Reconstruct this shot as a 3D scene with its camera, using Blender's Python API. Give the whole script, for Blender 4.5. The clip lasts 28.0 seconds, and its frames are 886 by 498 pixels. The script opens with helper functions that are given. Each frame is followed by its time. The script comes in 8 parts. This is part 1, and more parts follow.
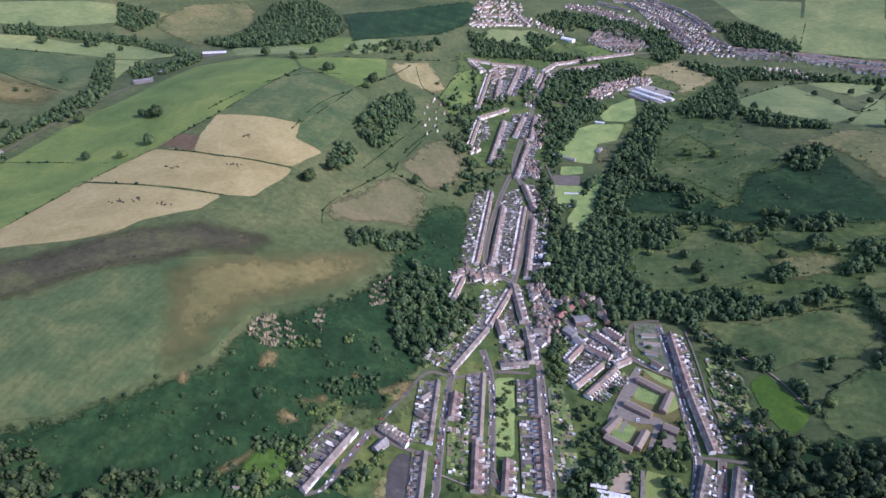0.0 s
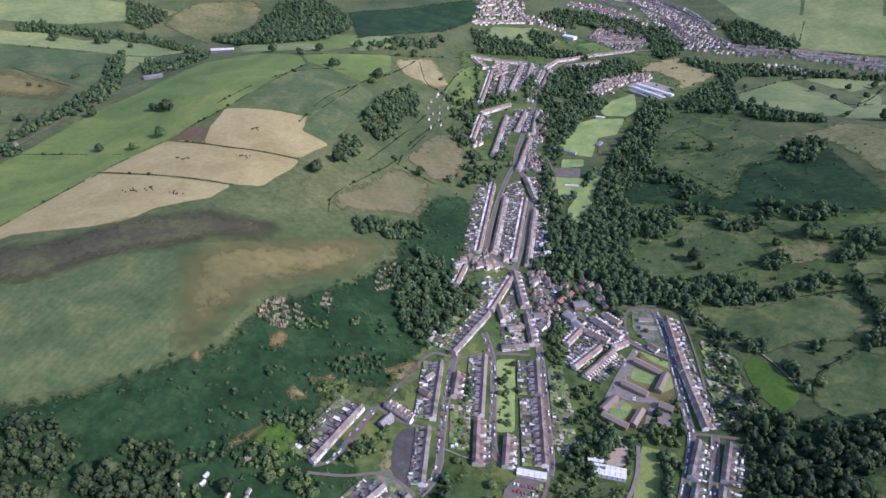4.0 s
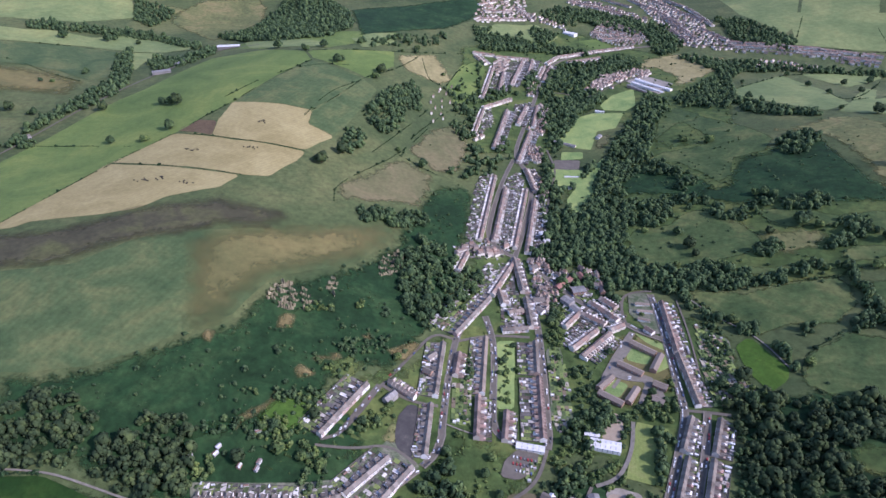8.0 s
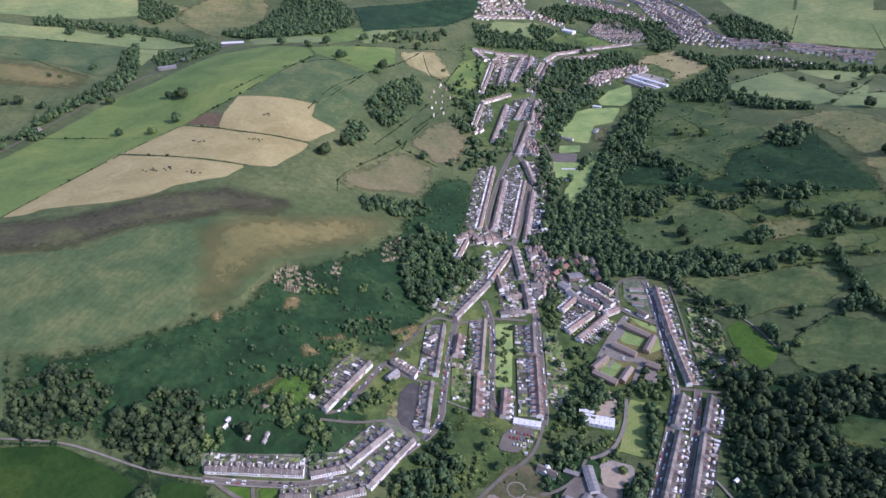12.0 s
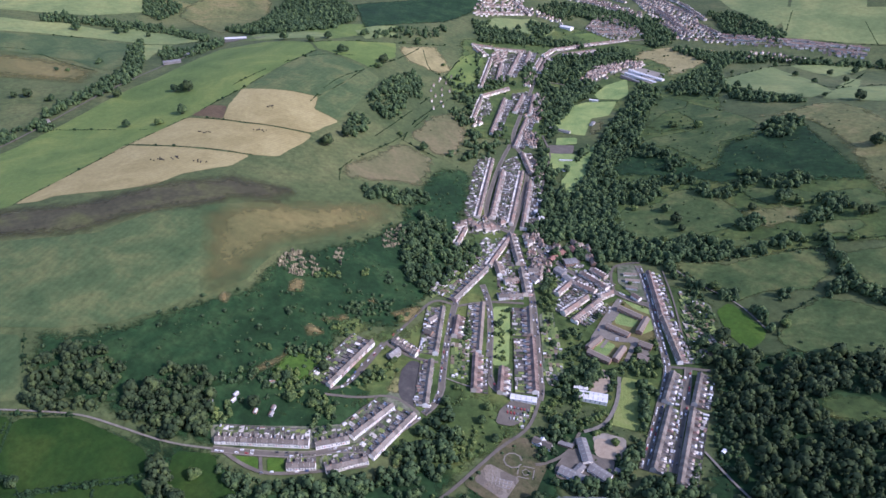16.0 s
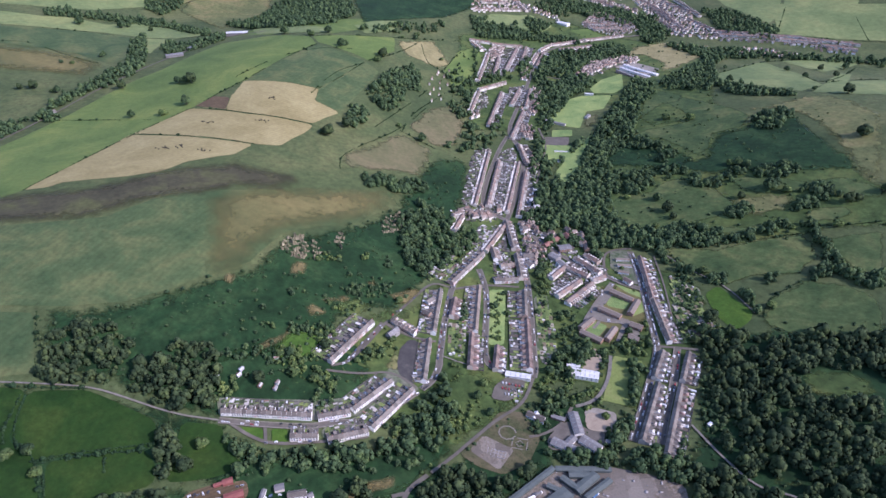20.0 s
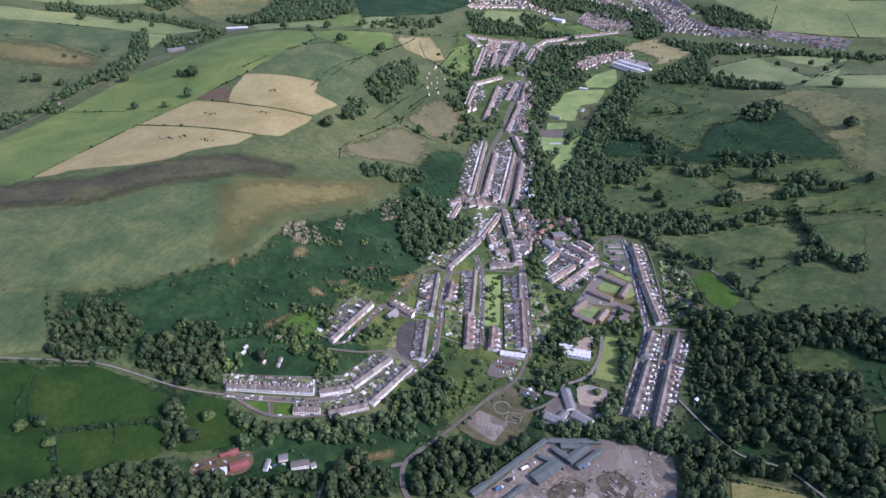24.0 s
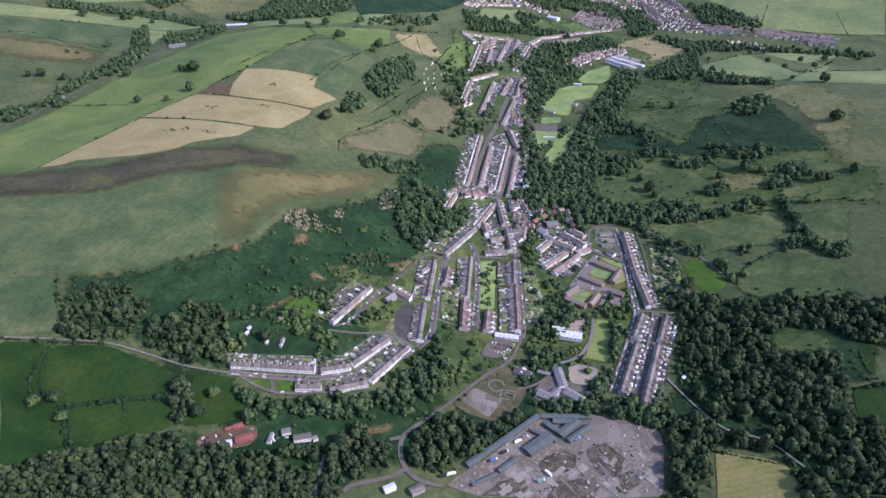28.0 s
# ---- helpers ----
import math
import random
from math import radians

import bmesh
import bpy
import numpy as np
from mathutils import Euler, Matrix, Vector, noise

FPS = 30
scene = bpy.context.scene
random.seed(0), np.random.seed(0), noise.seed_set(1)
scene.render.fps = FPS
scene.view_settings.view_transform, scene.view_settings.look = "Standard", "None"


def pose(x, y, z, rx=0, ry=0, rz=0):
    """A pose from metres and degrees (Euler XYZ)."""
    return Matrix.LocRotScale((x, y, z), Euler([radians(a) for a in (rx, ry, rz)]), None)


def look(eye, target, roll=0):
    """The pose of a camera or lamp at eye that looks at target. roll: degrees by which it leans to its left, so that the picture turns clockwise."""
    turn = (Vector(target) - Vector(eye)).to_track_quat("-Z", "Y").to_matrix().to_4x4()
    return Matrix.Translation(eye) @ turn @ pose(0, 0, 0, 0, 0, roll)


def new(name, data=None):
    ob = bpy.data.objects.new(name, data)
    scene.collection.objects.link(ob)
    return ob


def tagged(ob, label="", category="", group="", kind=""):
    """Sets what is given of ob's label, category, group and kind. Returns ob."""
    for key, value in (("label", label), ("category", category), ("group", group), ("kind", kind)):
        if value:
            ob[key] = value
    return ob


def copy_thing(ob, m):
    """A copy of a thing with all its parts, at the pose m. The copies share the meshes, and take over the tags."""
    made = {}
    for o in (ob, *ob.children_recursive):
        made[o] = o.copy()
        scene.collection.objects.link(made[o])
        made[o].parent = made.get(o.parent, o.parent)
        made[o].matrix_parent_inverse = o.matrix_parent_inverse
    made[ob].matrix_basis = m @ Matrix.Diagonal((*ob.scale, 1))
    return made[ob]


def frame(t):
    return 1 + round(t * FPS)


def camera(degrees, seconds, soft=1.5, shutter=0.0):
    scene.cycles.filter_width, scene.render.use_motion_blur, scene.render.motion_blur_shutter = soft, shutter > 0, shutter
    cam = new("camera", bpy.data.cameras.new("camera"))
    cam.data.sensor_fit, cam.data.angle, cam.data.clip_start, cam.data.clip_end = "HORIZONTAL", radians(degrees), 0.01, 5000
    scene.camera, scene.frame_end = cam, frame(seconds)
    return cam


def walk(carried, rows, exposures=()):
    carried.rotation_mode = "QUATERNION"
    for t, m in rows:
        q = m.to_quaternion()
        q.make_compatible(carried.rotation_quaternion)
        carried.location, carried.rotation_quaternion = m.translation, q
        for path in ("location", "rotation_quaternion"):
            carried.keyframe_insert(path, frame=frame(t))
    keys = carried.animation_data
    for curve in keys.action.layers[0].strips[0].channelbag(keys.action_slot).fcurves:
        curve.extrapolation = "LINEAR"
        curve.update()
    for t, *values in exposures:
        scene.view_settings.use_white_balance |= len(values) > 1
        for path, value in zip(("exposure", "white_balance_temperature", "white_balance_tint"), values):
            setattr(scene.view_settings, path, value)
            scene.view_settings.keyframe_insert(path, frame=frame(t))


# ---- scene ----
# camera: a drone that flies backwards up the valley, nearly level
cam = camera(67.0, 28.0)
EXPOSURE = 0.55
# seconds, x, y, z, yaw, pitch, roll
PATH = [
    (0, 0.00, 0.00, 644.00, 0.001, -33.000, -0.000),
    (1, 0.14, -9.70, 643.81, 0.113, -32.968, -0.053),
    (2, 0.28, -19.41, 643.61, 0.214, -32.947, -0.100),
    (3, 0.42, -29.14, 643.42, 0.293, -32.933, -0.130),
    (4.5, 0.59, -43.82, 643.12, 0.394, -32.923, -0.174),
    (6, 0.76, -58.55, 642.83, 0.492, -32.912, -0.225),
    (7, 0.87, -68.46, 642.63, 0.547, -32.898, -0.259),
    (8, 0.99, -78.43, 642.41, 0.592, -32.881, -0.289),
    (9, 1.13, -88.43, 642.16, 0.620, -32.859, -0.313),
    (10, 1.30, -98.46, 641.87, 0.628, -32.837, -0.325),
    (11, 1.48, -108.52, 641.54, 0.637, -32.815, -0.329),
    (12, 1.67, -118.62, 641.17, 0.643, -32.800, -0.326),
    (13.5, 1.93, -133.83, 640.55, 0.641, -32.807, -0.326),
    (15, 2.20, -149.05, 639.92, 0.632, -32.813, -0.324),
    (16, 2.38, -159.21, 639.50, 0.621, -32.815, -0.311),
    (17, 2.54, -169.34, 639.07, 0.597, -32.829, -0.286),
    (18, 2.70, -179.44, 638.64, 0.549, -32.848, -0.243),
    (19, 2.85, -189.51, 638.21, 0.477, -32.870, -0.175),
    (20, 2.99, -199.55, 637.78, 0.405, -32.882, -0.097),
    (21, 3.11, -209.57, 637.36, 0.341, -32.886, -0.032),
    (22.5, 3.28, -224.58, 636.76, 0.238, -32.900, 0.022),
    (24, 3.45, -239.59, 636.16, 0.129, -32.905, 0.063),
    (25, 3.58, -249.63, 635.79, 0.042, -32.880, 0.091),
    (26, 3.71, -259.68, 635.41, -0.044, -32.862, 0.128),
    (27, 3.83, -269.74, 635.03, -0.119, -32.847, 0.163),
    (28, 3.95, -279.82, 634.65, -0.196, -32.830, 0.200),
]
walk(cam, [(t, pose(x, y, z, 90 + pitch, 0, yaw) @ pose(0, 0, 0, 0, 0, roll)) for t, x, y, z, yaw, pitch, roll in PATH], [(0, EXPOSURE, 5500, 33), (28, EXPOSURE, 5500, 33)])

# ---- light ----
SUN_TO = Vector((0.80, -0.30, 0.66)).normalized()
world = bpy.data.worlds.new("sky")
scene.world = world
world.use_nodes = True
wn = world.node_tree
sky = wn.nodes.new("ShaderNodeTexSky")
sky.sky_type = "NISHITA"
sky.sun_disc = False
sky.sun_elevation = math.asin(SUN_TO.z)
sky.sun_rotation = math.atan2(SUN_TO.x, SUN_TO.y)
sky.air_density, sky.dust_density, sky.ozone_density = 1.2, 1.2, 1.6
wn.links.new(sky.outputs[0], wn.nodes["Background"].inputs[0])
wn.nodes["Background"].inputs[1].default_value = 0.15
sun = new("sun", bpy.data.lights.new("sun", "SUN"))
sun.data.energy, sun.data.angle, sun.data.color = 3.5, radians(1.2), (1.0, 0.92, 0.80)
sun.matrix_world = look(SUN_TO * 1500, (0, 0, 0))

# ---- relief: heights of the land on a coarse grid, every 350 m, smoothed by a cubic spline ----
RELIEF = [
    [59, 46, 15, -27, -18, 2, 81, 85, 90, 114],
    [87, 90, 77, 37, -12, -22, 58, 85, 102, 116],
    [113, 106, 144, 134, -21, -13, 28, 109, 134, 140],
    [129, 65, 80, 129, -21, -21, 78, 137, 146, 162],
    [143, 104, 100, 175, -1, -30, 55, 99, 66, 95],
    [154, 99, 65, 152, 39, -29, 12, 2, -40, 55],
    [163, 71, 28, 121, 78, -9, -20, 28, 54, 130],
    [184, 99, 42, 78, 85, 37, -2, 48, 121, 192],
    [210, 184, 179, 179, 158, 64, -11, 10, 114, 227],
]
RELIEF = np.array(RELIEF, float)
RX0, RY0, RSTEP = -1400.0, 0.0, 350.0


def spline(u, n):
    u = np.clip(u, 1e-6, n - 1 - 1e-6)
    i = np.floor(u).astype(int)
    f = u - i
    w = np.stack([(1 - f) ** 3, 3 * f**3 - 6 * f**2 + 4, -3 * f**3 + 3 * f**2 + 3 * f + 1, f**3], -1) / 6
    return np.clip(np.stack([i - 1, i, i + 1, i + 2], -1), 0, n - 1), w


def land(x, y):
    """The height of the land at arrays x, y."""
    x, y = np.asarray(x, float), np.asarray(y, float)
    ix, wx = spline((x - RX0) / RSTEP, RELIEF.shape[1])
    iy, wy = spline((y - RY0) / RSTEP, RELIEF.shape[0])
    z = np.zeros(np.broadcast(x, y).shape)
    for a in range(4):
        for b in range(4):
            z = z + RELIEF[iy[..., b], ix[..., a]] * wx[..., a] * wy[..., b]
    return z


def land1(x, y):
    return float(land(np.array([x]), np.array([y]))[0])


# ---- materials ----
def nodes_of(name):
    m = bpy.data.materials.new(name)
    m.use_nodes = True
    t = m.node_tree
    return m, t, t.nodes["Principled BSDF"]


def link(t, a, b):
    t.links.new(a, b)


def noise_node(t, vec, scale, detail=4.0, rough=0.6, distort=0.0):
    n = t.nodes.new("ShaderNodeTexNoise")
    n.inputs["Scale"].default_value = scale
    n.inputs["Detail"].default_value = detail
    n.inputs["Roughness"].default_value = rough
    n.inputs["Distortion"].default_value = distort
    link(t, vec, n.inputs["Vector"])
    return n.outputs["Fac"]


def ramp_node(t, fac, stops, constant=False):
    r = t.nodes.new("ShaderNodeValToRGB")
    e = r.color_ramp.elements
    while len(e) < len(stops):
        e.new(0.5)
    for k, (p, col) in zip(e, stops):
        k.position, k.color = p, (*col, 1)
    if constant:
        r.color_ramp.interpolation = "CONSTANT"
    link(t, fac, r.inputs[0])
    return r.outputs[0]


def blend(t, mode, fac, a, b):
    m = t.nodes.new("ShaderNodeMix")
    m.data_type, m.blend_type = "RGBA", mode
    if isinstance(fac, (int, float)):
        m.inputs[0].default_value = fac
    else:
        link(t, fac, m.inputs[0])
    for s, v in ((6, a), (7, b)):
        if isinstance(v, tuple):
            m.inputs[s].default_value = (*v, 1)
        else:
            link(t, v, m.inputs[s])
    return m.outputs[2]


def bump(t, bsdf, height, strength, distance):
    b = t.nodes.new("ShaderNodeBump")
    b.inputs["Strength"].default_value = strength
    b.inputs["Distance"].default_value = distance
    link(t, height, b.inputs["Height"])
    link(t, b.outputs[0], bsdf.inputs["Normal"])


def where(t):
    return t.nodes.new("ShaderNodeNewGeometry").outputs["Position"]


def cool(c, k=0.37):
    return (c[0] * 0.95, c[1], max(c[2], k * c[1]))


def turf(name, dark, mid, light, big=0.008, fine=0.14, tufts=0.5, stripes=None, ragged=False, blue=0.37, soft=False):
    """Grassland: broad patches, mottling of a few metres and fine tufts; stripes: (degrees, spacing, strength) of mowing or tillage."""
    m, t, b = nodes_of(name)
    p = where(t)
    wide = noise_node(t, p, big, 5, 0.62, 0.6)
    col = ramp_node(t, wide, [(0.32, cool(dark, blue)), (0.5, cool(mid, blue)), (0.68, cool(light, blue))])
    near = noise_node(t, p, fine, 6, 0.7)
    col = blend(t, "OVERLAY", tufts, col, ramp_node(t, near, [(0.3, (0.25, 0.25, 0.25)), (0.7, (0.72, 0.72, 0.72))]))
    if stripes:
        turned = t.nodes.new("ShaderNodeVectorRotate")
        turned.rotation_type = "Z_AXIS"
        turned.inputs["Angle"].default_value = radians(stripes[0])
        link(t, p, turned.inputs["Vector"])
        wave = t.nodes.new("ShaderNodeTexWave")
        wave.inputs["Scale"].default_value = 0.314 / stripes[1]
        wave.inputs["Distortion"].default_value = 1.5
        wave.inputs["Detail"].default_value = 3
        wave.inputs["Detail Scale"].default_value = 0.4
        link(t, turned.outputs[0], wave.inputs["Vector"])
        col = blend(t, "OVERLAY", stripes[2], col, ramp_node(t, wave.outputs["Fac"], [(0.2, (0.36, 0.36, 0.36)), (0.8, (0.62, 0.62, 0.62))]))
    link(t, col, b.inputs["Base Color"])
    b.inputs["Roughness"].default_value = 0.85
    b.inputs["Specular IOR Level"].default_value = 0.15
    bump(t, b, near, 0.7, 1.2)
    if ragged:
        edge = t.nodes.new("ShaderNodeAttribute")
        edge.attribute_name = "edge"
        add = t.nodes.new("ShaderNodeMath")
        add.operation = "MULTIPLY_ADD"
        link(t, noise_node(t, p, 0.05, 7, 0.75, 0.5), add.inputs[0])
        add.inputs[1].default_value = 1.7
        weigh = t.nodes.new("ShaderNodeMath")
        weigh.operation = "MULTIPLY"
        weigh.inputs[1].default_value = float(ragged)
        link(t, edge.outputs["Fac"], weigh.inputs[0])
        link(t, weigh.outputs[0], add.inputs[2])
        half = t.nodes.new("ShaderNodeMath")
        half.operation = "MULTIPLY"
        half.inputs[1].default_value = 0.5
        link(t, add.outputs[0], half.inputs[0])
        link(t, ramp_node(t, half.outputs[0], [(0.42 if soft else 0.50, (0, 0, 0)), (0.98 if soft else 0.68, (1, 1, 1))]), b.inputs["Alpha"])
    return m


def plain(name, stops, scale, rough=0.85, metal=0.0, detail=5, bump_by=0.3, dist=0.1, by_object=0.0, grain=None, spec=0.3):
    """A surface with patches and grain; by_object: how far its brightness varies from object to object."""
    m, t, b = nodes_of(name)
    p = where(t)
    n = noise_node(t, p, scale, detail, 0.65)
    col = ramp_node(t, n, stops)
    if grain:
        g = noise_node(t, p, grain, 4, 0.7)
        col = blend(t, "OVERLAY", 0.35, col, ramp_node(t, g, [(0.3, (0.3, 0.3, 0.3)), (0.7, (0.7, 0.7, 0.7))]))
    if by_object:
        info = t.nodes.new("ShaderNodeObjectInfo")
        lo = 1 - by_object
        col = blend(t, "MULTIPLY", 1.0, col, ramp_node(t, info.outputs["Random"], [(0.0, (lo, lo, lo)), (1.0, (1, 1, 1))]))
    link(t, col, b.inputs["Base Color"])
    b.inputs["Roughness"].default_value = rough
    b.inputs["Metallic"].default_value = metal
    b.inputs["Specular IOR Level"].default_value = spec
    bump(t, b, n, bump_by, dist)
    return m


def choice(name, colours, rough=0.8, island=False, spec=0.3, dirt=0.35):
    """One of several colours, object by object (or island by island), with dirt."""
    m, t, b = nodes_of(name)
    if island:
        r = t.nodes.new("ShaderNodeNewGeometry").outputs["Random Per Island"]
    else:
        r = t.nodes.new("ShaderNodeObjectInfo").outputs["Random"]
    col = ramp_node(t, r, [(i / len(colours), c) for i, c in enumerate(colours)], True)
    n = noise_node(t, where(t), 0.6, 5, 0.7)
    col = blend(t, "MULTIPLY", dirt, col, ramp_node(t, n, [(0.35, (0.45, 0.43, 0.4)), (0.65, (1, 1, 1))]))
    link(t, col, b.inputs["Base Color"])
    b.inputs["Roughness"].default_value = rough
    b.inputs["Specular IOR Level"].default_value = spec
    return m


def plots(name, kinds):
    """Ground of many small garden plots, each its own: grass, paving, soil."""
    m, t, b = nodes_of(name)
    geo = t.nodes.new("ShaderNodeNewGeometry")
    col = ramp_node(t, geo.outputs["Random Per Island"], [(i / len(kinds), c) for i, c in enumerate(kinds)], True)
    n = noise_node(t, geo.outputs["Position"], 0.7, 5, 0.7)
    col = blend(t, "OVERLAY", 0.6, col, ramp_node(t, n, [(0.3, (0.25, 0.25, 0.25)), (0.7, (0.75, 0.75, 0.75))]))
    link(t, col, b.inputs["Base Color"])
    b.inputs["Roughness"].default_value = 0.9
    bump(t, b, n, 0.5, 0.3)
    return m


def foliage(name, dark, mid, light, big=0.02, blue=0.46):
    """Leaves: tones clump by clump, tree by tree and over whole stands."""
    m, t, b = nodes_of(name)
    geo = t.nodes.new("ShaderNodeNewGeometry")
    col = ramp_node(t, geo.outputs["Random Per Island"], [(0.0, cool(dark, blue)), (0.5, cool(mid, blue)), (1.0, cool(light, blue))])
    wide = noise_node(t, geo.outputs["Position"], big, 4, 0.6)
    col = blend(t, "OVERLAY", 0.6, col, ramp_node(t, wide, [(0.3, (0.33, 0.35, 0.34)), (0.7, (0.66, 0.64, 0.54))]))
    each = noise_node(t, geo.outputs["Position"], 0.085, 1, 0.5)
    col = blend(t, "OVERLAY", 0.8, col, ramp_node(t, each, [(0.3, (0.30, 0.34, 0.36)), (0.5, (0.48, 0.49, 0.48)), (0.7, (0.72, 0.68, 0.52))]))
    fine = noise_node(t, geo.outputs["Position"], 0.9, 4, 0.7)
    col = blend(t, "OVERLAY", 0.5, col, ramp_node(t, fine, [(0.3, (0.25, 0.25, 0.25)), (0.7, (0.75, 0.75, 0.75))]))
    link(t, col, b.inputs["Base Color"])
    b.inputs["Roughness"].default_value = 0.9
    b.inputs["Specular IOR Level"].default_value = 0.15
    bump(t, b, fine, 0.8, 0.5)
    return m


GRASS = turf("hill_grass", (0.045, 0.065, 0.024), (0.074, 0.092, 0.034), (0.116, 0.121, 0.047), 0.006, 0.09, 0.7)
# bracken green set extra dark: cloud shade on the slopes is in the colour
SHADED_BRACKEN = turf("bracken_slope", (0.009, 0.024, 0.007), (0.015, 0.040, 0.009), (0.032, 0.062, 0.015), 0.014, 0.10, 0.9, None, True, blue=0.32)
SCRUBLAND = turf("scrub_slope", (0.032, 0.054, 0.013), (0.061, 0.090, 0.019), (0.114, 0.127, 0.033), 0.012, 0.09, 0.85, None, True, blue=0.28)
STUBBLE = turf("stubble", (0.231, 0.184, 0.078), (0.272, 0.219, 0.096), (0.314, 0.256, 0.118), 0.012, 0.12, 0.3, (35, 7, 0.12))
STUBBLE_LOW = turf("dry_stubble", (0.143, 0.146, 0.043), (0.195, 0.176, 0.058), (0.247, 0.203, 0.077), 0.02, 0.2, 0.4, (83, 8, 0.22), blue=0.3)
SOIL = turf("ploughed_soil", (0.090, 0.060, 0.035), (0.106, 0.072, 0.040), (0.133, 0.090, 0.050), 0.03, 0.3, 0.4, (60, 4, 0.5))
LUSH = turf("lush_grass", (0.073, 0.111, 0.023), (0.105, 0.146, 0.030), (0.158, 0.186, 0.043), 0.007, 0.12, 0.35, blue=0.26)
# far pasture green made paler, with distance haze put into the colour
HAZED_UPLAND = turf("upland_pasture", (0.109, 0.145, 0.041), (0.154, 0.186, 0.053), (0.225, 0.233, 0.074), 0.005, 0.06, 0.4)
PASTURE = turf("pasture", (0.043, 0.071, 0.021), (0.069, 0.096, 0.030), (0.116, 0.124, 0.044), 0.012, 0.1, 0.5, (20, 9, 0.12), blue=0.38)
GRAZING = turf("hill_grazing", (0.034, 0.060, 0.017), (0.062, 0.090, 0.026), (0.118, 0.128, 0.044), 0.016, 0.1, 0.7, None, 1.3, blue=0.32)
PARK = turf("park_grass", (0.052, 0.060, 0.024), (0.088, 0.078, 0.038), (0.130, 0.104, 0.060), 0.05, 0.25, 0.6)
PADDOCK = turf("paddock_grass", (0.028, 0.066, 0.009), (0.047, 0.094, 0.012), (0.075, 0.124, 0.017), 0.012, 0.15, 0.5, blue=0.12)
OLIVE = turf("olive_pasture", (0.083, 0.088, 0.037), (0.121, 0.112, 0.051), (0.165, 0.134, 0.068), 0.010, 0.12, 0.45, None, True)
PASTURE_DRY = turf("dry_pasture", (0.078, 0.084, 0.026), (0.126, 0.112, 0.038), (0.178, 0.142, 0.054), 0.007, 0.1, 0.45, None, 1.4, soft=True)
# these low tones carry the cloud shadow that lies over the valley meadows
SHADED_MEADOW = turf("meadow", (0.010, 0.030, 0.005), (0.018, 0.043, 0.006), (0.032, 0.055, 0.009), 0.014, 0.15, 0.6, blue=0.16)
DRY = turf("dry_grass", (0.177, 0.156, 0.068), (0.242, 0.203, 0.089), (0.298, 0.250, 0.119), 0.012, 0.12, 0.5, None, True)
MOOR = turf("heather_moor", (0.048, 0.045, 0.025), (0.064, 0.058, 0.032), (0.086, 0.087, 0.034), 0.016, 0.12, 0.7, None, 1.3, soft=True)
HEATH = turf("bracken_heath", (0.081, 0.097, 0.032), (0.137, 0.136, 0.048), (0.197, 0.160, 0.069), 0.009, 0.10, 0.8, None, True)
LAWN = turf("mown_lawn", (0.137, 0.200, 0.042), (0.203, 0.258, 0.057), (0.281, 0.315, 0.086), 0.02, 0.3, 0.3, (0, 5, 0.1), blue=0.32)
PLAYING = turf("playing_field", (0.14, 0.180, 0.045), (0.185, 0.215, 0.058), (0.235, 0.235, 0.085), 0.02, 0.25, 0.3, (12, 5, 0.08), blue=0.28)
GARDEN = turf("garden_ground", (0.061, 0.090, 0.041), (0.123, 0.131, 0.080), (0.196, 0.177, 0.138), 0.08, 0.35, 0.7)
GREEN_BANK = turf("green_bank", (0.024, 0.056, 0.008), (0.050, 0.096, 0.013), (0.100, 0.150, 0.024), 0.03, 0.2, 0.7, None, 1.2, blue=0.15, soft=True)
YARD_EARTH = turf("yard_earth", (0.050, 0.042, 0.028), (0.092, 0.072, 0.050), (0.16, 0.135, 0.105), 0.06, 0.35, 0.9, None, 0.7)
BARE = turf("bare_earth", (0.083, 0.076, 0.029), (0.147, 0.114, 0.046), (0.230, 0.175, 0.076), 0.07, 0.3, 0.8, None, 0.95, soft=True)


def broken_floor(name):
    """Old concrete slabs with cracks, weeds and rubble stains."""
    m, t, b = nodes_of(name)
    p = where(t)
    slab = t.nodes.new("ShaderNodeTexVoronoi")
    slab.inputs["Scale"].default_value = 0.06
    slab.distance = "CHEBYCHEV"
    slab.inputs["Randomness"].default_value = 0.6
    link(t, p, slab.inputs["Vector"])
    # slab tones lowered to include the cloud shade over the yard
    tone = ramp_node(t, slab.outputs["Color"], [(0.2, (0.108, 0.092, 0.070)), (0.8, (0.196, 0.170, 0.134))])
    weeds = noise_node(t, p, 0.022, 8, 0.72, 0.8)
    mask = ramp_node(t, weeds, [(0.46, (0, 0, 0)), (0.54, (1, 1, 1))])
    earth = ramp_node(t, noise_node(t, p, 0.25, 5, 0.7), [(0.35, (0.075, 0.065, 0.035)), (0.5, (0.15, 0.12, 0.085)), (0.65, (0.24, 0.205, 0.175))])
    col = blend(t, "MIX", mask, tone, earth)
    fine = noise_node(t, p, 0.6, 6, 0.7)
    col = blend(t, "OVERLAY", 0.55, col, ramp_node(t, fine, [(0.3, (0.28, 0.28, 0.28)), (0.7, (0.72, 0.72, 0.72))]))
    link(t, col, b.inputs["Base Color"])
    b.inputs["Roughness"].default_value = 0.92
    bump(t, b, fine, 0.5, 0.4)
    return m


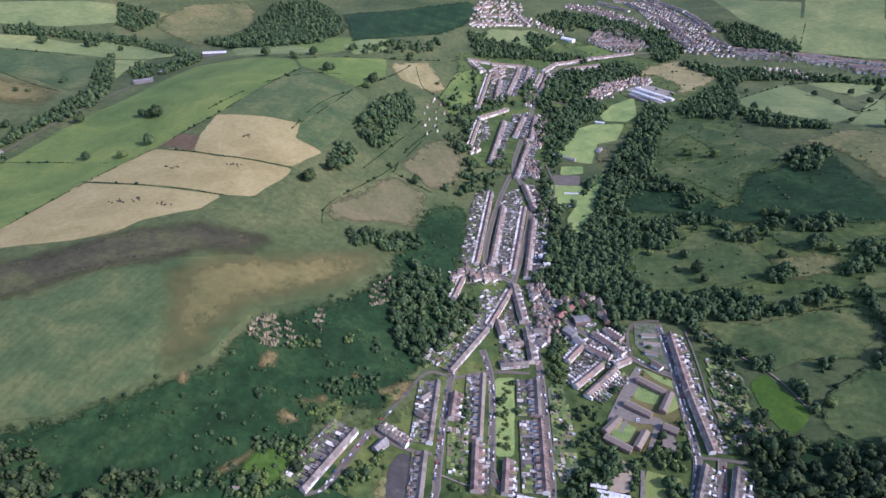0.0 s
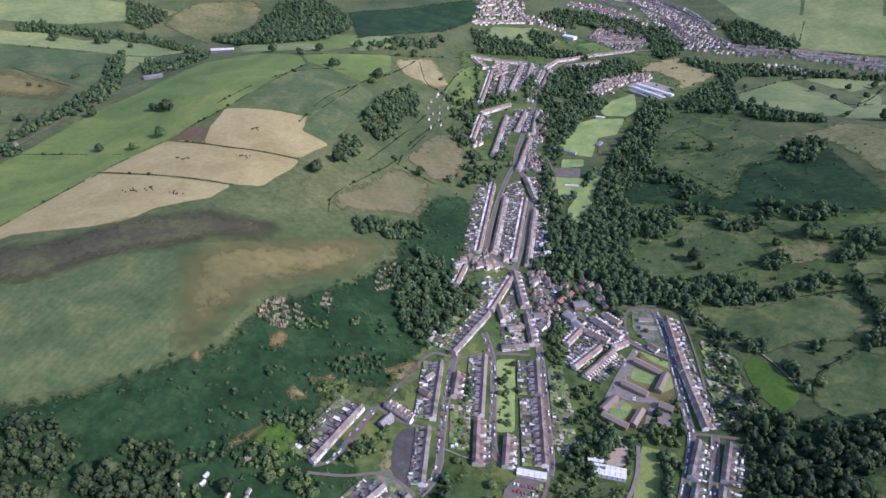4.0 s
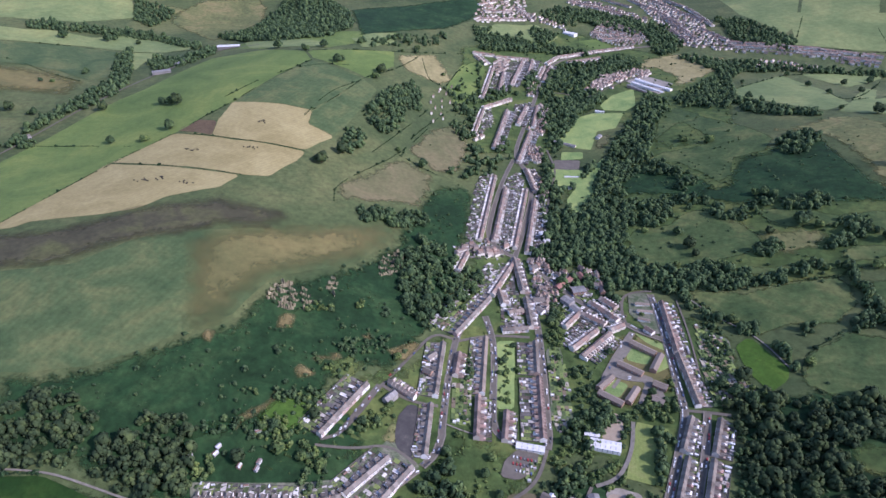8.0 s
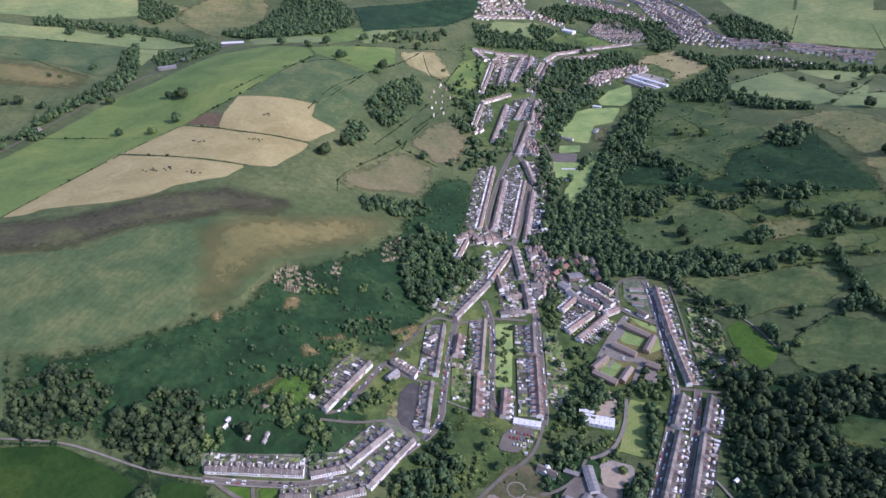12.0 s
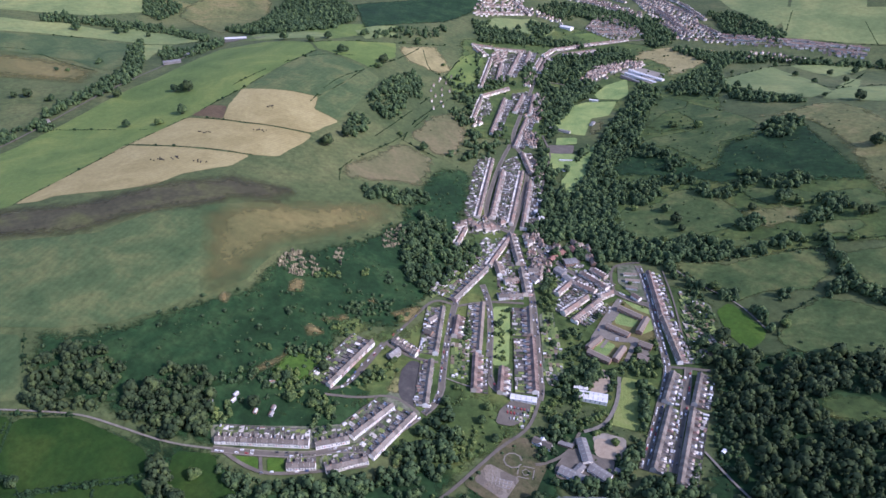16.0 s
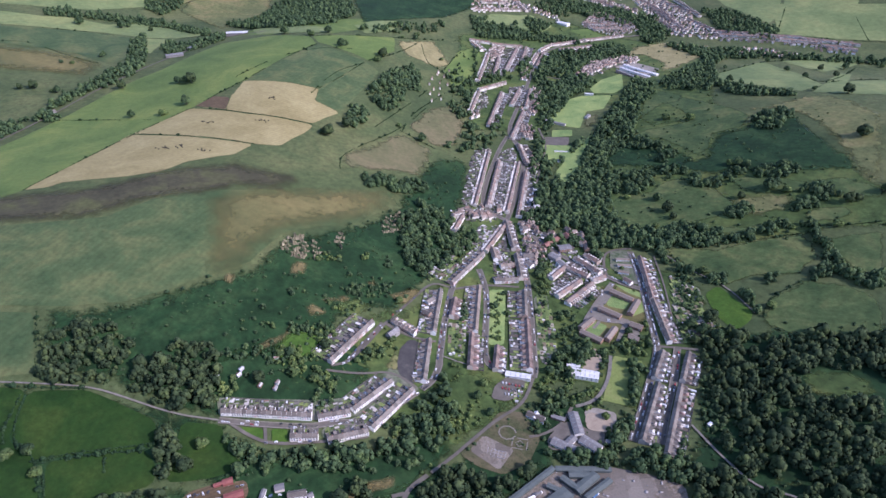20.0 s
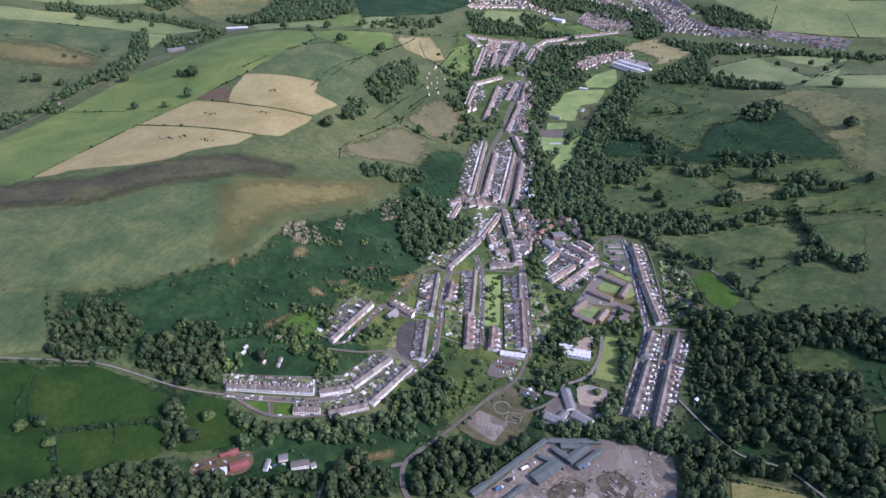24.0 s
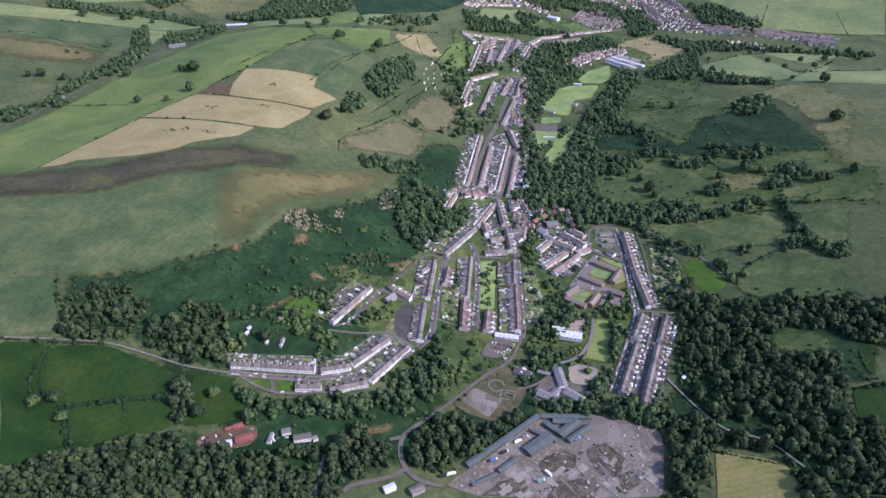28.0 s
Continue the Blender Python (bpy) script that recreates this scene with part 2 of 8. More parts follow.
PLOTS = plots("garden_plots", [(0.052, 0.076, 0.024), (0.150, 0.136, 0.116), (0.080, 0.112, 0.032), (0.085, 0.068, 0.050), (0.40, 0.37, 0.325), (0.032, 0.048, 0.018), (0.105, 0.096, 0.086), (0.13, 0.165, 0.045), (0.06, 0.056, 0.038), (0.60, 0.57, 0.52), (0.22, 0.20, 0.172), (0.06, 0.055, 0.048), (0.16, 0.20, 0.054)])
ALLOTMENT = plots("allotment_plots", [(0.080, 0.119, 0.033), (0.145, 0.196, 0.048), (0.160, 0.126, 0.077), (0.061, 0.092, 0.027), (0.196, 0.238, 0.062), (0.348, 0.308, 0.231), (0.109, 0.151, 0.040)])
DARK_ASPHALT = plain("dark_asphalt", [(0.3, (0.038, 0.036, 0.034)), (0.6, (0.062, 0.058, 0.053)), (0.75, (0.12, 0.105, 0.085))], 0.09, 0.9, detail=7, grain=0.8)
ASPHALT = plain("asphalt", [(0.3, (0.089, 0.078, 0.062)), (0.7, (0.141, 0.125, 0.100))], 0.07, 0.9, grain=0.8)
TRACK = plain("track_gravel", [(0.3, (0.12, 0.11, 0.088)), (0.7, (0.20, 0.184, 0.155))], 0.2, 0.95, grain=1.2)
FOOTWAY = plain("footway", [(0.3, (0.136, 0.122, 0.099)), (0.7, (0.205, 0.184, 0.149))], 0.2, 0.9, grain=1.0)
CONCRETE = plain("yard_concrete", [(0.25, (0.13, 0.113, 0.088)), (0.45, (0.22, 0.197, 0.157)), (0.7, (0.30, 0.272, 0.226))], 0.035, 0.9, detail=8, grain=0.35)
YARD = broken_floor("broken_concrete")
SLATE = plain("slate", [(0.3, (0.148, 0.127, 0.104)), (0.7, (0.258, 0.223, 0.183))], 0.5, 0.5, by_object=0.55, grain=2.5)
TILE = plain("clay_tile", [(0.3, (0.193, 0.139, 0.111)), (0.7, (0.307, 0.226, 0.182))], 0.5, 0.65, by_object=0.55, grain=2.5)
RED_TILE = plain("red_tile", [(0.3, (0.20, 0.095, 0.075)), (0.7, (0.27, 0.135, 0.105))], 0.4, 0.75, by_object=0.3, grain=2.0)
BROWN_TILE = plain("brown_tile", [(0.3, (0.188, 0.152, 0.119)), (0.7, (0.278, 0.228, 0.179))], 0.4, 0.75, by_object=0.3, grain=2.0)
RENDER = choice("pale_render", [(0.82, 0.80, 0.77), (0.78, 0.75, 0.69), (0.84, 0.82, 0.80), (0.72, 0.69, 0.64), (0.80, 0.78, 0.74)], 0.8, dirt=0.2)
MIXED = choice("mixed_walls", [(0.45, 0.40, 0.35), (0.76, 0.73, 0.68), (0.36, 0.27, 0.22), (0.80, 0.78, 0.74), (0.40, 0.38, 0.37), (0.78, 0.76, 0.73), (0.52, 0.36, 0.31), (0.62, 0.55, 0.48)], 0.85, dirt=0.25)
BRICK = plain("brown_brick", [(0.3, (0.27, 0.17, 0.12)), (0.7, (0.36, 0.24, 0.175))], 0.4, 0.9, by_object=0.25, grain=3)
STONE = plain("field_stone", [(0.3, (0.19, 0.18, 0.17)), (0.7, (0.34, 0.32, 0.30))], 0.3, 0.95, grain=1.5)
# STONE darkened: the garden walls carry some of the back yards' shade
SHADED_GARDEN_STONE = plain("garden_wall_stone", [(0.3, (0.075, 0.068, 0.060)), (0.7, (0.150, 0.136, 0.122))], 0.3, 0.95, grain=1.5)
ROCK = plain("quarry_rock", [(0.25, (0.092, 0.087, 0.050)), (0.5, (0.192, 0.167, 0.101)), (0.75, (0.367, 0.318, 0.202))], 0.12, 0.95, detail=8, bump_by=1.0, dist=1.5, grain=0.6)
GLASS = plain("window_glass", [(0.4, (0.03, 0.035, 0.045)), (0.6, (0.07, 0.08, 0.09))], 0.5, 0.12, spec=0.6, bump_by=0.02)
WOODWORK = choice("painted_door", [(0.35, 0.05, 0.04), (0.75, 0.74, 0.72), (0.06, 0.10, 0.2), (0.12, 0.10, 0.08), (0.08, 0.2, 0.12)], 0.5)
SHED_ROOF = choice("shed_roof", [(0.55, 0.55, 0.54), (0.30, 0.29, 0.28), (0.22, 0.2, 0.18), (0.68, 0.69, 0.70), (0.25, 0.16, 0.12), (0.42, 0.42, 0.43)], 0.7)
SHED_WALL = choice("shed_wall", [(0.28, 0.20, 0.13), (0.42, 0.41, 0.40), (0.20, 0.26, 0.20), (0.6, 0.59, 0.57)], 0.8)
PAINT = choice("car_paint", [(0.78, 0.78, 0.77), (0.35, 0.36, 0.37), (0.045, 0.047, 0.052), (0.70, 0.70, 0.69), (0.30, 0.035, 0.032), (0.55, 0.56, 0.57), (0.10, 0.105, 0.11), (0.06, 0.09, 0.19), (0.62, 0.63, 0.63), (0.16, 0.165, 0.17), (0.80, 0.80, 0.79)], 0.3, spec=0.5, dirt=0.15)
RUBBER = plain("rubber", [(0.3, (0.02, 0.02, 0.02)), (0.7, (0.035, 0.035, 0.035))], 2.0, 0.9)
SHEET_GREEN = plain("green_sheet_roof", [(0.3, (0.072, 0.086, 0.078)), (0.7, (0.110, 0.126, 0.114))], 0.15, 0.6, grain=1.0)
SHEET_GREY = plain("grey_sheet_roof", [(0.3, (0.145, 0.138, 0.130)), (0.7, (0.21, 0.200, 0.188))], 0.1, 0.55, grain=1.0)
WHITE_SHEET = plain("white_sheet_roof", [(0.3, (0.48, 0.475, 0.465)), (0.7, (0.64, 0.635, 0.62))], 0.15, 0.5, grain=1.0)
SHEET_TEAL = plain("teal_tarpaulin", [(0.3, (0.13, 0.24, 0.20)), (0.7, (0.18, 0.30, 0.26))], 0.3, 0.6)
SKYLIGHT = plain("roof_light", [(0.3, (0.20, 0.205, 0.205)), (0.7, (0.30, 0.305, 0.30))], 0.4, 0.35, spec=0.5)
PINK_PAVING = plain("pink_paving", [(0.3, (0.248, 0.196, 0.138)), (0.7, (0.324, 0.269, 0.193))], 0.15, 0.9, grain=0.8)
RED_SHEET = plain("red_sheet_roof", [(0.3, (0.20, 0.065, 0.055)), (0.7, (0.27, 0.10, 0.08))], 0.2, 0.6, grain=1.0)
BLUE_PAINT = plain("blue_paint", [(0.3, (0.06, 0.13, 0.24)), (0.7, (0.09, 0.18, 0.30))], 0.3, 0.5)
BARK = plain("bark", [(0.3, (0.06, 0.045, 0.033)), (0.7, (0.11, 0.085, 0.065))], 1.5, 0.95)
LEAF = foliage("broadleaf", (0.029, 0.049, 0.019), (0.049, 0.078, 0.029), (0.081, 0.114, 0.039))
# darker copy of LEAF, with cloud shade over the south-west woods in its tones
LEAF_DARK = foliage("shaded_woodland", (0.022, 0.036, 0.017), (0.038, 0.055, 0.024), (0.063, 0.084, 0.033))
LEAF_LIGHT = foliage("light_scrub", (0.046, 0.071, 0.020), (0.078, 0.111, 0.029), (0.135, 0.164, 0.044), blue=0.36)
BRUSH = foliage("brushwood", (0.040, 0.036, 0.022), (0.062, 0.054, 0.030), (0.070, 0.078, 0.034))
HEDGE = foliage("hedge", (0.012, 0.027, 0.011), (0.020, 0.043, 0.013), (0.034, 0.062, 0.019))


# ---- mesh building ----
class Shape:
    """Gathers plain faces into one mesh."""

    def __init__(self):
        self.v, self.f, self.m = [], [], []

    def face(self, pts, slot=0):
        k = len(self.v)
        self.v.extend(pts)
        self.f.append(tuple(range(k, k + len(pts))))
        self.m.append(slot)

    def solid(self, low, high, slot=0):
        """A closed prism between two rings with the same number of corners, counter-clockwise from above."""
        n, k = len(low), len(self.v)
        self.v.extend(low)
        self.v.extend(high)
        self.f.append(tuple(range(k + n - 1, k - 1, -1)))
        self.f.append(tuple(range(k + n, k + 2 * n)))
        self.m += [slot, slot]
        for i in range(n):
            j = (i + 1) % n
            self.f.append((k + i, k + j, k + n + j, k + n + i))
            self.m.append(slot)

    def box(self, x0, x1, y0, y1, z0, z1, slot=0):
        ring = [(x0, y0), (x1, y0), (x1, y1), (x0, y1)]
        self.solid([(x, y, z0) for x, y in ring], [(x, y, z1) for x, y in ring], slot)

    def turned_box(self, cx, cy, ax, ay, length, width, z0, z1, slot=0):
        """A box whose length runs along the unit vector (ax, ay)."""
        h, w = length / 2, width / 2
        ring = [(cx + sx * h * ax - sy * w * ay, cy + sx * h * ay + sy * w * ax) for sx, sy in ((-1, -1), (1, -1), (1, 1), (-1, 1))]
        self.solid([(x, y, z0) for x, y in ring], [(x, y, z1) for x, y in ring], slot)

    def mesh(self, name, *materials):
        me = bpy.data.meshes.new(name)
        me.from_pydata(self.v, [], self.f)
        for m in materials:
            me.materials.append(m)
        if len(materials) > 1:
            me.polygons.foreach_set("material_index", self.m)
        me.update()
        return me


def part(name, shape, material, parent, label=""):
    """One mesh object under a thing or a part; shape: a Shape or a mesh."""
    me = shape if isinstance(shape, bpy.types.Mesh) else shape.mesh(name, *(material if isinstance(material, tuple) else (material,)))
    ob = new(name, me)
    ob.parent = parent
    if label:
        ob["label"] = label
    return ob


def thing(name, label, category, group="", kind="", at=None):
    ob = new(name)
    if at:
        ob.matrix_basis = at
    return tagged(ob, label, category, group, kind)


def fast_mesh(name, verts, tris, material):
    """A mesh from arrays of corners and triangles."""
    me = bpy.data.meshes.new(name)
    me.vertices.add(len(verts))
    me.vertices.foreach_set("co", np.asarray(verts, np.float32).ravel())
    me.loops.add(tris.size)
    me.loops.foreach_set("vertex_index", tris.ravel().astype(np.int32))
    me.polygons.add(len(tris))
    me.polygons.foreach_set("loop_start", np.arange(0, tris.size, 3, dtype=np.int32))
    me.polygons.foreach_set("loop_total", np.full(len(tris), 3, np.int32))
    me.materials.append(material)
    me.update(calc_edges=True)
    me.validate()
    return me


rng = np.random.default_rng(7)


def inside(poly, x, y):
    x, y = np.asarray(x), np.asarray(y)
    r = np.zeros(x.shape, bool)
    for (x0, y0), (x1, y1) in zip(poly, poly[1:] + poly[:1]):
        if y0 != y1:
            r ^= ((y0 > y) != (y1 > y)) & (x < (x1 - x0) * (y - y0) / (y1 - y0) + x0)
    return r


def softened(poly, step, wobble):
    """The outline with short edges, its corners cut round and its line slightly uneven."""
    p = [Vector(q) for q in poly]
    n = len(p)
    cut = []
    for i in range(n):
        a, b, c = p[i - 1], p[i], p[(i + 1) % n]
        k = min(0.25, step * 0.35 / max((a - b).length, 1)), min(0.25, step * 0.35 / max((c - b).length, 1))
        cut += [b + (a - b) * k[0], b + (c - b) * k[1]]
    out = []
    for a, b in zip(cut, cut[1:] + cut[:1]):
        m = max(1, int((b - a).length / step))
        side = Vector((-(b - a).y, (b - a).x)).normalized() if (b - a).length > 0 else Vector((0, 0))
        for i in range(m):
            q = a + (b - a) * (i / m)
            q = q + side * wobble * noise.noise(Vector((q.x * 0.04, q.y * 0.04, 0.5)))
            out.append((q.x, q.y))
    return out


def draped(name, poly, material, lift, label, category, step=16.0, wobble=2.5, kind="structure"):
    """A patch of ground cover that lies on the land."""
    from mathutils.geometry import delaunay_2d_cdt

    edge = softened(poly, step, wobble)
    xs, ys = [q[0] for q in edge], [q[1] for q in edge]
    gx, gy = np.meshgrid(np.arange(min(xs) + step / 2, max(xs), step), np.arange(min(ys) + step / 2, max(ys), step))
    gx, gy = gx.ravel(), gy.ravel()
    ok = inside(edge, gx, gy)
    pts = [Vector(q) for q in edge] + [Vector((float(a), float(b))) for a, b in zip(gx[ok], gy[ok])]
    n = len(edge)
    co, _, faces, *_ = delaunay_2d_cdt(pts, [], [list(range(n))], 1, 0.01)
    x, y = np.array([q.x for q in co]), np.array([q.y for q in co])
    z = land(x, y) + lift
    away = np.full(len(x), 1e9)
    for (ax, ay), (bx, by) in zip(edge, edge[1:] + edge[:1]):
        d = (bx - ax) ** 2 + (by - ay) ** 2 + 1e-9
        k = np.clip(((x - ax) * (bx - ax) + (y - ay) * (by - ay)) / d, 0, 1)
        away = np.minimum(away, np.hypot(x - ax - k * (bx - ax), y - ay - k * (by - ay)))
    me = bpy.data.meshes.new(name)
    me.from_pydata(list(zip(x.tolist(), y.tolist(), z.tolist())), [], [list(f) for f in faces])
    me.materials.append(material)
    me.attributes.new("edge", "FLOAT", "POINT").data.foreach_set("value", np.clip(away / (2.2 * step), 0, 1).astype(np.float32))
    me.update()
    if me.polygons and me.polygons[0].normal.z < 0:
        me.flip_normals()
    return tagged(new(name, me), label, category, "", kind)


def along(points, step):
    """Places every step metres along a line, smoothed: x, y, and the direction."""
    p = np.array(points, float)
    if len(p) > 2:
        for _ in range(2):
            q = [p[0]]
            for a, b in zip(p[:-1], p[1:]):
                q += [a * 0.75 + b * 0.25, a * 0.25 + b * 0.75]
            p = np.array(q + [p[-1]])
    d = np.r_[0, np.cumsum(np.hypot(*np.diff(p, axis=0).T))]
    s = np.arange(0, d[-1] + 1e-6, step)
    x, y = np.interp(s, d, p[:, 0]), np.interp(s, d, p[:, 1])
    dx, dy = np.gradient(x), np.gradient(y)
    n = np.hypot(dx, dy) + 1e-9
    return x, y, dx / n, dy / n


def ribbon(shape, points, width, lift, offset=0.0, thick=0.0, slot=0):
    """A strip of even width that follows the land; thick: its height as a kerbed slab."""
    x, y, dx, dy = along(points, 7.0)
    lx, ly = x - dy * (offset + width / 2), y + dx * (offset + width / 2)
    rx, ry = x - dy * (offset - width / 2), y + dx * (offset - width / 2)
    zc = land(x, y) + lift
    for i in range(len(x) - 1):
        a, b = (rx[i], ry[i], zc[i]), (rx[i + 1], ry[i + 1], zc[i + 1])
        c, d = (lx[i + 1], ly[i + 1], zc[i + 1]), (lx[i], ly[i], zc[i])
        if thick:
            drop = [(q[0], q[1], q[2] - thick) for q in (a, b, c, d)]
            shape.solid(drop, [a, b, c, d], slot)
        else:
            shape.face([a, b, c, d], slot)


# ---- the ground, one sheet ----
def ground_lines(lo, hi, a, b, fine, coarse):
    return np.unique(np.r_[np.arange(lo, a, coarse), np.arange(a, b, fine), np.arange(b, hi + 1, coarse)])


gxs = ground_lines(-4200, 4200, -1400, 1750, 14.0, 200.0)
gys = ground_lines(-1600, 4800, 100, 2900, 14.0, 200.0)
GX, GY = np.meshgrid(gxs, gys)
GZ = land(GX, GY)
nx, ny = len(gxs), len(gys)
cell = (np.arange(ny - 1)[:, None] * nx + np.arange(nx - 1)[None, :]).ravel()
quads = np.stack([cell, cell + 1, cell + 1 + nx, cell + nx], -1)
gtris = np.concatenate([quads[:, [0, 1, 2]], quads[:, [0, 2, 3]]])
ground_mesh = fast_mesh("ground", np.stack([GX.ravel(), GY.ravel(), GZ.ravel()], -1), gtris, GRASS)
ground_mesh.polygons.foreach_set("use_smooth", np.ones(len(gtris), bool))
tagged(new("ground", ground_mesh), "rough green hillsides and valley floor of grass and bracken", "ground", "", "structure")

# ---- fields ----
SLOPES = {
    'bracken_west': [(-616, 493), (-504, 505), (-432, 523), (-378, 559), (-333, 595), (-293, 626), (-282, 659), (-257, 718), (-215, 749), (-143, 807), (-104, 877), (-88, 929), (-47, 1084), (-20, 1133), (29, 1151), (62, 1135), (40, 944), (14, 779), (-8, 694), (-69, 591), (-121, 579), (-175, 477), (-264, 381), (-327, 372), (-396, 388), (-433, 393), (-495, 392), (-538, 493)],
    'bracken_low': [(-483, 212), (-420, 231), (-376, 252), (-319, 273), (-306, 276), (-256, 285), (-226, 305), (-210, 293), (-123, 306), (-25, 314), (11, 336), (42, 370), (99, 422), (134, 454), (177, 467), (204, 431), (248, 412), (231, 353), (135, 331), (72, 268), (17, 226), (-38, 239), (-110, 203), (-172, 196), (-468, 179)],
    'bracken_east': [(362, 524), (406, 554), (466, 567), (498, 584), (522, 535), (579, 552), (633, 562), (651, 492), (570, 343), (529, 338), (510, 274), (513, 238), (481, 179), (390, 191), (397, 237), (332, 261), (313, 198), (257, 201), (284, 301), (272, 326), (300, 360)],
    'scrub_east': [(191, 957), (241, 1163), (310, 1272), (386, 1384), (482, 1425), (568, 1473), (674, 1234), (778, 1286), (779, 1040), (796, 909), (848, 876), (786, 751), (663, 788), (622, 771), (441, 782), (332, 802), (291, 803), (201, 851)],
    'scrub_town': [(-4, 442), (21, 540), (34, 640), (47, 524), (62, 473), (103, 464), (83, 427), (19, 368), (-4, 387)],
}
SLOPES_MORE = {
    'scrub_valley': [(62, 1135), (178, 1282), (241, 1163), (185, 957), (201, 851), (290, 799), (419, 703), (407, 558), (362, 524), (300, 360), (272, 326), (233, 351), (248, 412), (204, 431), (177, 467), (134, 454), (99, 422), (42, 370), (11, 336), (-25, 314), (-55, 351), (-108, 448), (-262, 372), (-175, 477), (-121, 579), (-69, 591), (-8, 694), (14, 779), (40, 944)],
    'bracken_rows': [(-310, 451), (-153, 558), (-92, 498), (-93, 450), (-103, 395), (-258, 356), (-331, 362)],
    'scrub_green': [(-25, 462), (20, 494), (62, 486), (101, 446), (82, 404), (19, 358), (-11, 365)],
    'scrub_far': [(27, 1962), (414, 2303), (626, 2133), (879, 1991), (633, 1277), (484, 1316), (382, 1602), (257, 1335), (219, 1334), (56, 1298), (22, 1563)],
    'bracken_mid': [(-281, 334), (-197, 331), (-99, 346), (-26, 374), (19, 368), (4, 318), (-50, 263), (-116, 249), (-260, 248)],
    'bracken_track': [(-464, 400), (-383, 394), (-321, 378), (-264, 367), (-240, 339), (-207, 312), (-285, 269), (-316, 321), (-351, 358), (-439, 390)],
    'bracken_sw': [(-564, 384), (-432, 390), (-386, 381), (-323, 360), (-259, 359), (-209, 323), (-210, 291), (-306, 273), (-376, 251), (-424, 230), (-483, 210)],
}
for n_slope, (key, poly) in enumerate((SLOPES | SLOPES_MORE).items()):
    if key.startswith("bracken"):
        draped("bracken_slope", poly, SHADED_BRACKEN, 0.16 + 0.01 * n_slope, "dark green slope of bracken and rough grass", "hillside", 18.0, 5.0)
    else:
        draped("scrub_slope", poly, SCRUBLAND, 0.16 + 0.01 * n_slope, "mottled green scrub and rough grazing", "hillside", 18.0, 5.0)
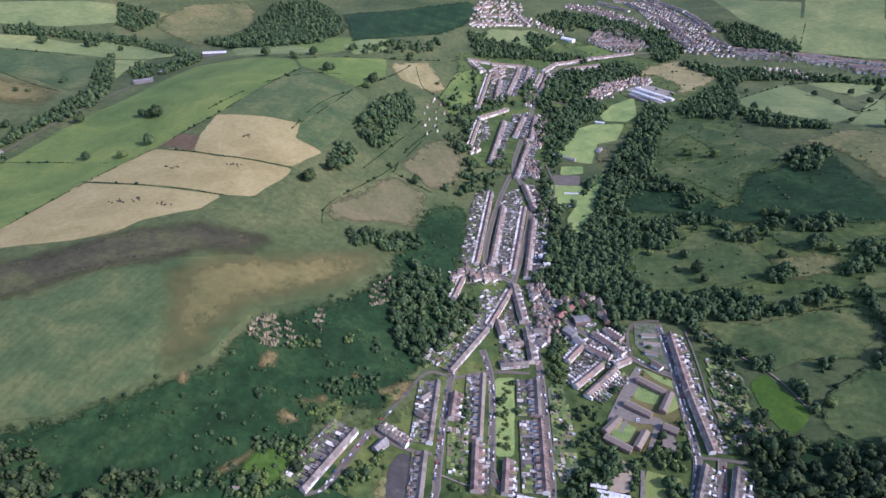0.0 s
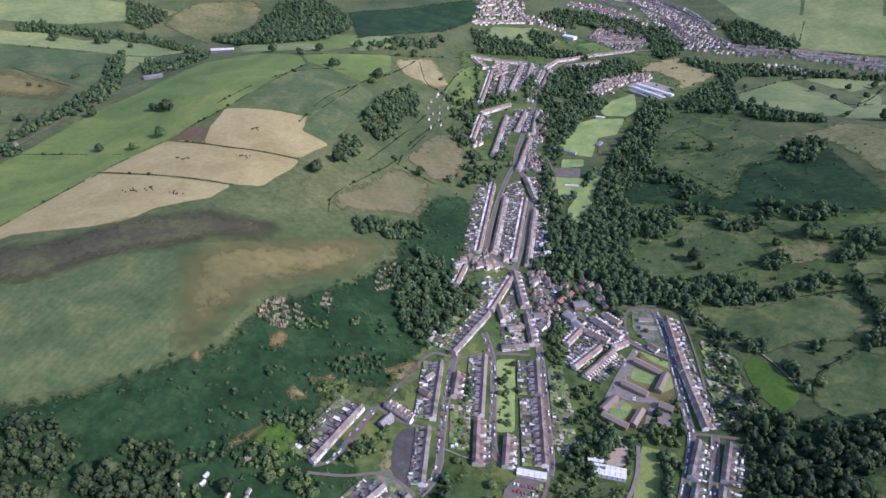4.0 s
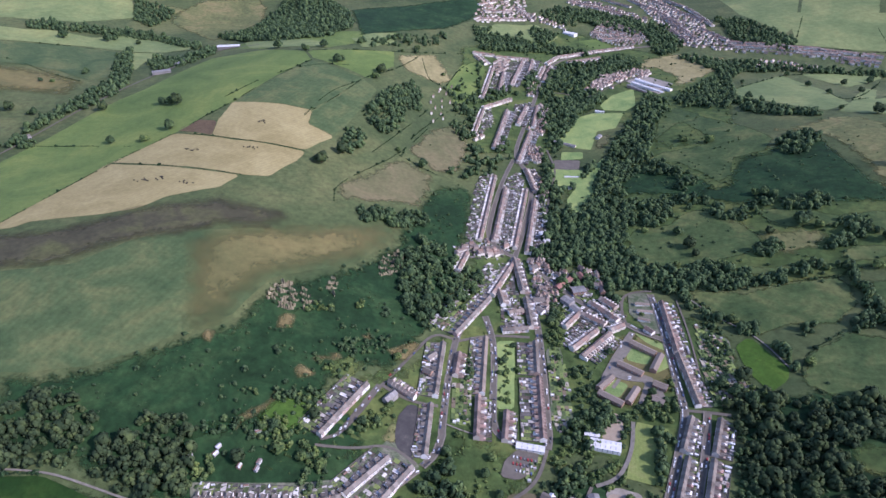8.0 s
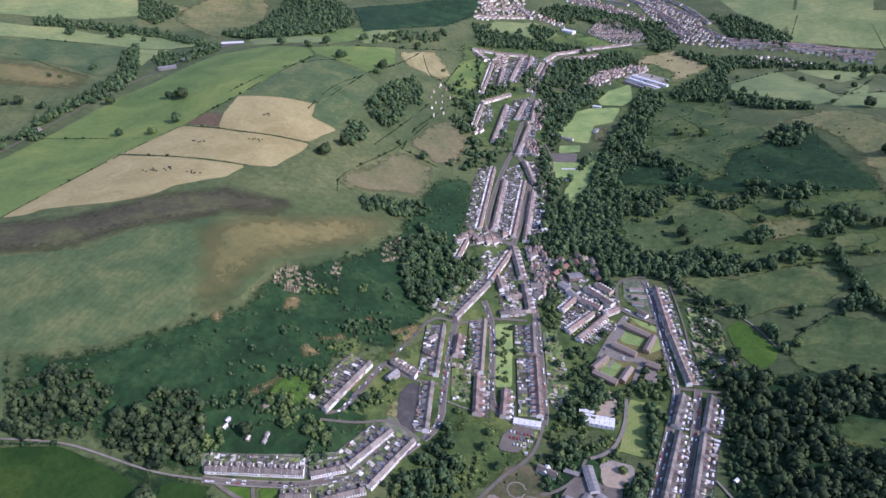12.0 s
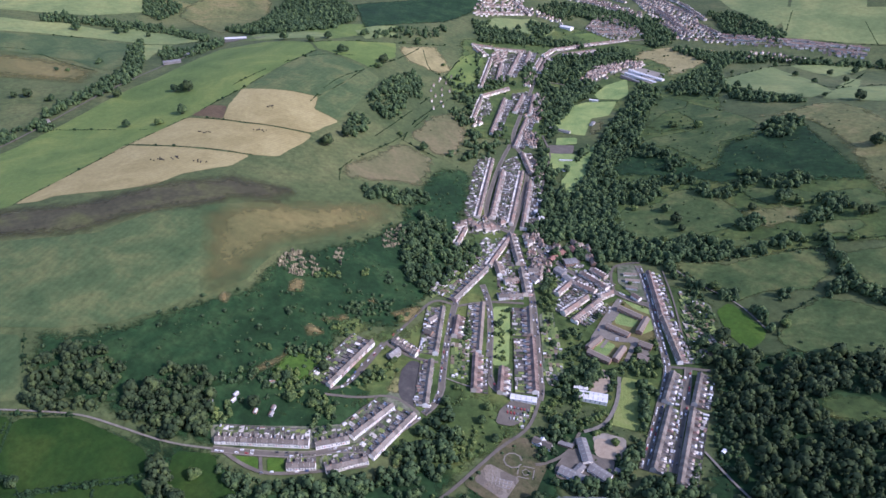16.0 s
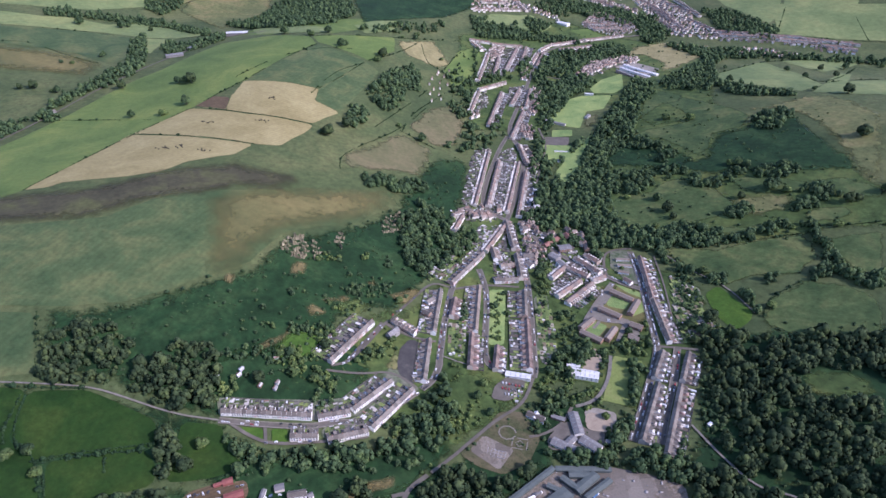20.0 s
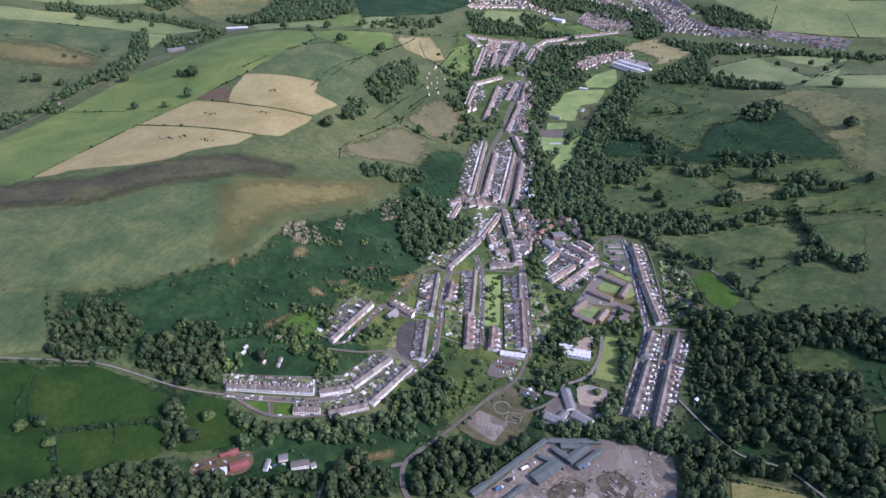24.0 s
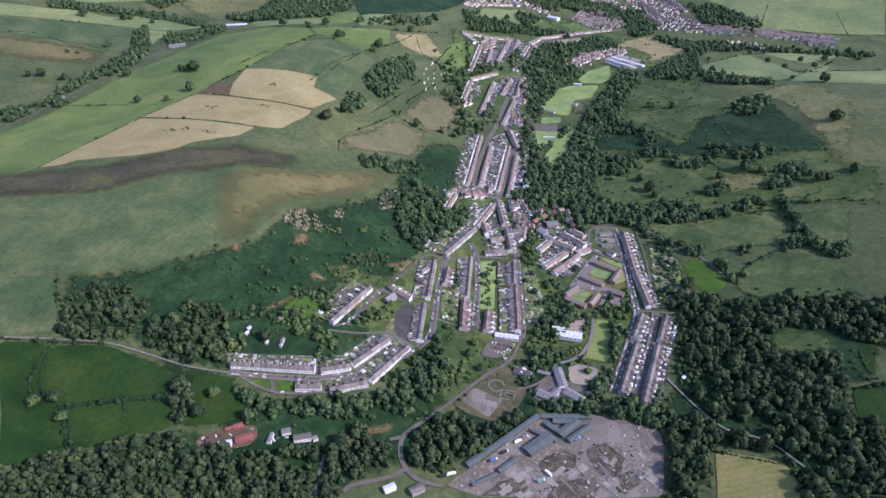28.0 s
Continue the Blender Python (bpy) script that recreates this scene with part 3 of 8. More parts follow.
FIELDS = {
    'stubble_a': [(-703, 786), (-664, 792), (-653, 812), (-550, 832), (-496, 852), (-469, 897), (-395, 942), (-372, 991), (-430, 1000), (-555, 1023), (-630, 1041)],
    'stubble_b': [(-633, 1048), (-558, 1030), (-432, 1006), (-370, 997), (-324, 1004), (-280, 1101), (-280, 1121), (-313, 1122), (-418, 1129), (-546, 1164)],
    'stubble_c': [(-548, 1171), (-419, 1135), (-314, 1127), (-281, 1127), (-237, 1205), (-294, 1236), (-294, 1299), (-351, 1303), (-466, 1308), (-474, 1217), (-466, 1149)],
    'ploughed': [(-546, 1177), (-466, 1149), (-474, 1214), (-515, 1225)],
    'lush_a': [(-743, 736), (-703, 786), (-630, 1041), (-546, 1164), (-515, 1225), (-466, 1308), (-408, 1461), (-351, 1612), (-382, 1692), (-518, 1745), (-641, 1726), (-719, 1454), (-769, 1354), (-836, 1150), (-893, 991)],
    'pasture_b': [(-462, 1307), (-404, 1457), (-344, 1608), (-213, 1540), (-256, 1399), (-295, 1305), (-351, 1307)],
    'pasture_c': [(-292, 1296), (-252, 1397), (-210, 1538), (-173, 1494), (-197, 1372), (-229, 1223), (-236, 1208), (-292, 1240)],
    'lush_d': [(-347, 1627), (-374, 1693), (-153, 1799), (-146, 1687), (-199, 1553)],
    'dry_e': [(-149, 1779), (-34, 1868), (19, 1699), (-14, 1639), (-60, 1648), (-130, 1686)],
    'lush_f': [(-6, 1645), (37, 1815), (96, 1892), (104, 1808), (59, 1594), (15, 1542)],
    'olive_g': [(-97, 1233), (-48, 1369), (25, 1455), (53, 1344), (29, 1200), (-24, 1172)],
    'olive_h': [(-211, 1032), (-103, 1207), (-23, 1166), (-32, 1092), (-51, 1019), (-93, 1018), (-160, 990), (-204, 972)],
    'pasture_w': [(-618, 498), (-703, 664), (-618, 677), (-526, 695), (-473, 758), (-433, 782), (-335, 821), (-252, 859), (-97, 934), (-105, 882), (-143, 811), (-215, 753), (-258, 723), (-283, 663), (-294, 630), (-335, 599), (-378, 561), (-432, 525), (-505, 507)],
    'pasture_e': [(-399, 779), (-344, 827), (-253, 870), (-82, 954), (-91, 896), (-133, 816), (-212, 751), (-259, 718), (-287, 650), (-299, 613), (-342, 580)],
    'meadow_a': [(-561, 378), (-500, 378), (-491, 312), (-453, 298), (-450, 277), (-427, 249), (-424, 231), (-484, 213)],
    'meadow_b': [(-496, 376), (-431, 386), (-378, 366), (-342, 352), (-333, 328), (-338, 316), (-395, 306), (-448, 291), (-489, 314)],
    'meadow_c': [(-440, 292), (-395, 304), (-337, 313), (-321, 293), (-320, 273), (-377, 253), (-418, 233)],
    'meadow_d': [(-311, 354), (-266, 356), (-258, 337), (-227, 306), (-256, 287), (-307, 278)],
    'olive_i': [(-615, 491), (-540, 492), (-501, 402), (-566, 387)],
    'paddock': [(413, 660), (439, 675), (468, 602), (456, 581), (426, 564), (412, 603)],
    'right_f': [(747, 1665), (959, 1815), (987, 1641), (954, 1453), (874, 1399), (758, 1595)],
    'right_g': [(1016, 1823), (1245, 1853), (1240, 1804), (1077, 1688)],
    'right_h': [(946, 1455), (1281, 1611), (1071, 1282), (923, 1354)],
    'dry_f': [(552, 1932), (619, 2035), (728, 2083), (867, 2005), (804, 1883), (690, 1772), (623, 1740), (659, 1841), (627, 1935)],
    'right_j': [(1189, 2338), (1562, 2169), (1461, 1948), (1259, 2010), (1103, 2073)],
    'stubble_d': [(333, 261), (354, 257), (405, 236), (404, 196), (395, 151), (301, 158), (320, 221)],
    'school_field': [(243, 526), (280, 512), (245, 426), (210, 438)],
    'pitch_a': [(252, 1390), (319, 1547), (377, 1581), (453, 1570), (413, 1473), (365, 1460), (331, 1355)],
    'pitch_b': [(405, 1636), (450, 1707), (522, 1757), (494, 1616), (460, 1582), (408, 1599)],
    'far_f': [(-280, 1863), (-162, 1933), (-158, 1869), (-237, 1785)],
    'far_g': [(103, 2198), (307, 2305), (371, 2209), (321, 2131), (222, 2160), (120, 2119)],
}
FIELDS_MORE = {
    'lush_k': [(-712, 1916), (-584, 1901), (-483, 1892), (-156, 1980), (-152, 1927), (-330, 1740), (-516, 1767)],
    'far_m': [(1057, 2740), (1273, 2465), (1152, 2210), (1108, 2165), (1041, 2405)],
    'far_n': [(1292, 2487), (1492, 2354), (1331, 2007), (1125, 2101)],
    'right_l': [(1114, 1677), (1144, 1663), (946, 1345), (891, 1386), (952, 1451)],
    'far_o': [(265, 2257), (375, 2223), (316, 2129), (293, 2168)],
    'far_p': [(161, 2251), (278, 2288), (294, 2259), (193, 2172), (120, 2177)],
    'lush_p': [(436, 2195), (498, 2229), (544, 2157), (479, 2123)],
}
FIELDS_HILLS = {
    'upland_a': [(-1465, 1892), (-1241, 1905), (-1171, 1938), (-1058, 1927), (-980, 2002), (-795, 1943), (-750, 1900), (-821, 1842), (-909, 1832), (-1016, 1836), (-1138, 1813), (-1382, 1764)],
    'pasture_far': [(-1371, 1746), (-1181, 1790), (-1095, 1815), (-995, 1821), (-919, 1803), (-841, 1584), (-890, 1536), (-1002, 1602), (-1089, 1620), (-1295, 1625)],
    'upland_b': [(-898, 1824), (-816, 1829), (-810, 1776), (-826, 1724), (-817, 1635), (-847, 1687)],
    'dry_far': [(-1286, 1611), (-1081, 1605), (-998, 1594), (-892, 1527), (-887, 1423), (-988, 1431), (-1175, 1434)],
    'upland_c': [(-1652, 2179), (-1382, 2176), (-1189, 2311), (-1099, 2333), (-1039, 2186), (-1160, 2048), (-1289, 1995), (-1502, 1949)],
    'rim_far': [(-938, 2196), (-940, 2331), (-890, 2440), (-696, 2497), (-644, 2402), (-621, 2231), (-722, 1984), (-814, 2085)],
    'upland_knoll': [(-918, 2229), (-918, 2308), (-881, 2405), (-748, 2477), (-691, 2434), (-663, 2281), (-751, 2132), (-751, 2054), (-797, 2087), (-855, 2192)],
    'heath_far': [(-1095, 2358), (-933, 2356), (-891, 2340), (-928, 2281), (-944, 2180), (-976, 2099), (-1032, 2167)],
    'bracken_far': [(-344, 2278), (-160, 2336), (0, 2447), (104, 2505), (134, 2404), (90, 2260), (-2, 2098), (-140, 2000), (-259, 1881)],
    'upland_d': [(-253, 1909), (-218, 1948), (-172, 1971), (-154, 1947), (-196, 1878), (-238, 1856)],
    'upland_e': [(-604, 1913), (-563, 1948), (-408, 1839), (-339, 1795), (-328, 1745), (-466, 1753), (-557, 1806)],
    'heath_knoll': [(648, 1401), (694, 1343), (741, 1314), (800, 1332), (861, 1353), (915, 1342), (933, 1278), (937, 1159), (786, 862), (769, 921), (792, 1086), (795, 1220), (768, 1272), (717, 1300)],
    'grazing_shelf': [(562, 1460), (618, 1481), (654, 1417), (692, 1335), (705, 1269), (667, 1214), (600, 1205), (574, 1140), (538, 1111), (520, 1167), (489, 1235), (448, 1247), (441, 1284), (487, 1302), (532, 1302), (572, 1307), (583, 1364)],
    'bracken_face': [(602, 1211), (663, 1213), (731, 1288), (790, 1265), (787, 1150), (788, 1053), (804, 979), (778, 946), (692, 977), (611, 1011), (538, 1020), (479, 1065), (452, 1114), (507, 1125), (542, 1103)],
    'grazing_mid': [(324, 965), (350, 999), (412, 1001), (453, 1032), (477, 1035), (517, 1004), (545, 927), (541, 884), (486, 868), (418, 860), (353, 853), (324, 891)],
    'grazing_long': [(379, 796), (420, 795), (471, 776), (542, 790), (615, 790), (623, 764), (614, 716), (565, 681), (496, 688), (453, 672), (418, 708), (394, 755)],
    'grazing_low': [(479, 597), (503, 633), (566, 667), (608, 652), (646, 616), (643, 577), (604, 503), (566, 525), (524, 533), (493, 550), (467, 575)],
    'grazing_east': [(647, 770), (699, 770), (738, 765), (680, 649), (646, 671), (639, 724)],
    'grazing_small': [(632, 838), (665, 861), (718, 851), (715, 820), (679, 807), (640, 820)],
    'grazing_strip': [(486, 845), (548, 833), (597, 840), (602, 824), (545, 811), (493, 809)],
    'grazing_top': [(572, 998), (635, 991), (680, 947), (756, 937), (794, 878), (781, 851), (727, 871), (712, 903), (657, 914), (590, 929), (565, 969)],
    'heath_mid': [(474, 1024), (522, 1002), (554, 938), (629, 919), (659, 894), (627, 862), (564, 850), (533, 875), (539, 924)],
    'bracken_gap': [(398, 1258), (469, 1231), (514, 1169), (536, 1105), (492, 1069), (424, 1096), (382, 1119), (333, 1120), (362, 1203)],
    'grazing_nook': [(531, 1535), (577, 1569), (623, 1499), (601, 1449), (552, 1447), (512, 1402), (474, 1359), (504, 1453)],
    'moor': [(-840, 763), (-752, 768), (-671, 778), (-598, 791), (-528, 839), (-480, 877), (-401, 898), (-391, 933), (-362, 906), (-279, 909), (-254, 886), (-288, 837), (-353, 820), (-401, 780), (-452, 761), (-499, 733), (-539, 694), (-594, 677), (-697, 669), (-784, 676)],
    'meadow_e': [(528, 338), (554, 346), (624, 327), (560, 221), (523, 257), (512, 291)],
    'meadow_f': [(573, 414), (597, 416), (565, 356), (563, 380)],
}
FIELDS = FIELDS_MORE | FIELDS | FIELDS_HILLS
FIELD_KINDS = {
    "stubble": (STUBBLE, "stubble_field", "pale golden harvested stubble field with faint tramlines", "field"),
    "stubble_low": (STUBBLE_LOW, "mown_field", "dry yellow-green mown strip field with tractor lines", "field"),
    "ploughed": (SOIL, "ploughed_field", "small dark brown ploughed corner of a stubble field", "field"),
    "lush": (LUSH, "grass_field", "bright green grass field on a hill shoulder", "field"),
    "grazing": (GRAZING, "hill_pasture", "green hill grazing with ragged bracken edges", "field"),
    "paddock": (PADDOCK, "paddock", "deep green grazed paddock beside a track", "field"),
    "pasture": (PASTURE, "pasture", "grey-green grazed pasture with worn patches", "field"),
    "upland": (HAZED_UPLAND, "upland_pasture", "pale green upland pasture on a far hillside", "field"),
    "olive": (OLIVE, "rough_pasture", "olive-brown rough pasture with dry grass", "field"),
    "brown_pasture": (PASTURE_DRY, "pasture", "yellowish-brown dry pasture above the scarp", "field"),
    "dry": (DRY, "dry_grassland", "tan dry grassland on open ground", "field"),
    "moor": (MOOR, "moorland", "dark brown heather moor strip on the hill", "moor"),
    "heath": (HEATH, "heathland", "brown and green bracken heath on a hill slope", "heath"),
    "meadow": (SHADED_MEADOW, "meadow", "deep green valley meadow bounded by hedges", "field"),
    "bracken": (SHADED_BRACKEN, "bracken_slope", "dark green bracken hillside", "hillside"),
    "school": (PLAYING, "playing_field", "worn yellow-green school playing field", "playing field"),
    "pitch": (LAWN, "sports_pitch", "bright green mown sports pitch beside the trees", "sports pitch"),
}
FIELD_OF = {"rim": "heath", "dry_far": "brown_pasture", "pasture_e": "brown_pasture", "olive_i": "pasture", "right": "upland", "far": "upland", "paddock": "paddock", "stubble_d": "stubble_low", "meadow_d": "meadow"}
for n_field, (key, poly) in enumerate(FIELDS.items()):
    head = key.split("_")[0]
    mat_, name_, label_, cat_ = FIELD_KINDS[FIELD_OF.get(key, FIELD_OF.get(head, head))]
    draped(name_, poly, mat_, 0.30 + 0.012 * n_field + (0.4 if mat_ in (PASTURE_DRY, HEATH) else 0.0), label_, cat_, 5.0 if head in ("school", "pitch") else 8.0 if mat_ is GRAZING else 26.0 if mat_ is PASTURE_DRY else 16.0, 1.0 if head in ("school", "pitch") else 2.5)

# ---- roads ----
ROADS = {
    'main_road': (7.0, [(117, 904), (126, 832), (135, 764), (137, 704), (133, 608), (128, 528), (127, 498), (122, 478)]),
    'church_road': (6.5, [(117, 904), (82, 834), (49, 765), (16, 690), (7, 645), (-1, 577), (-6, 518), (-8, 487), (-6, 496), (-14, 461), (-32, 440)]),
    'hill_lane': (5.0, [(10, 669), (-21, 677), (-47, 630), (-67, 593), (-88, 558), (-107, 515), (-130, 473), (-154, 463)]),
    'mid_street': (6.5, [(57, 731), (66, 685), (66, 629), (60, 565), (56, 500), (88, 484), (125, 477)]),
    'cross_street': (5.5, [(7, 663), (65, 689), (127, 689)]),
    'chapel_lane': (5.0, [(-85, 559), (-64, 546), (-43, 539), (-26, 537), (-8, 537)]),
    'long_street': (7.5, [(326, 792), (326, 745), (322, 687), (315, 614), (310, 554), (306, 529), (278, 465), (231, 363)]),
    'lower_street': (7.0, [(336, 537), (315, 475), (293, 428), (264, 357)]),
    'lane_north': (5.0, [(309, 542), (336, 537), (365, 529)]),
    'lane_south': (5.0, [(280, 478), (312, 470), (341, 460)]),
    'rear_lane': (2.6, [(362, 773), (359, 698), (349, 615), (338, 544)]),
    'park_road': (6.5, [(152, 863), (178, 826), (217, 770), (273, 720), (292, 700), (328, 675)]),
    'estate_road': (6.0, [(277, 701), (248, 659), (225, 620), (242, 605), (275, 600)]),
    'estate_spur': (5.0, [(237, 603), (221, 581)]),
    'north_street': (6.5, [(117, 904), (132, 959), (149, 1033), (167, 1115), (180, 1205), (165, 1263), (150, 1324), (181, 1456), (221, 1608), (259, 1781), (291, 1893), (344, 1997), (453, 2079), (612, 2149)]),
    'west_street': (6.0, [(147, 1298), (121, 1215), (95, 1105), (80, 1023), (72, 964), (92, 923), (117, 904)]),
    'park_lane': (4.5, [(122, 478), (104, 428), (68, 401), (34, 364), (8, 335), (-19, 310)]),
    'works_road': (5.8, [(-19, 310), (-43, 288), (-46, 263), (-38, 238), (-19, 221), (10, 217)]),
    'works_road_w': (5.5, [(-38, 238), (-55, 226), (-86, 218), (-104, 212), (-107, 199)]),
    'works_stub': (5.0, [(-45, 284), (-63, 278)]),
    'row_street': (6.0, [(-270, 361), (-217, 361), (-159, 365), (-131, 377), (-91, 378), (-59, 412), (-32, 440)]),
    'row_loop': (4.5, [(-260, 361), (-231, 344), (-201, 335), (-128, 349), (-89, 359)]),
    'row_link': (4.0, [(-216, 362), (-209, 334)]),
    'upper_row_street': (5.0, [(-133, 471), (-100, 540), (-91, 560)]),
    'row_back': (4.0, [(-156, 455), (-109, 456), (-70, 469), (-32, 440)]),
    'west_track': (2.6, [(-270, 361), (-324, 363), (-393, 381), (-431, 389), (-502, 387), (-564, 384)]),
    'east_track': (2.5, [(379, 780), (406, 727), (442, 685), (458, 648), (470, 594)]),
    'pitch_road': (4.0, [(229, 1359), (238, 1252), (215, 1170), (189, 1050)]),
    'far_road': (6.0, [(612, 2149), (659, 2158), (766, 2182), (913, 2089), (1054, 2011), (1292, 1948)]),
    'mill_road': (5.0, [(260, 1732), (342, 1714), (383, 1691), (462, 1781), (561, 1868)]),
    'top_street': (5.0, [(69, 1933), (139, 1940), (203, 1966), (272, 1973), (297, 1938)]),
    'valley_lane': (5.0, [(-907, 1036), (-869, 1165), (-826, 1320), (-751, 1542), (-672, 1862), (-541, 1842)]),
    'field_path': (5.0, [(238, 525), (227, 480), (206, 443), (188, 431), (167, 425)]),
    'school_drive': (4.0, [(167, 425), (153, 399), (134, 383), (114, 374), (99, 373)]),
    'farm_lane': (4.0, [(-132, 254), (-135, 239), (-137, 220), (-136, 191)]),
    'wood_track': (3.0, [(312, 391), (332, 338), (356, 289), (397, 276), (423, 223)]),
    'garden_path': (2.0, [(-4, 509), (27, 497), (56, 491)]),
    'terrace_end_lane': (4.5, [(272, 715), (272, 758), (284, 797), (326, 802), (335, 796)]),
}
# ridge lines of the terraces
ROWS_ = {
    'row_t1': [(114, 895), (121, 798)],
    'row_t2': [(124, 781), (126, 709)],
    'row_t3': [(94, 740), (117, 748)],
    'row_t4': [(81, 697), (120, 705)],
    'row_t5': [(82, 797), (87, 760)],
    'row_a1': [(10, 676), (66, 775)],
    'row_a2': [(70, 783), (111, 878)],
    'row_b1': [(-7, 653), (-17, 550)],
    'row_b2': [(-22, 535), (-28, 453)],
    'row_c': [(16, 637), (10, 592)],
    'row_d1': [(55, 676), (45, 563)],
    'row_d2': [(40, 558), (35, 488)],
    'row_e1': [(128, 674), (123, 607)],
    'row_e2': [(125, 601), (118, 490)],
    'row_f': [(76, 535), (70, 487)],
    'row_g1': [(336, 767), (328, 649)],
    'row_g2': [(328, 646), (327, 546)],
    'row_h1': [(312, 527), (286, 474)],
    'row_h2': [(289, 463), (243, 364)],
    'row_h3': [(347, 521), (322, 466)],
    'row_h4': [(318, 458), (268, 343)],
    'row_i': [(-269, 371), (-163, 378)],
    'row_j': [(-155, 377), (-118, 390)],
    'row_k': [(-115, 393), (-70, 447)],
    'row_l': [(-139, 346), (-93, 364)],
    'row_m': [(-89, 368), (-42, 437)],
    'row_n': [(-183, 346), (-151, 350)],
    'row_o': [(-153, 467), (-105, 554)],
    'row_p': [(-77, 564), (-43, 543)],
    'row_q': [(16, 840), (33, 899)],
    'row_r1': [(225, 774), (260, 726)],
    'row_r2': [(180, 662), (225, 705)],
    'row_r3': [(192, 645), (243, 697)],
    'row_r4': [(177, 712), (206, 748)],
    'row_r5': [(209, 744), (239, 717)],
    'row_r6': [(244, 783), (264, 758)],
    'row_r7': [(244, 703), (267, 715)],
    'row_u1': [(99, 1202), (57, 945)],
    'row_u2': [(118, 1154), (82, 948)],
    'row_u3': [(162, 1156), (119, 930)],
    'row_u4': [(174, 1114), (139, 916)],
    'row_u5': [(168, 1251), (179, 1147)],
    'row_v1': [(88, 1542), (62, 1404)],
    'row_v2': [(150, 1562), (102, 1338)],
    'row_v3': [(203, 1604), (169, 1484)],
    'row_v4': [(233, 1611), (207, 1476)],
    'row_v5': [(200, 1454), (154, 1281)],
    'row_w1': [(131, 1852), (88, 1613)],
    'row_w2': [(158, 1825), (136, 1682)],
    'row_w3': [(224, 1940), (173, 1736)],
    'row_w4': [(256, 1958), (232, 1847)],
    'row_w5': [(309, 1932), (269, 1795)],
    'row_v6': [(88, 1554), (167, 1638)],
    'row_y1': [(72, 1929), (139, 1939)],
    'row_y2': [(142, 1932), (244, 1958)],
    'row_y3': [(78, 1907), (108, 1857)],
    'row_x4': [(259, 1816), (290, 1918)],
    'row_x5': [(298, 1938), (344, 2016)],
    'row_x1': [(346, 2016), (462, 2086)],
    'row_x2': [(469, 2092), (611, 2150)],
    'row_x3': [(365, 1975), (479, 2033)],
    'row_s1': [(268, 675), (298, 649)],
    'row_s2': [(305, 647), (285, 614)],
    'row_s3': [(241, 632), (270, 609)],
    'row_s4': [(227, 605), (204, 582)],
    'row_s5': [(203, 575), (231, 553)],
    'row_s6': [(256, 582), (238, 556)],
}
GRAVEL = {"wood_track", "west_track", "east_track", "garden_path", "field_path"}
for n_road, (key, (width, line)) in enumerate(ROADS.items()):
    strip = Shape()
    ribbon(strip, line, width, 1.0 + 0.012 * n_road)
    if key in GRAVEL:
        ob = new("track", strip.mesh("track", TRACK))
        tagged(ob, "pale gravel track between fields and gardens", "track", "", "structure")
    else:
        ob = new("road", strip.mesh("road", FOOTWAY if key.startswith("estate") else ASPHALT))
        tagged(ob, "grey asphalt road without markings", "road", "", "structure")
        if width >= 6:
            for side in (-1, 1):
                walkway = Shape()
                ribbon(walkway, line, 1.7, 1.13 + 0.012 * n_road, side * (width / 2 + 0.85), 0.5)
                tagged(new("pavement", walkway.mesh("pavement", FOOTWAY)), "pale kerbed footway along the road", "pavement", "", "structure")

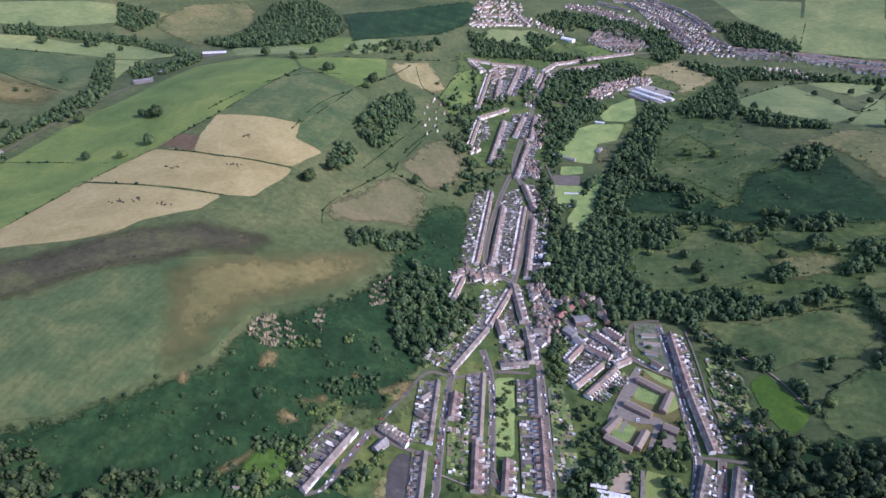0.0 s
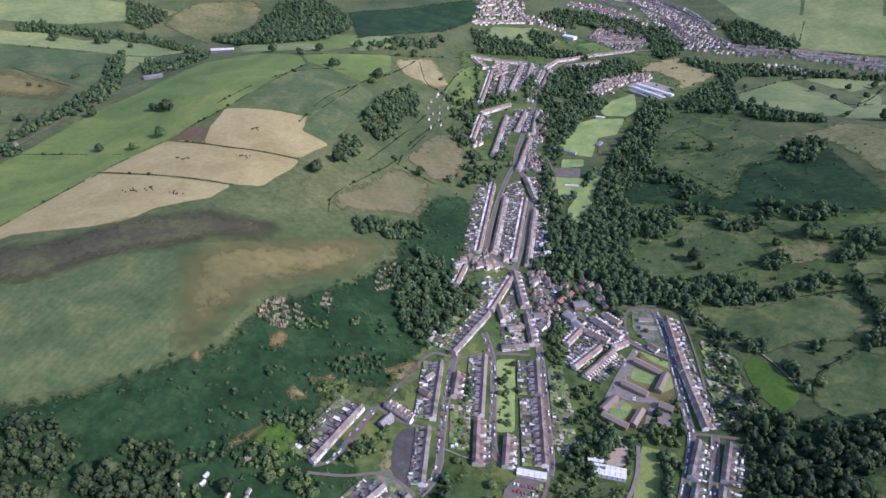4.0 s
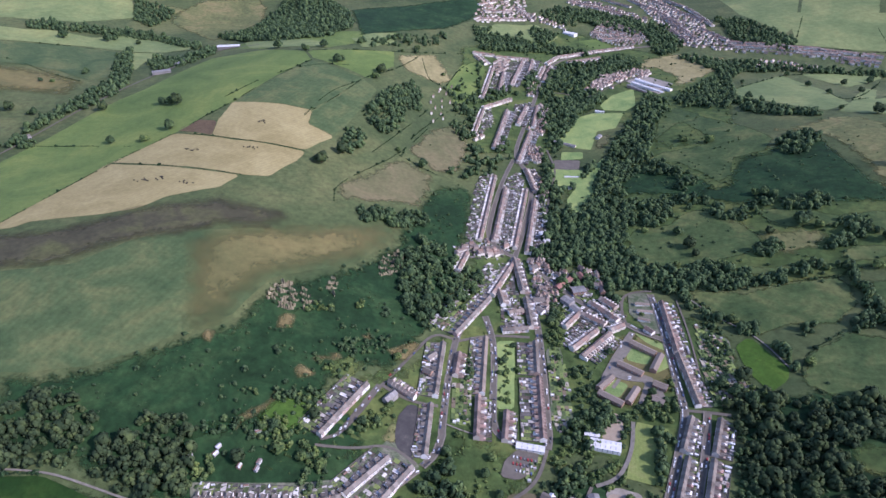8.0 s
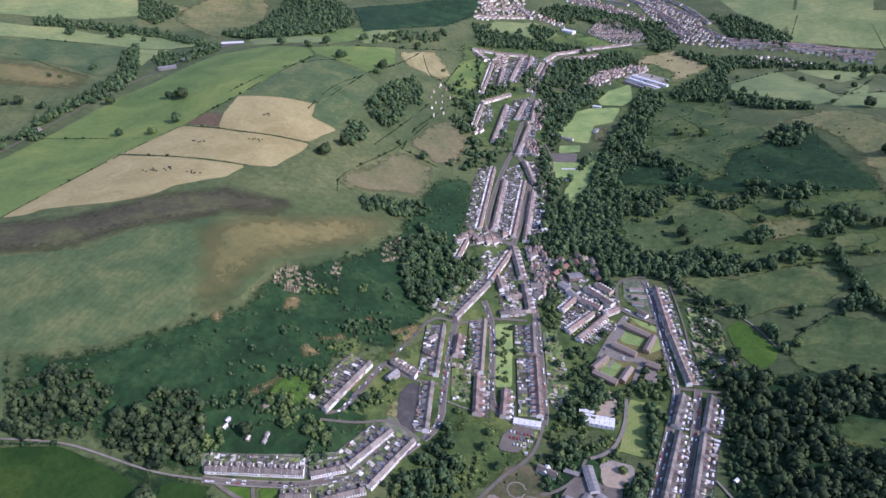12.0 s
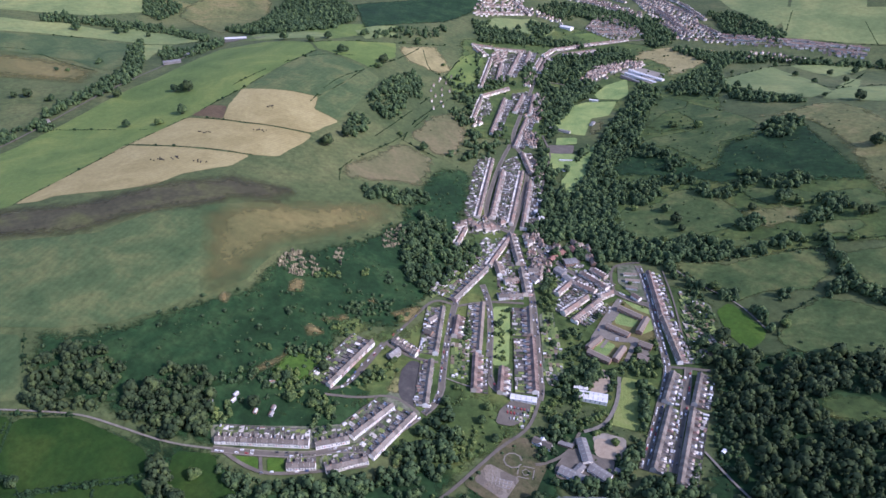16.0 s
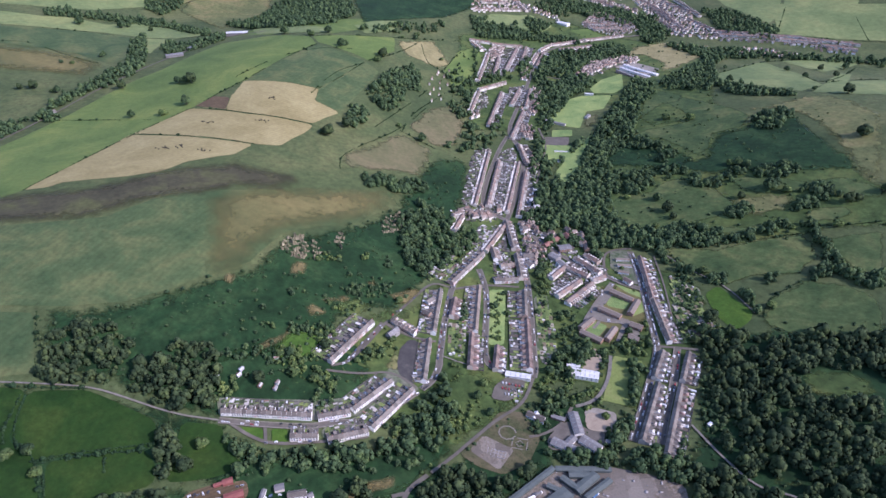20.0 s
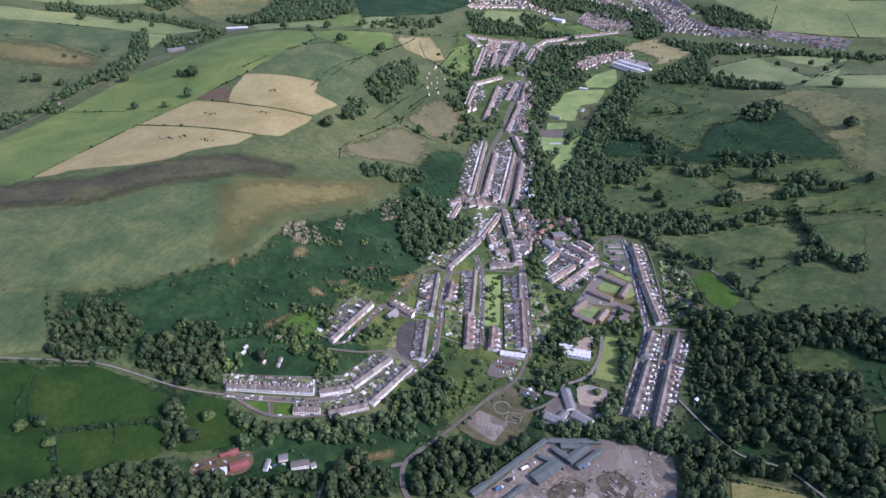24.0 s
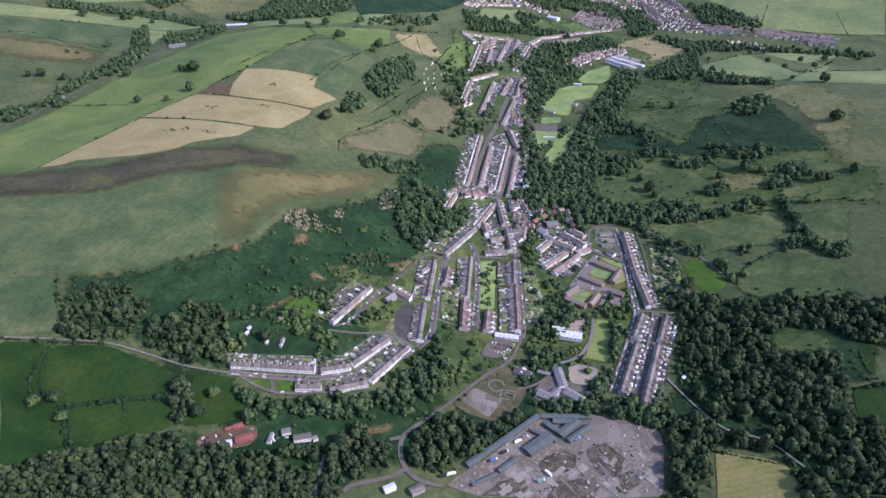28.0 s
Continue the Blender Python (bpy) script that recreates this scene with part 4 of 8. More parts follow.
# ---- other ground covers ----
AREAS = {
    'yard': [(131, 330), (199, 329), (238, 318), (276, 300), (276, 272), (253, 201), (49, 204), (10, 217), (17, 226), (72, 268)],
    'estate_lawn_a': [(266, 668), (295, 651), (282, 629), (255, 642)],
    'estate_lawn_b': [(228, 604), (248, 592), (229, 567), (211, 581)],
    'estate_lawn_c': [(279, 701), (323, 667), (316, 627), (289, 612), (316, 656), (293, 675)],
    'school_yard': [(181, 419), (197, 426), (223, 415), (219, 395), (200, 389), (185, 391)],
    'playground': [(184, 415), (194, 417), (222, 398), (209, 381), (182, 386), (180, 399)],
    'estate_ground': [(244, 690), (285, 707), (333, 672), (316, 600), (240, 547), (197, 570), (222, 625)],
    'car_park': [(31, 349), (49, 373), (86, 353), (65, 321)],
    'lot_ground': [(-74, 512), (-60, 523), (-57, 462), (-70, 466), (-85, 470)],
    'row_green': [(-208, 357), (-188, 360), (-185, 338), (-202, 336)],
    'row_verge': [(-244, 354), (-217, 356), (-214, 338), (-228, 346)],
    'row_gardens': [(-281, 392), (-165, 404), (-121, 415), (-70, 478), (-49, 458), (-32, 442), (-90, 371), (-128, 352), (-146, 350), (-148, 364), (-103, 390), (-161, 375), (-271, 366)],
    'park_ground': [(19, 343), (48, 379), (71, 413), (100, 415), (121, 375), (103, 335), (70, 315), (40, 325)],
    'town_green': [(72, 676), (99, 679), (86, 543), (63, 541), (62, 607)],
    'garage_court': [(292, 799), (324, 796), (320, 733), (319, 694), (303, 700), (283, 747)],
    'tennis': [(239, 1305), (297, 1302), (287, 1256), (231, 1258)],
    'works_yard': [(515, 1823), (579, 1876), (637, 1774), (575, 1688)],
    'allot_a': [(373, 714), (410, 673), (396, 609), (420, 559), (347, 547), (354, 614)],
    'allot_b': [(143, 663), (159, 673), (163, 533), (149, 505), (134, 532)],
    'far_town_a': [(135, 2530), (284, 2574), (293, 2348), (123, 2243), (76, 2248)],
    'far_town_b': [(488, 2280), (548, 2394), (600, 2403), (674, 2269), (671, 2207), (615, 2165), (560, 2164), (498, 2229)],
    'far_town_c': [(468, 2662), (605, 2687), (739, 2477), (711, 2408), (581, 2563), (458, 2596)],
    'far_town_k': [(300, 2417), (418, 2325), (410, 2270), (293, 2348)],
    'far_town_d': [(750, 2818), (853, 2810), (884, 2497), (906, 2221), (931, 2132), (902, 2047), (767, 2156), (756, 2440)],
    'far_town_e': [(931, 2132), (1079, 2054), (1197, 2007), (1311, 1962), (1269, 1877), (1188, 1913), (1054, 1993), (902, 2047)],
    'far_town_f': [(896, 1899), (961, 1971), (1036, 1927), (1097, 1897), (1063, 1857), (1000, 1863)],
    'far_town_g': [(133, 1895), (186, 1946), (164, 1821), (121, 1779)],
    'far_town_h': [(385, 1749), (444, 1865), (557, 1931), (606, 1905), (591, 1859), (521, 1822), (453, 1755), (406, 1715)],
    'far_town_i': [(59, 1398), (86, 1428), (84, 1372), (64, 1357)],
    'far_town_j': [(249, 1838), (281, 1840), (228, 1644), (209, 1674)],
    'far_farm': [(-53, 1570), (12, 1657), (18, 1544), (-3, 1425), (-37, 1383), (-46, 1482)],
    'mid_town_k': [(226, 1633), (267, 1622), (237, 1451), (205, 1421), (191, 1472)],
    'mid_town_a': [(76, 951), (118, 949), (110, 914), (80, 894), (62, 915)],
    'mid_town_b': [(152, 910), (172, 879), (178, 820), (159, 779), (150, 848)],
    'mid_town_d': [(26, 925), (79, 955), (109, 932), (84, 898), (42, 892), (12, 892)],
    'mid_town_f': [(144, 929), (169, 914), (178, 839), (175, 766), (152, 745), (138, 815)],
    'mid_town_h': [(192, 1388), (214, 1358), (214, 1286), (188, 1283), (178, 1334)],
    'mid_town_i': [(170, 1270), (195, 1213), (206, 1132), (192, 1078), (180, 1161)],
    'mid_town_c': [(183, 857), (228, 879), (265, 840), (242, 813), (226, 842), (191, 821)],
    'rocks_a': [(-257, 677), (-255, 705), (-241, 722), (-224, 716), (-212, 681), (-220, 660), (-240, 663)],
    'rocks_c': [(-218, 709), (-209, 719), (-194, 689), (-204, 666)],
    'rocks_d': [(-184, 723), (-178, 757), (-166, 747), (-167, 712)],
    'bank_green': [(-231, 482), (-217, 504), (-198, 519), (-172, 515), (-163, 504), (-176, 480), (-193, 466), (-213, 459), (-226, 467)],
    'estate_court': [(228, 636), (260, 681), (273, 674), (245, 632), (264, 616), (285, 603), (257, 555), (251, 556), (271, 595), (249, 601), (231, 612), (215, 595), (211, 602)],
    'estate_drive': [(277, 590), (290, 597), (290, 555), (270, 556)],
    'school_court': [(128, 370), (145, 394), (161, 401), (184, 386), (203, 383), (195, 354), (150, 352), (129, 354)],
    'earth_a': [(-238, 645), (-229, 657), (-212, 658), (-212, 629), (-233, 624)],
    'earth_b': [(-321, 591), (-318, 606), (-306, 600), (-306, 580), (-316, 580)],
    'earth_c': [(-86, 625), (-51, 651), (-37, 646), (-56, 609), (-75, 609)],
    'earth_d': [(-122, 643), (-110, 657), (-103, 639), (-115, 629)],
    'earth_e': [(-160, 599), (-147, 605), (-138, 596), (-147, 586), (-155, 588)],
    'yellow_a': [(-157, 593), (-126, 609), (-105, 586), (-121, 563), (-144, 554), (-162, 560)],
    'yellow_b': [(-109, 568), (-91, 594), (-56, 599), (-67, 565), (-88, 556)],
    'yellow_c': [(-184, 582), (-177, 591), (-164, 594), (-151, 594), (-145, 586), (-161, 585), (-173, 577)],
    'depot_yard': [(69, 460), (86, 478), (112, 471), (105, 445), (82, 432), (62, 436)],
    'small_pitch': [(261, 1347), (310, 1344), (305, 1308), (255, 1305)],
    'small_green': [(227, 1261), (295, 1253), (279, 1176), (227, 1165)],
    'pitch_bank': [(352, 1435), (403, 1447), (383, 1391), (348, 1338), (338, 1357)],
    'rocks_b': [(-114, 796), (-106, 843), (-79, 868), (-69, 830), (-87, 796), (-106, 786)],
    'bare_b': [(-201, 563), (-193, 573), (-184, 570), (-172, 565), (-169, 557), (-181, 550), (-193, 546), (-198, 552)],
    'bales': [(-377, 1215), (-487, 1084), (-381, 1102), (-532, 957), (-501, 966), (-452, 950)],
}
AREAS_MORE = {
    'yard_earth_a': [(128, 264), (156, 275), (170, 262), (158, 231), (140, 238), (121, 243)],
    'yard_earth_b': [(180, 271), (210, 287), (226, 257), (208, 225), (189, 234), (179, 253)],
    'yard_earth_c': [(135, 226), (162, 232), (189, 221), (176, 196), (118, 197)],
    'yard_earth_d': [(207, 232), (231, 243), (234, 218), (211, 203)],
    'yard_earth_e': [(70, 227), (103, 237), (107, 213), (81, 202), (49, 204)],
    'farm_bare': [(-170, 256), (-144, 261), (-138, 257), (-145, 249), (-165, 247)],
    'lawn_strip': [(321, 1264), (350, 1307), (329, 1236), (291, 1128), (262, 1067), (235, 1043), (241, 1121), (276, 1189)],
    'waste_ground': [(-65, 489), (-63, 513), (-51, 534), (-38, 533), (-40, 451), (-45, 448), (-63, 467)],
    'bare_a': [(-254, 460), (-251, 481), (-239, 496), (-220, 510), (-215, 523), (-210, 517), (-215, 498), (-225, 483), (-238, 471), (-245, 456)],
    'bare_c': [(-117, 256), (-121, 270), (-107, 288), (-87, 300), (-57, 306), (-56, 291), (-84, 280), (-101, 269)],
    'opening_a': [(477, 462), (501, 474), (553, 454), (556, 413), (502, 409), (470, 427)],
    'opening_b': [(367, 310), (416, 304), (406, 287), (363, 290)],
    'ring_park': [(65, 387), (97, 400), (110, 373), (79, 357)],
    'scrap_yard': [(-286, 257), (-278, 269), (-258, 279), (-221, 288), (-214, 272), (-223, 258), (-254, 251), (-274, 248)],
    'hall_ground': [(201, 545), (223, 539), (224, 517), (215, 493), (182, 496), (190, 517)],
    'gard_e': [(146, 663), (164, 673), (164, 554), (140, 505), (133, 532)],
}
AREAS = AREAS | AREAS_MORE
COVER = [
    ("park_ground", PARK, "park_ground", "dry brownish grass of a small park", "lawn"),
    ("estate_ground", PASTURE_DRY, "estate_ground", "pale worn grass between housing blocks", "lawn"),
    ("farm_bare", BARE, "bare_bank", "bare orange-brown earth below the farmhouse", "bank"),
    ("yard", YARD, "yard_floor", "cracked pale concrete floor of a cleared works yard", "yard"),
    ("estate_lawn_a", LAWN, "lawn", "bright green lawn inside a housing court", "lawn"),
    ("estate_lawn_b", LAWN, "lawn", "bright green lawn inside a housing court", "lawn"),
    ("estate_lawn_c", LAWN, "lawn", "green verge lawn along the estate road", "lawn"),
    ("school_yard", CONCRETE, "school_yard", "grey asphalt yard round the school", "yard"),
    ("playground", PINK_PAVING, "playground", "pinkish pale school playground", "yard"),
    ("car_park", YARD, "car_park", "pale empty car park with broken surface", "car park"),
    ("row_gardens", GARDEN, "garden_ground", "garden ground between the white terraces", "garden"),
    ("row_green", PADDOCK, "small_lawn", "small green lawn beside a white terrace", "lawn"),
    ("row_verge", PADDOCK, "small_lawn", "small green verge beside a white terrace", "lawn"),
    ("opening_a", SCRUBLAND, "clearing", "dry grass clearing in the wood", "clearing"),
    ("opening_b", SCRUBLAND, "clearing", "dry grass clearing in the wood", "clearing"),
    ("lot_ground", HEATH, "lot_ground", "weedy edge of a bare lot", "ground"),
    ("waste_ground", DARK_ASPHALT, "waste_ground", "dark bare asphalt lot beside a terrace", "yard"),
    ("town_green", LAWN, "town_green", "bright green grass strip between terraces", "lawn"),
    ("garage_court", GARDEN, "garage_court", "walled court of worn ground round small buildings", "yard"),
    ("tennis", ASPHALT, "games_court", "dark hard games court", "sports court"),
    ("works_yard", CONCRETE, "works_yard", "pale concrete yard around a works", "yard"),
    ("allot_a", GARDEN, "allotment_ground", "patchy allotment gardens with plots and paths", "garden"),
    ("allot_b", GARDEN, "allotment_ground", "patchy green allotment gardens", "garden"),
    ("yard_earth_a", YARD_EARTH, "bare_patch", "brown earth and rubble between broken slabs", "ground"),
    ("yard_earth_b", YARD_EARTH, "bare_patch", "brown earth and rubble between broken slabs", "ground"),
    ("yard_earth_c", YARD_EARTH, "bare_patch", "brown earth and rubble between broken slabs", "ground"),
    ("yard_earth_d", YARD_EARTH, "bare_patch", "brown earth and rubble between broken slabs", "ground"),
    ("yard_earth_e", YARD_EARTH, "bare_patch", "brown earth and rubble between broken slabs", "ground"),
    ("bare_a", BARE, "bare_bank", "bare orange-brown earth bank on the slope", "bank"),
    ("bare_b", BARE, "bare_bank", "bare orange-brown earth bank on the slope", "bank"),
    ("bare_c", BARE, "bare_bank", "bare orange-brown earth bank below the terraces", "bank"),
    ("ring_park", PARK, "park_lawn", "small park lawn of dry grass with a ring path", "lawn"),
    ("scrap_yard", SOIL, "scrap_yard_floor", "dark cluttered floor of a small scrap yard", "yard"),
    ("hall_ground", PINK_PAVING, "bare_plot", "bare brown plot behind the hall", "plot"),
    ("gard_e", GARDEN, "allotment_ground", "green allotment gardens beside the road", "garden"),
    ("earth_a", BARE, "bare_bank", "bare brown earth below the quarry rocks", "bank"),
    ("earth_b", BARE, "bare_bank", "bare brown earth on the slope's edge", "bank"),
    ("earth_c", BARE, "bare_bank", "bare brown earth beside the lane", "bank"),
    ("earth_d", BARE, "bare_bank", "bare brown earth among bushes", "bank"),
    ("earth_e", BARE, "bare_bank", "bare orange-brown earth above the terrace", "bank"),
    ("yellow_a", SCRUBLAND, "dry_patch", "yellowish dry grass among the bracken", "hillside"),
    ("yellow_b", SCRUBLAND, "dry_patch", "yellowish dry grass among the bracken", "hillside"),
    ("yellow_c", BARE, "bare_bank", "bare orange-brown earth among bracken", "bank"),
    ("bank_green", GREEN_BANK, "green_bank", "bright green grass bank below the bracken", "bank"),
    ("estate_court", FOOTWAY, "parking_court", "grey parking court between housing blocks", "yard"),
    ("estate_drive", FOOTWAY, "house_drive", "grey drive beside a brick house", "yard"),
    ("school_court", ASPHALT, "school_court", "grey asphalt court round the school", "yard"),
    ("depot_yard", ASPHALT, "depot_yard", "pale concrete yard beside the depot", "yard"),
    ("small_pitch", LAWN, "small_pitch", "small bright green pitch beside the grandstand", "sports pitch"),
    ("small_green", LAWN, "small_green", "small green with pale marks beside the games court", "lawn"),
    ("lawn_strip", LAWN, "lawn_strip", "strip of green lawn behind the terraces", "lawn"),
    ("pitch_bank", OLIVE, "pitch_bank", "dry grass bank beside the pitch", "bank"),
]
for n_cover, (key, m_, name_, label_, cat_) in enumerate(COVER):
    draped(name_, AREAS[key], m_, 0.80 + 0.01 * n_cover, label_, cat_, 3.0 if m_ in (BARE, YARD_EARTH, GREEN_BANK) else 6.0 if m_ is HEATH else 10.0, 4.0 if m_ in (BARE, HEATH, YARD_EARTH, GREEN_BANK) else 1.2)

# ---- trees ----
def lump(radius, seed, flat=0.85, detail=2, rough=0.35):
    """An uneven rounded clump: corners and triangles."""
    bm = bmesh.new()
    bmesh.ops.create_icosphere(bm, subdivisions=detail, radius=1.0)
    v = np.array([q.co[:] for q in bm.verts])
    f = np.array([[q.index for q in p.verts] for p in bm.faces])
    bm.free()
    k = np.array([1 + rough * noise.noise(Vector(q) * 1.7 + Vector((seed * 3.1, seed, 0))) + 0.5 * rough * noise.noise(Vector(q) * 4.1 + Vector((0, seed, seed))) for q in v])
    return v * k[:, None] * radius * (1, 1, flat), f


def crown(seed, radius, height, lumps, leaves, leaf, detail=1):
    """A crown of many clumps over an uneven dome, with loose leaf sprays on them: corners and triangles; its base is at z = 0."""
    r = np.random.default_rng(seed)
    lean = r.normal(0, 0.12, 2) * radius
    centres = [(np.array([0, 0, height * 0.48]), radius * 0.60)]
    for i in range(lumps - 1):
        a = 2.39996 * i + r.uniform(-0.5, 0.5)
        up = (i + 0.5) / (lumps - 1)
        q = math.sqrt(1 - up * up * 0.9) * radius * r.uniform(0.42, 0.66)
        size = radius * r.uniform(0.30, 0.46)
        centres.append((np.array([q * math.cos(a) + lean[0] * up, q * math.sin(a) + lean[1] * up, height * (0.22 + 0.58 * up * r.uniform(0.8, 1.12))]), size))
    vs, fs, n = [], [], 0
    for i, (c, size) in enumerate(centres):
        v, f = lump(size, seed + i * 1.3, 0.88, detail, 0.4)
        v = v + c
        mid = v[f].mean(1)
        keep = (mid[:, 2] > height * 0.12) | (np.hypot(mid[:, 0], mid[:, 1]) > radius * 0.7)
        for k, (c2, size2) in enumerate(centres):
            if k != i:
                keep &= np.linalg.norm((mid - c2) / (1, 1, 0.88), axis=1) > size2 * 0.86
        vs.append(v)
        fs.append(f[keep] + n)
        n += len(v)
    for _ in range(leaves):
        c, size = centres[r.integers(len(centres))]
        d = r.normal(size=3)
        d /= np.linalg.norm(d)
        d[2] = abs(d[2]) * 0.9 + 0.05 if r.uniform() < 0.75 else d[2]
        at = c + d * size * r.uniform(0.88, 1.16)
        u = np.cross(d, r.normal(size=3))
        u /= np.linalg.norm(u) + 1e-9
        w = np.cross(d, u) + d * r.uniform(-0.5, 0.5)
        s = leaf * r.uniform(0.6, 1.3)
        vs.append(np.array([at - u * s, at + w * s * 0.9, at + u * s, at - w * s * 0.9]))
        fs.append(np.array([[0, 1, 2], [0, 2, 3]]) + n)
        n += 4
    v, f = np.concatenate(vs), np.concatenate(fs)
    used = np.unique(f)
    back = np.zeros(len(v), int)
    back[used] = np.arange(len(used))
    return v[used], back[f]


def trunk_shape(height, radius):
    s = Shape()
    rings = [(0.0, 1.25), (0.15, 1.0), (0.6, 0.8), (1.0, 0.55)]
    circle = [(math.cos(i * math.pi / 3), math.sin(i * math.pi / 3)) for i in range(6)]
    for (a, ra), (b, rb) in zip(rings, rings[1:]):
        s.solid([(c * ra * radius, d * ra * radius, a * height - 0.5 * (a == 0)) for c, d in circle], [(c * rb * radius, d * rb * radius, b * height) for c, d in circle])
    for i in range(4):
        c, d = math.cos(i * 1.6), math.sin(i * 1.6)
        low = [(c * 0.1 + x * radius * 0.4, d * 0.1 + y * radius * 0.4, height * 0.75) for x, y in circle]
        high = [(c * height * 0.35 + x * radius * 0.15, d * height * 0.35 + y * radius * 0.15, height * 1.35) for x, y in circle]
        s.solid(low, high)
    return s


TREE_KINDS = []
for i, (rad, high, leafmat) in enumerate([(5.2, 8.5, LEAF), (6.5, 9.0, LEAF_DARK), (4.2, 7.0, LEAF), (5.8, 8.0, LEAF_LIGHT)]):
    v_, f_ = crown(11 + i, rad, high, 20, 320, 0.5)
    crown_mesh = fast_mesh("crown", v_ + (0, 0, 1.2), f_, leafmat)
    crown_mesh.polygons.foreach_set("use_smooth", np.ones(len(crown_mesh.polygons), bool))
    trunk_mesh = trunk_shape(3.4, 0.38).mesh("trunk", BARK)
    TREE_KINDS.append((crown_mesh, trunk_mesh))
TREE_LABELS = [
    "broad dark green deciduous tree in full leaf",
    "large dark rounded tree with dense foliage",
    "small round green tree in full leaf",
    "lighter green spreading tree with loose foliage",
]
tree_first = {}


def tree(x, y, size, kind, group=""):
    m = pose(x, y, land1(x, y) - 0.1, 0, 0, rng.uniform(0, 360)) @ Matrix.Diagonal((size, size, size * rng.uniform(0.85, 1.1), 1))
    if (kind, group) in tree_first:
        return copy_thing(tree_first[kind, group], m)
    root = thing("tree", TREE_LABELS[kind], "tree", group)
    part("trunk", TREE_KINDS[kind][1], None, root)
    part("crown", TREE_KINDS[kind][0], None, root)
    tree_first[kind, group] = root
    root.matrix_basis = m
    return root


LONE_1 = [(-380, 1708), (-15, 1712)]
LONE_2 = [(1083, 1718), (1069, 1608), (728, 1577), (767, 1575), (1190, 1776), (1284, 1821), (-162, 494), (-206, 472), (-218, 470), (-105, 495), (-88, 499), (-74, 527), (-53, 649), (-70, 612), (-236, 424), (-169, 436), (-145, 430), (-194, 442), (-483, 293), (-462, 299), (-444, 277), (-346, 249), (-289, 296), (-279, 326), (-232, 297), (21, 520), (12, 492)]
LONE_3 = [(80, 570), (79, 631), (89, 649), (53, 460), (44, 436), (144, 622), (154, 591), (160, 562), (180, 608), (234, 656), (304, 588), (274, 575), (289, 559), (164, 673), (155, 726), (146, 689), (174, 807), (400, 593), (379, 565), (366, 582), (395, 548), (364, 545), (-36, 688), (24, 743), (217, 374), (208, 408)]
LONE_4 = [(59, 408)]
LONE_5 = [(-996, 1513), (-969, 1513), (-925, 1598), (-926, 1584), (-1005, 1327), (-977, 1335), (-925, 1317), (-912, 1314), (-766, 1332), (-1020, 1954), (-1008, 1970), (-667, 1143), (-597, 1138), (-594, 1144), (-628, 1331), (-611, 1329), (-594, 1321), (-563, 1188), (-1126, 1911), (-923, 1920), (-285, 1618), (-274, 1632), (-91, 1857), (-173, 1614), (-182, 1568), (-256, 1096), (-244, 1095), (-212, 1152), (-107, 1228), (-53, 1189)]
LONE_6 = [(416, 961), (422, 914), (426, 888), (534, 1342), (583, 1312), (477, 1188), (389, 867), (616, 938), (632, 944), (641, 919), (721, 858), (738, 858), (860, 1080), (846, 1073), (497, 610), (606, 808), (675, 796), (583, 1051), (596, 1046), (623, 1001), (662, 1004), (678, 992), (429, 716), (396, 1026), (363, 980), (524, 877), (560, 923), (790, 870), (903, 1399), (956, 1346), (1295, 1775)]
LONE_7 = [(-1120, 1885), (-1010, 1917), (-997, 1937), (-383, 1709), (-466, 1753), (-339, 1747), (-130, 1817), (-92, 1829), (100, 2145), (138, 2186), (238, 2168), (813, 1735), (968, 1811), (972, 1691), (973, 1584), (1170, 1747), (94, 665), (98, 616), (159, 644), (167, 564), (178, 538), (199, 533), (301, 742), (297, 541), (264, 553), (274, 537), (20, 552), (-67, 510), (133, 457), (156, 446), (183, 445)]
for x_, y_ in LONE_5 + LONE_6 + LONE_7 + LONE_1 + LONE_2 + LONE_3 + LONE_4:
    in_town = -130 < x_ < 345 and 400 < y_ < 900
    tree(x_, y_, float(rng.uniform(0.7, 1.35)) * (1.35 if y_ > 900 else 0.75 if in_town else 1.1), int(rng.choice([0, 2, 3, 3] if in_town else [0, 0, 1, 2, 3])), "scattered trees")

SOFT = [crown(40 + i, 1.0, 1.3, 12, 44, 0.10) for i in range(6)]
SOFT_FAR = [crown(60 + i, 1.0, 1.3, 7, 12, 0.14) for i in range(6)]
BUSH = [crown(80 + i, 1.0, 1.3, 4, 10, 0.20) for i in range(6)]


def grove(name, spots, sizes, material, label, category, tallness=1.0):
    """Many small crowns as one mesh; spots: x, y arrays."""
    vs, fs, n = [], [], 0
    x, y = spots
    z = land(x, y)
    for i in range(len(x)):
        kinds = BUSH if sizes[i] < 2.3 else SOFT_FAR if y[i] > 1050 else SOFT
        v, f = kinds[rng.integers(6)]
        a = rng.uniform(0, 6.28)
        c, s, k = math.cos(a), math.sin(a), sizes[i]
        high = k * tallness * rng.uniform(0.85, 1.2)
        vs.append(np.stack([(v[:, 0] * c - v[:, 1] * s) * k + x[i], (v[:, 0] * s + v[:, 1] * c) * k + y[i], v[:, 2] * high + z[i] - 0.12 * high], -1))
        fs.append(f + n)
        n += len(v)
    me = fast_mesh(name, np.concatenate(vs), np.concatenate(fs), material)
    me.polygons.foreach_set("use_smooth", np.ones(len(me.polygons), bool))
    return tagged(new(name, me), label, category, "", "stuff")


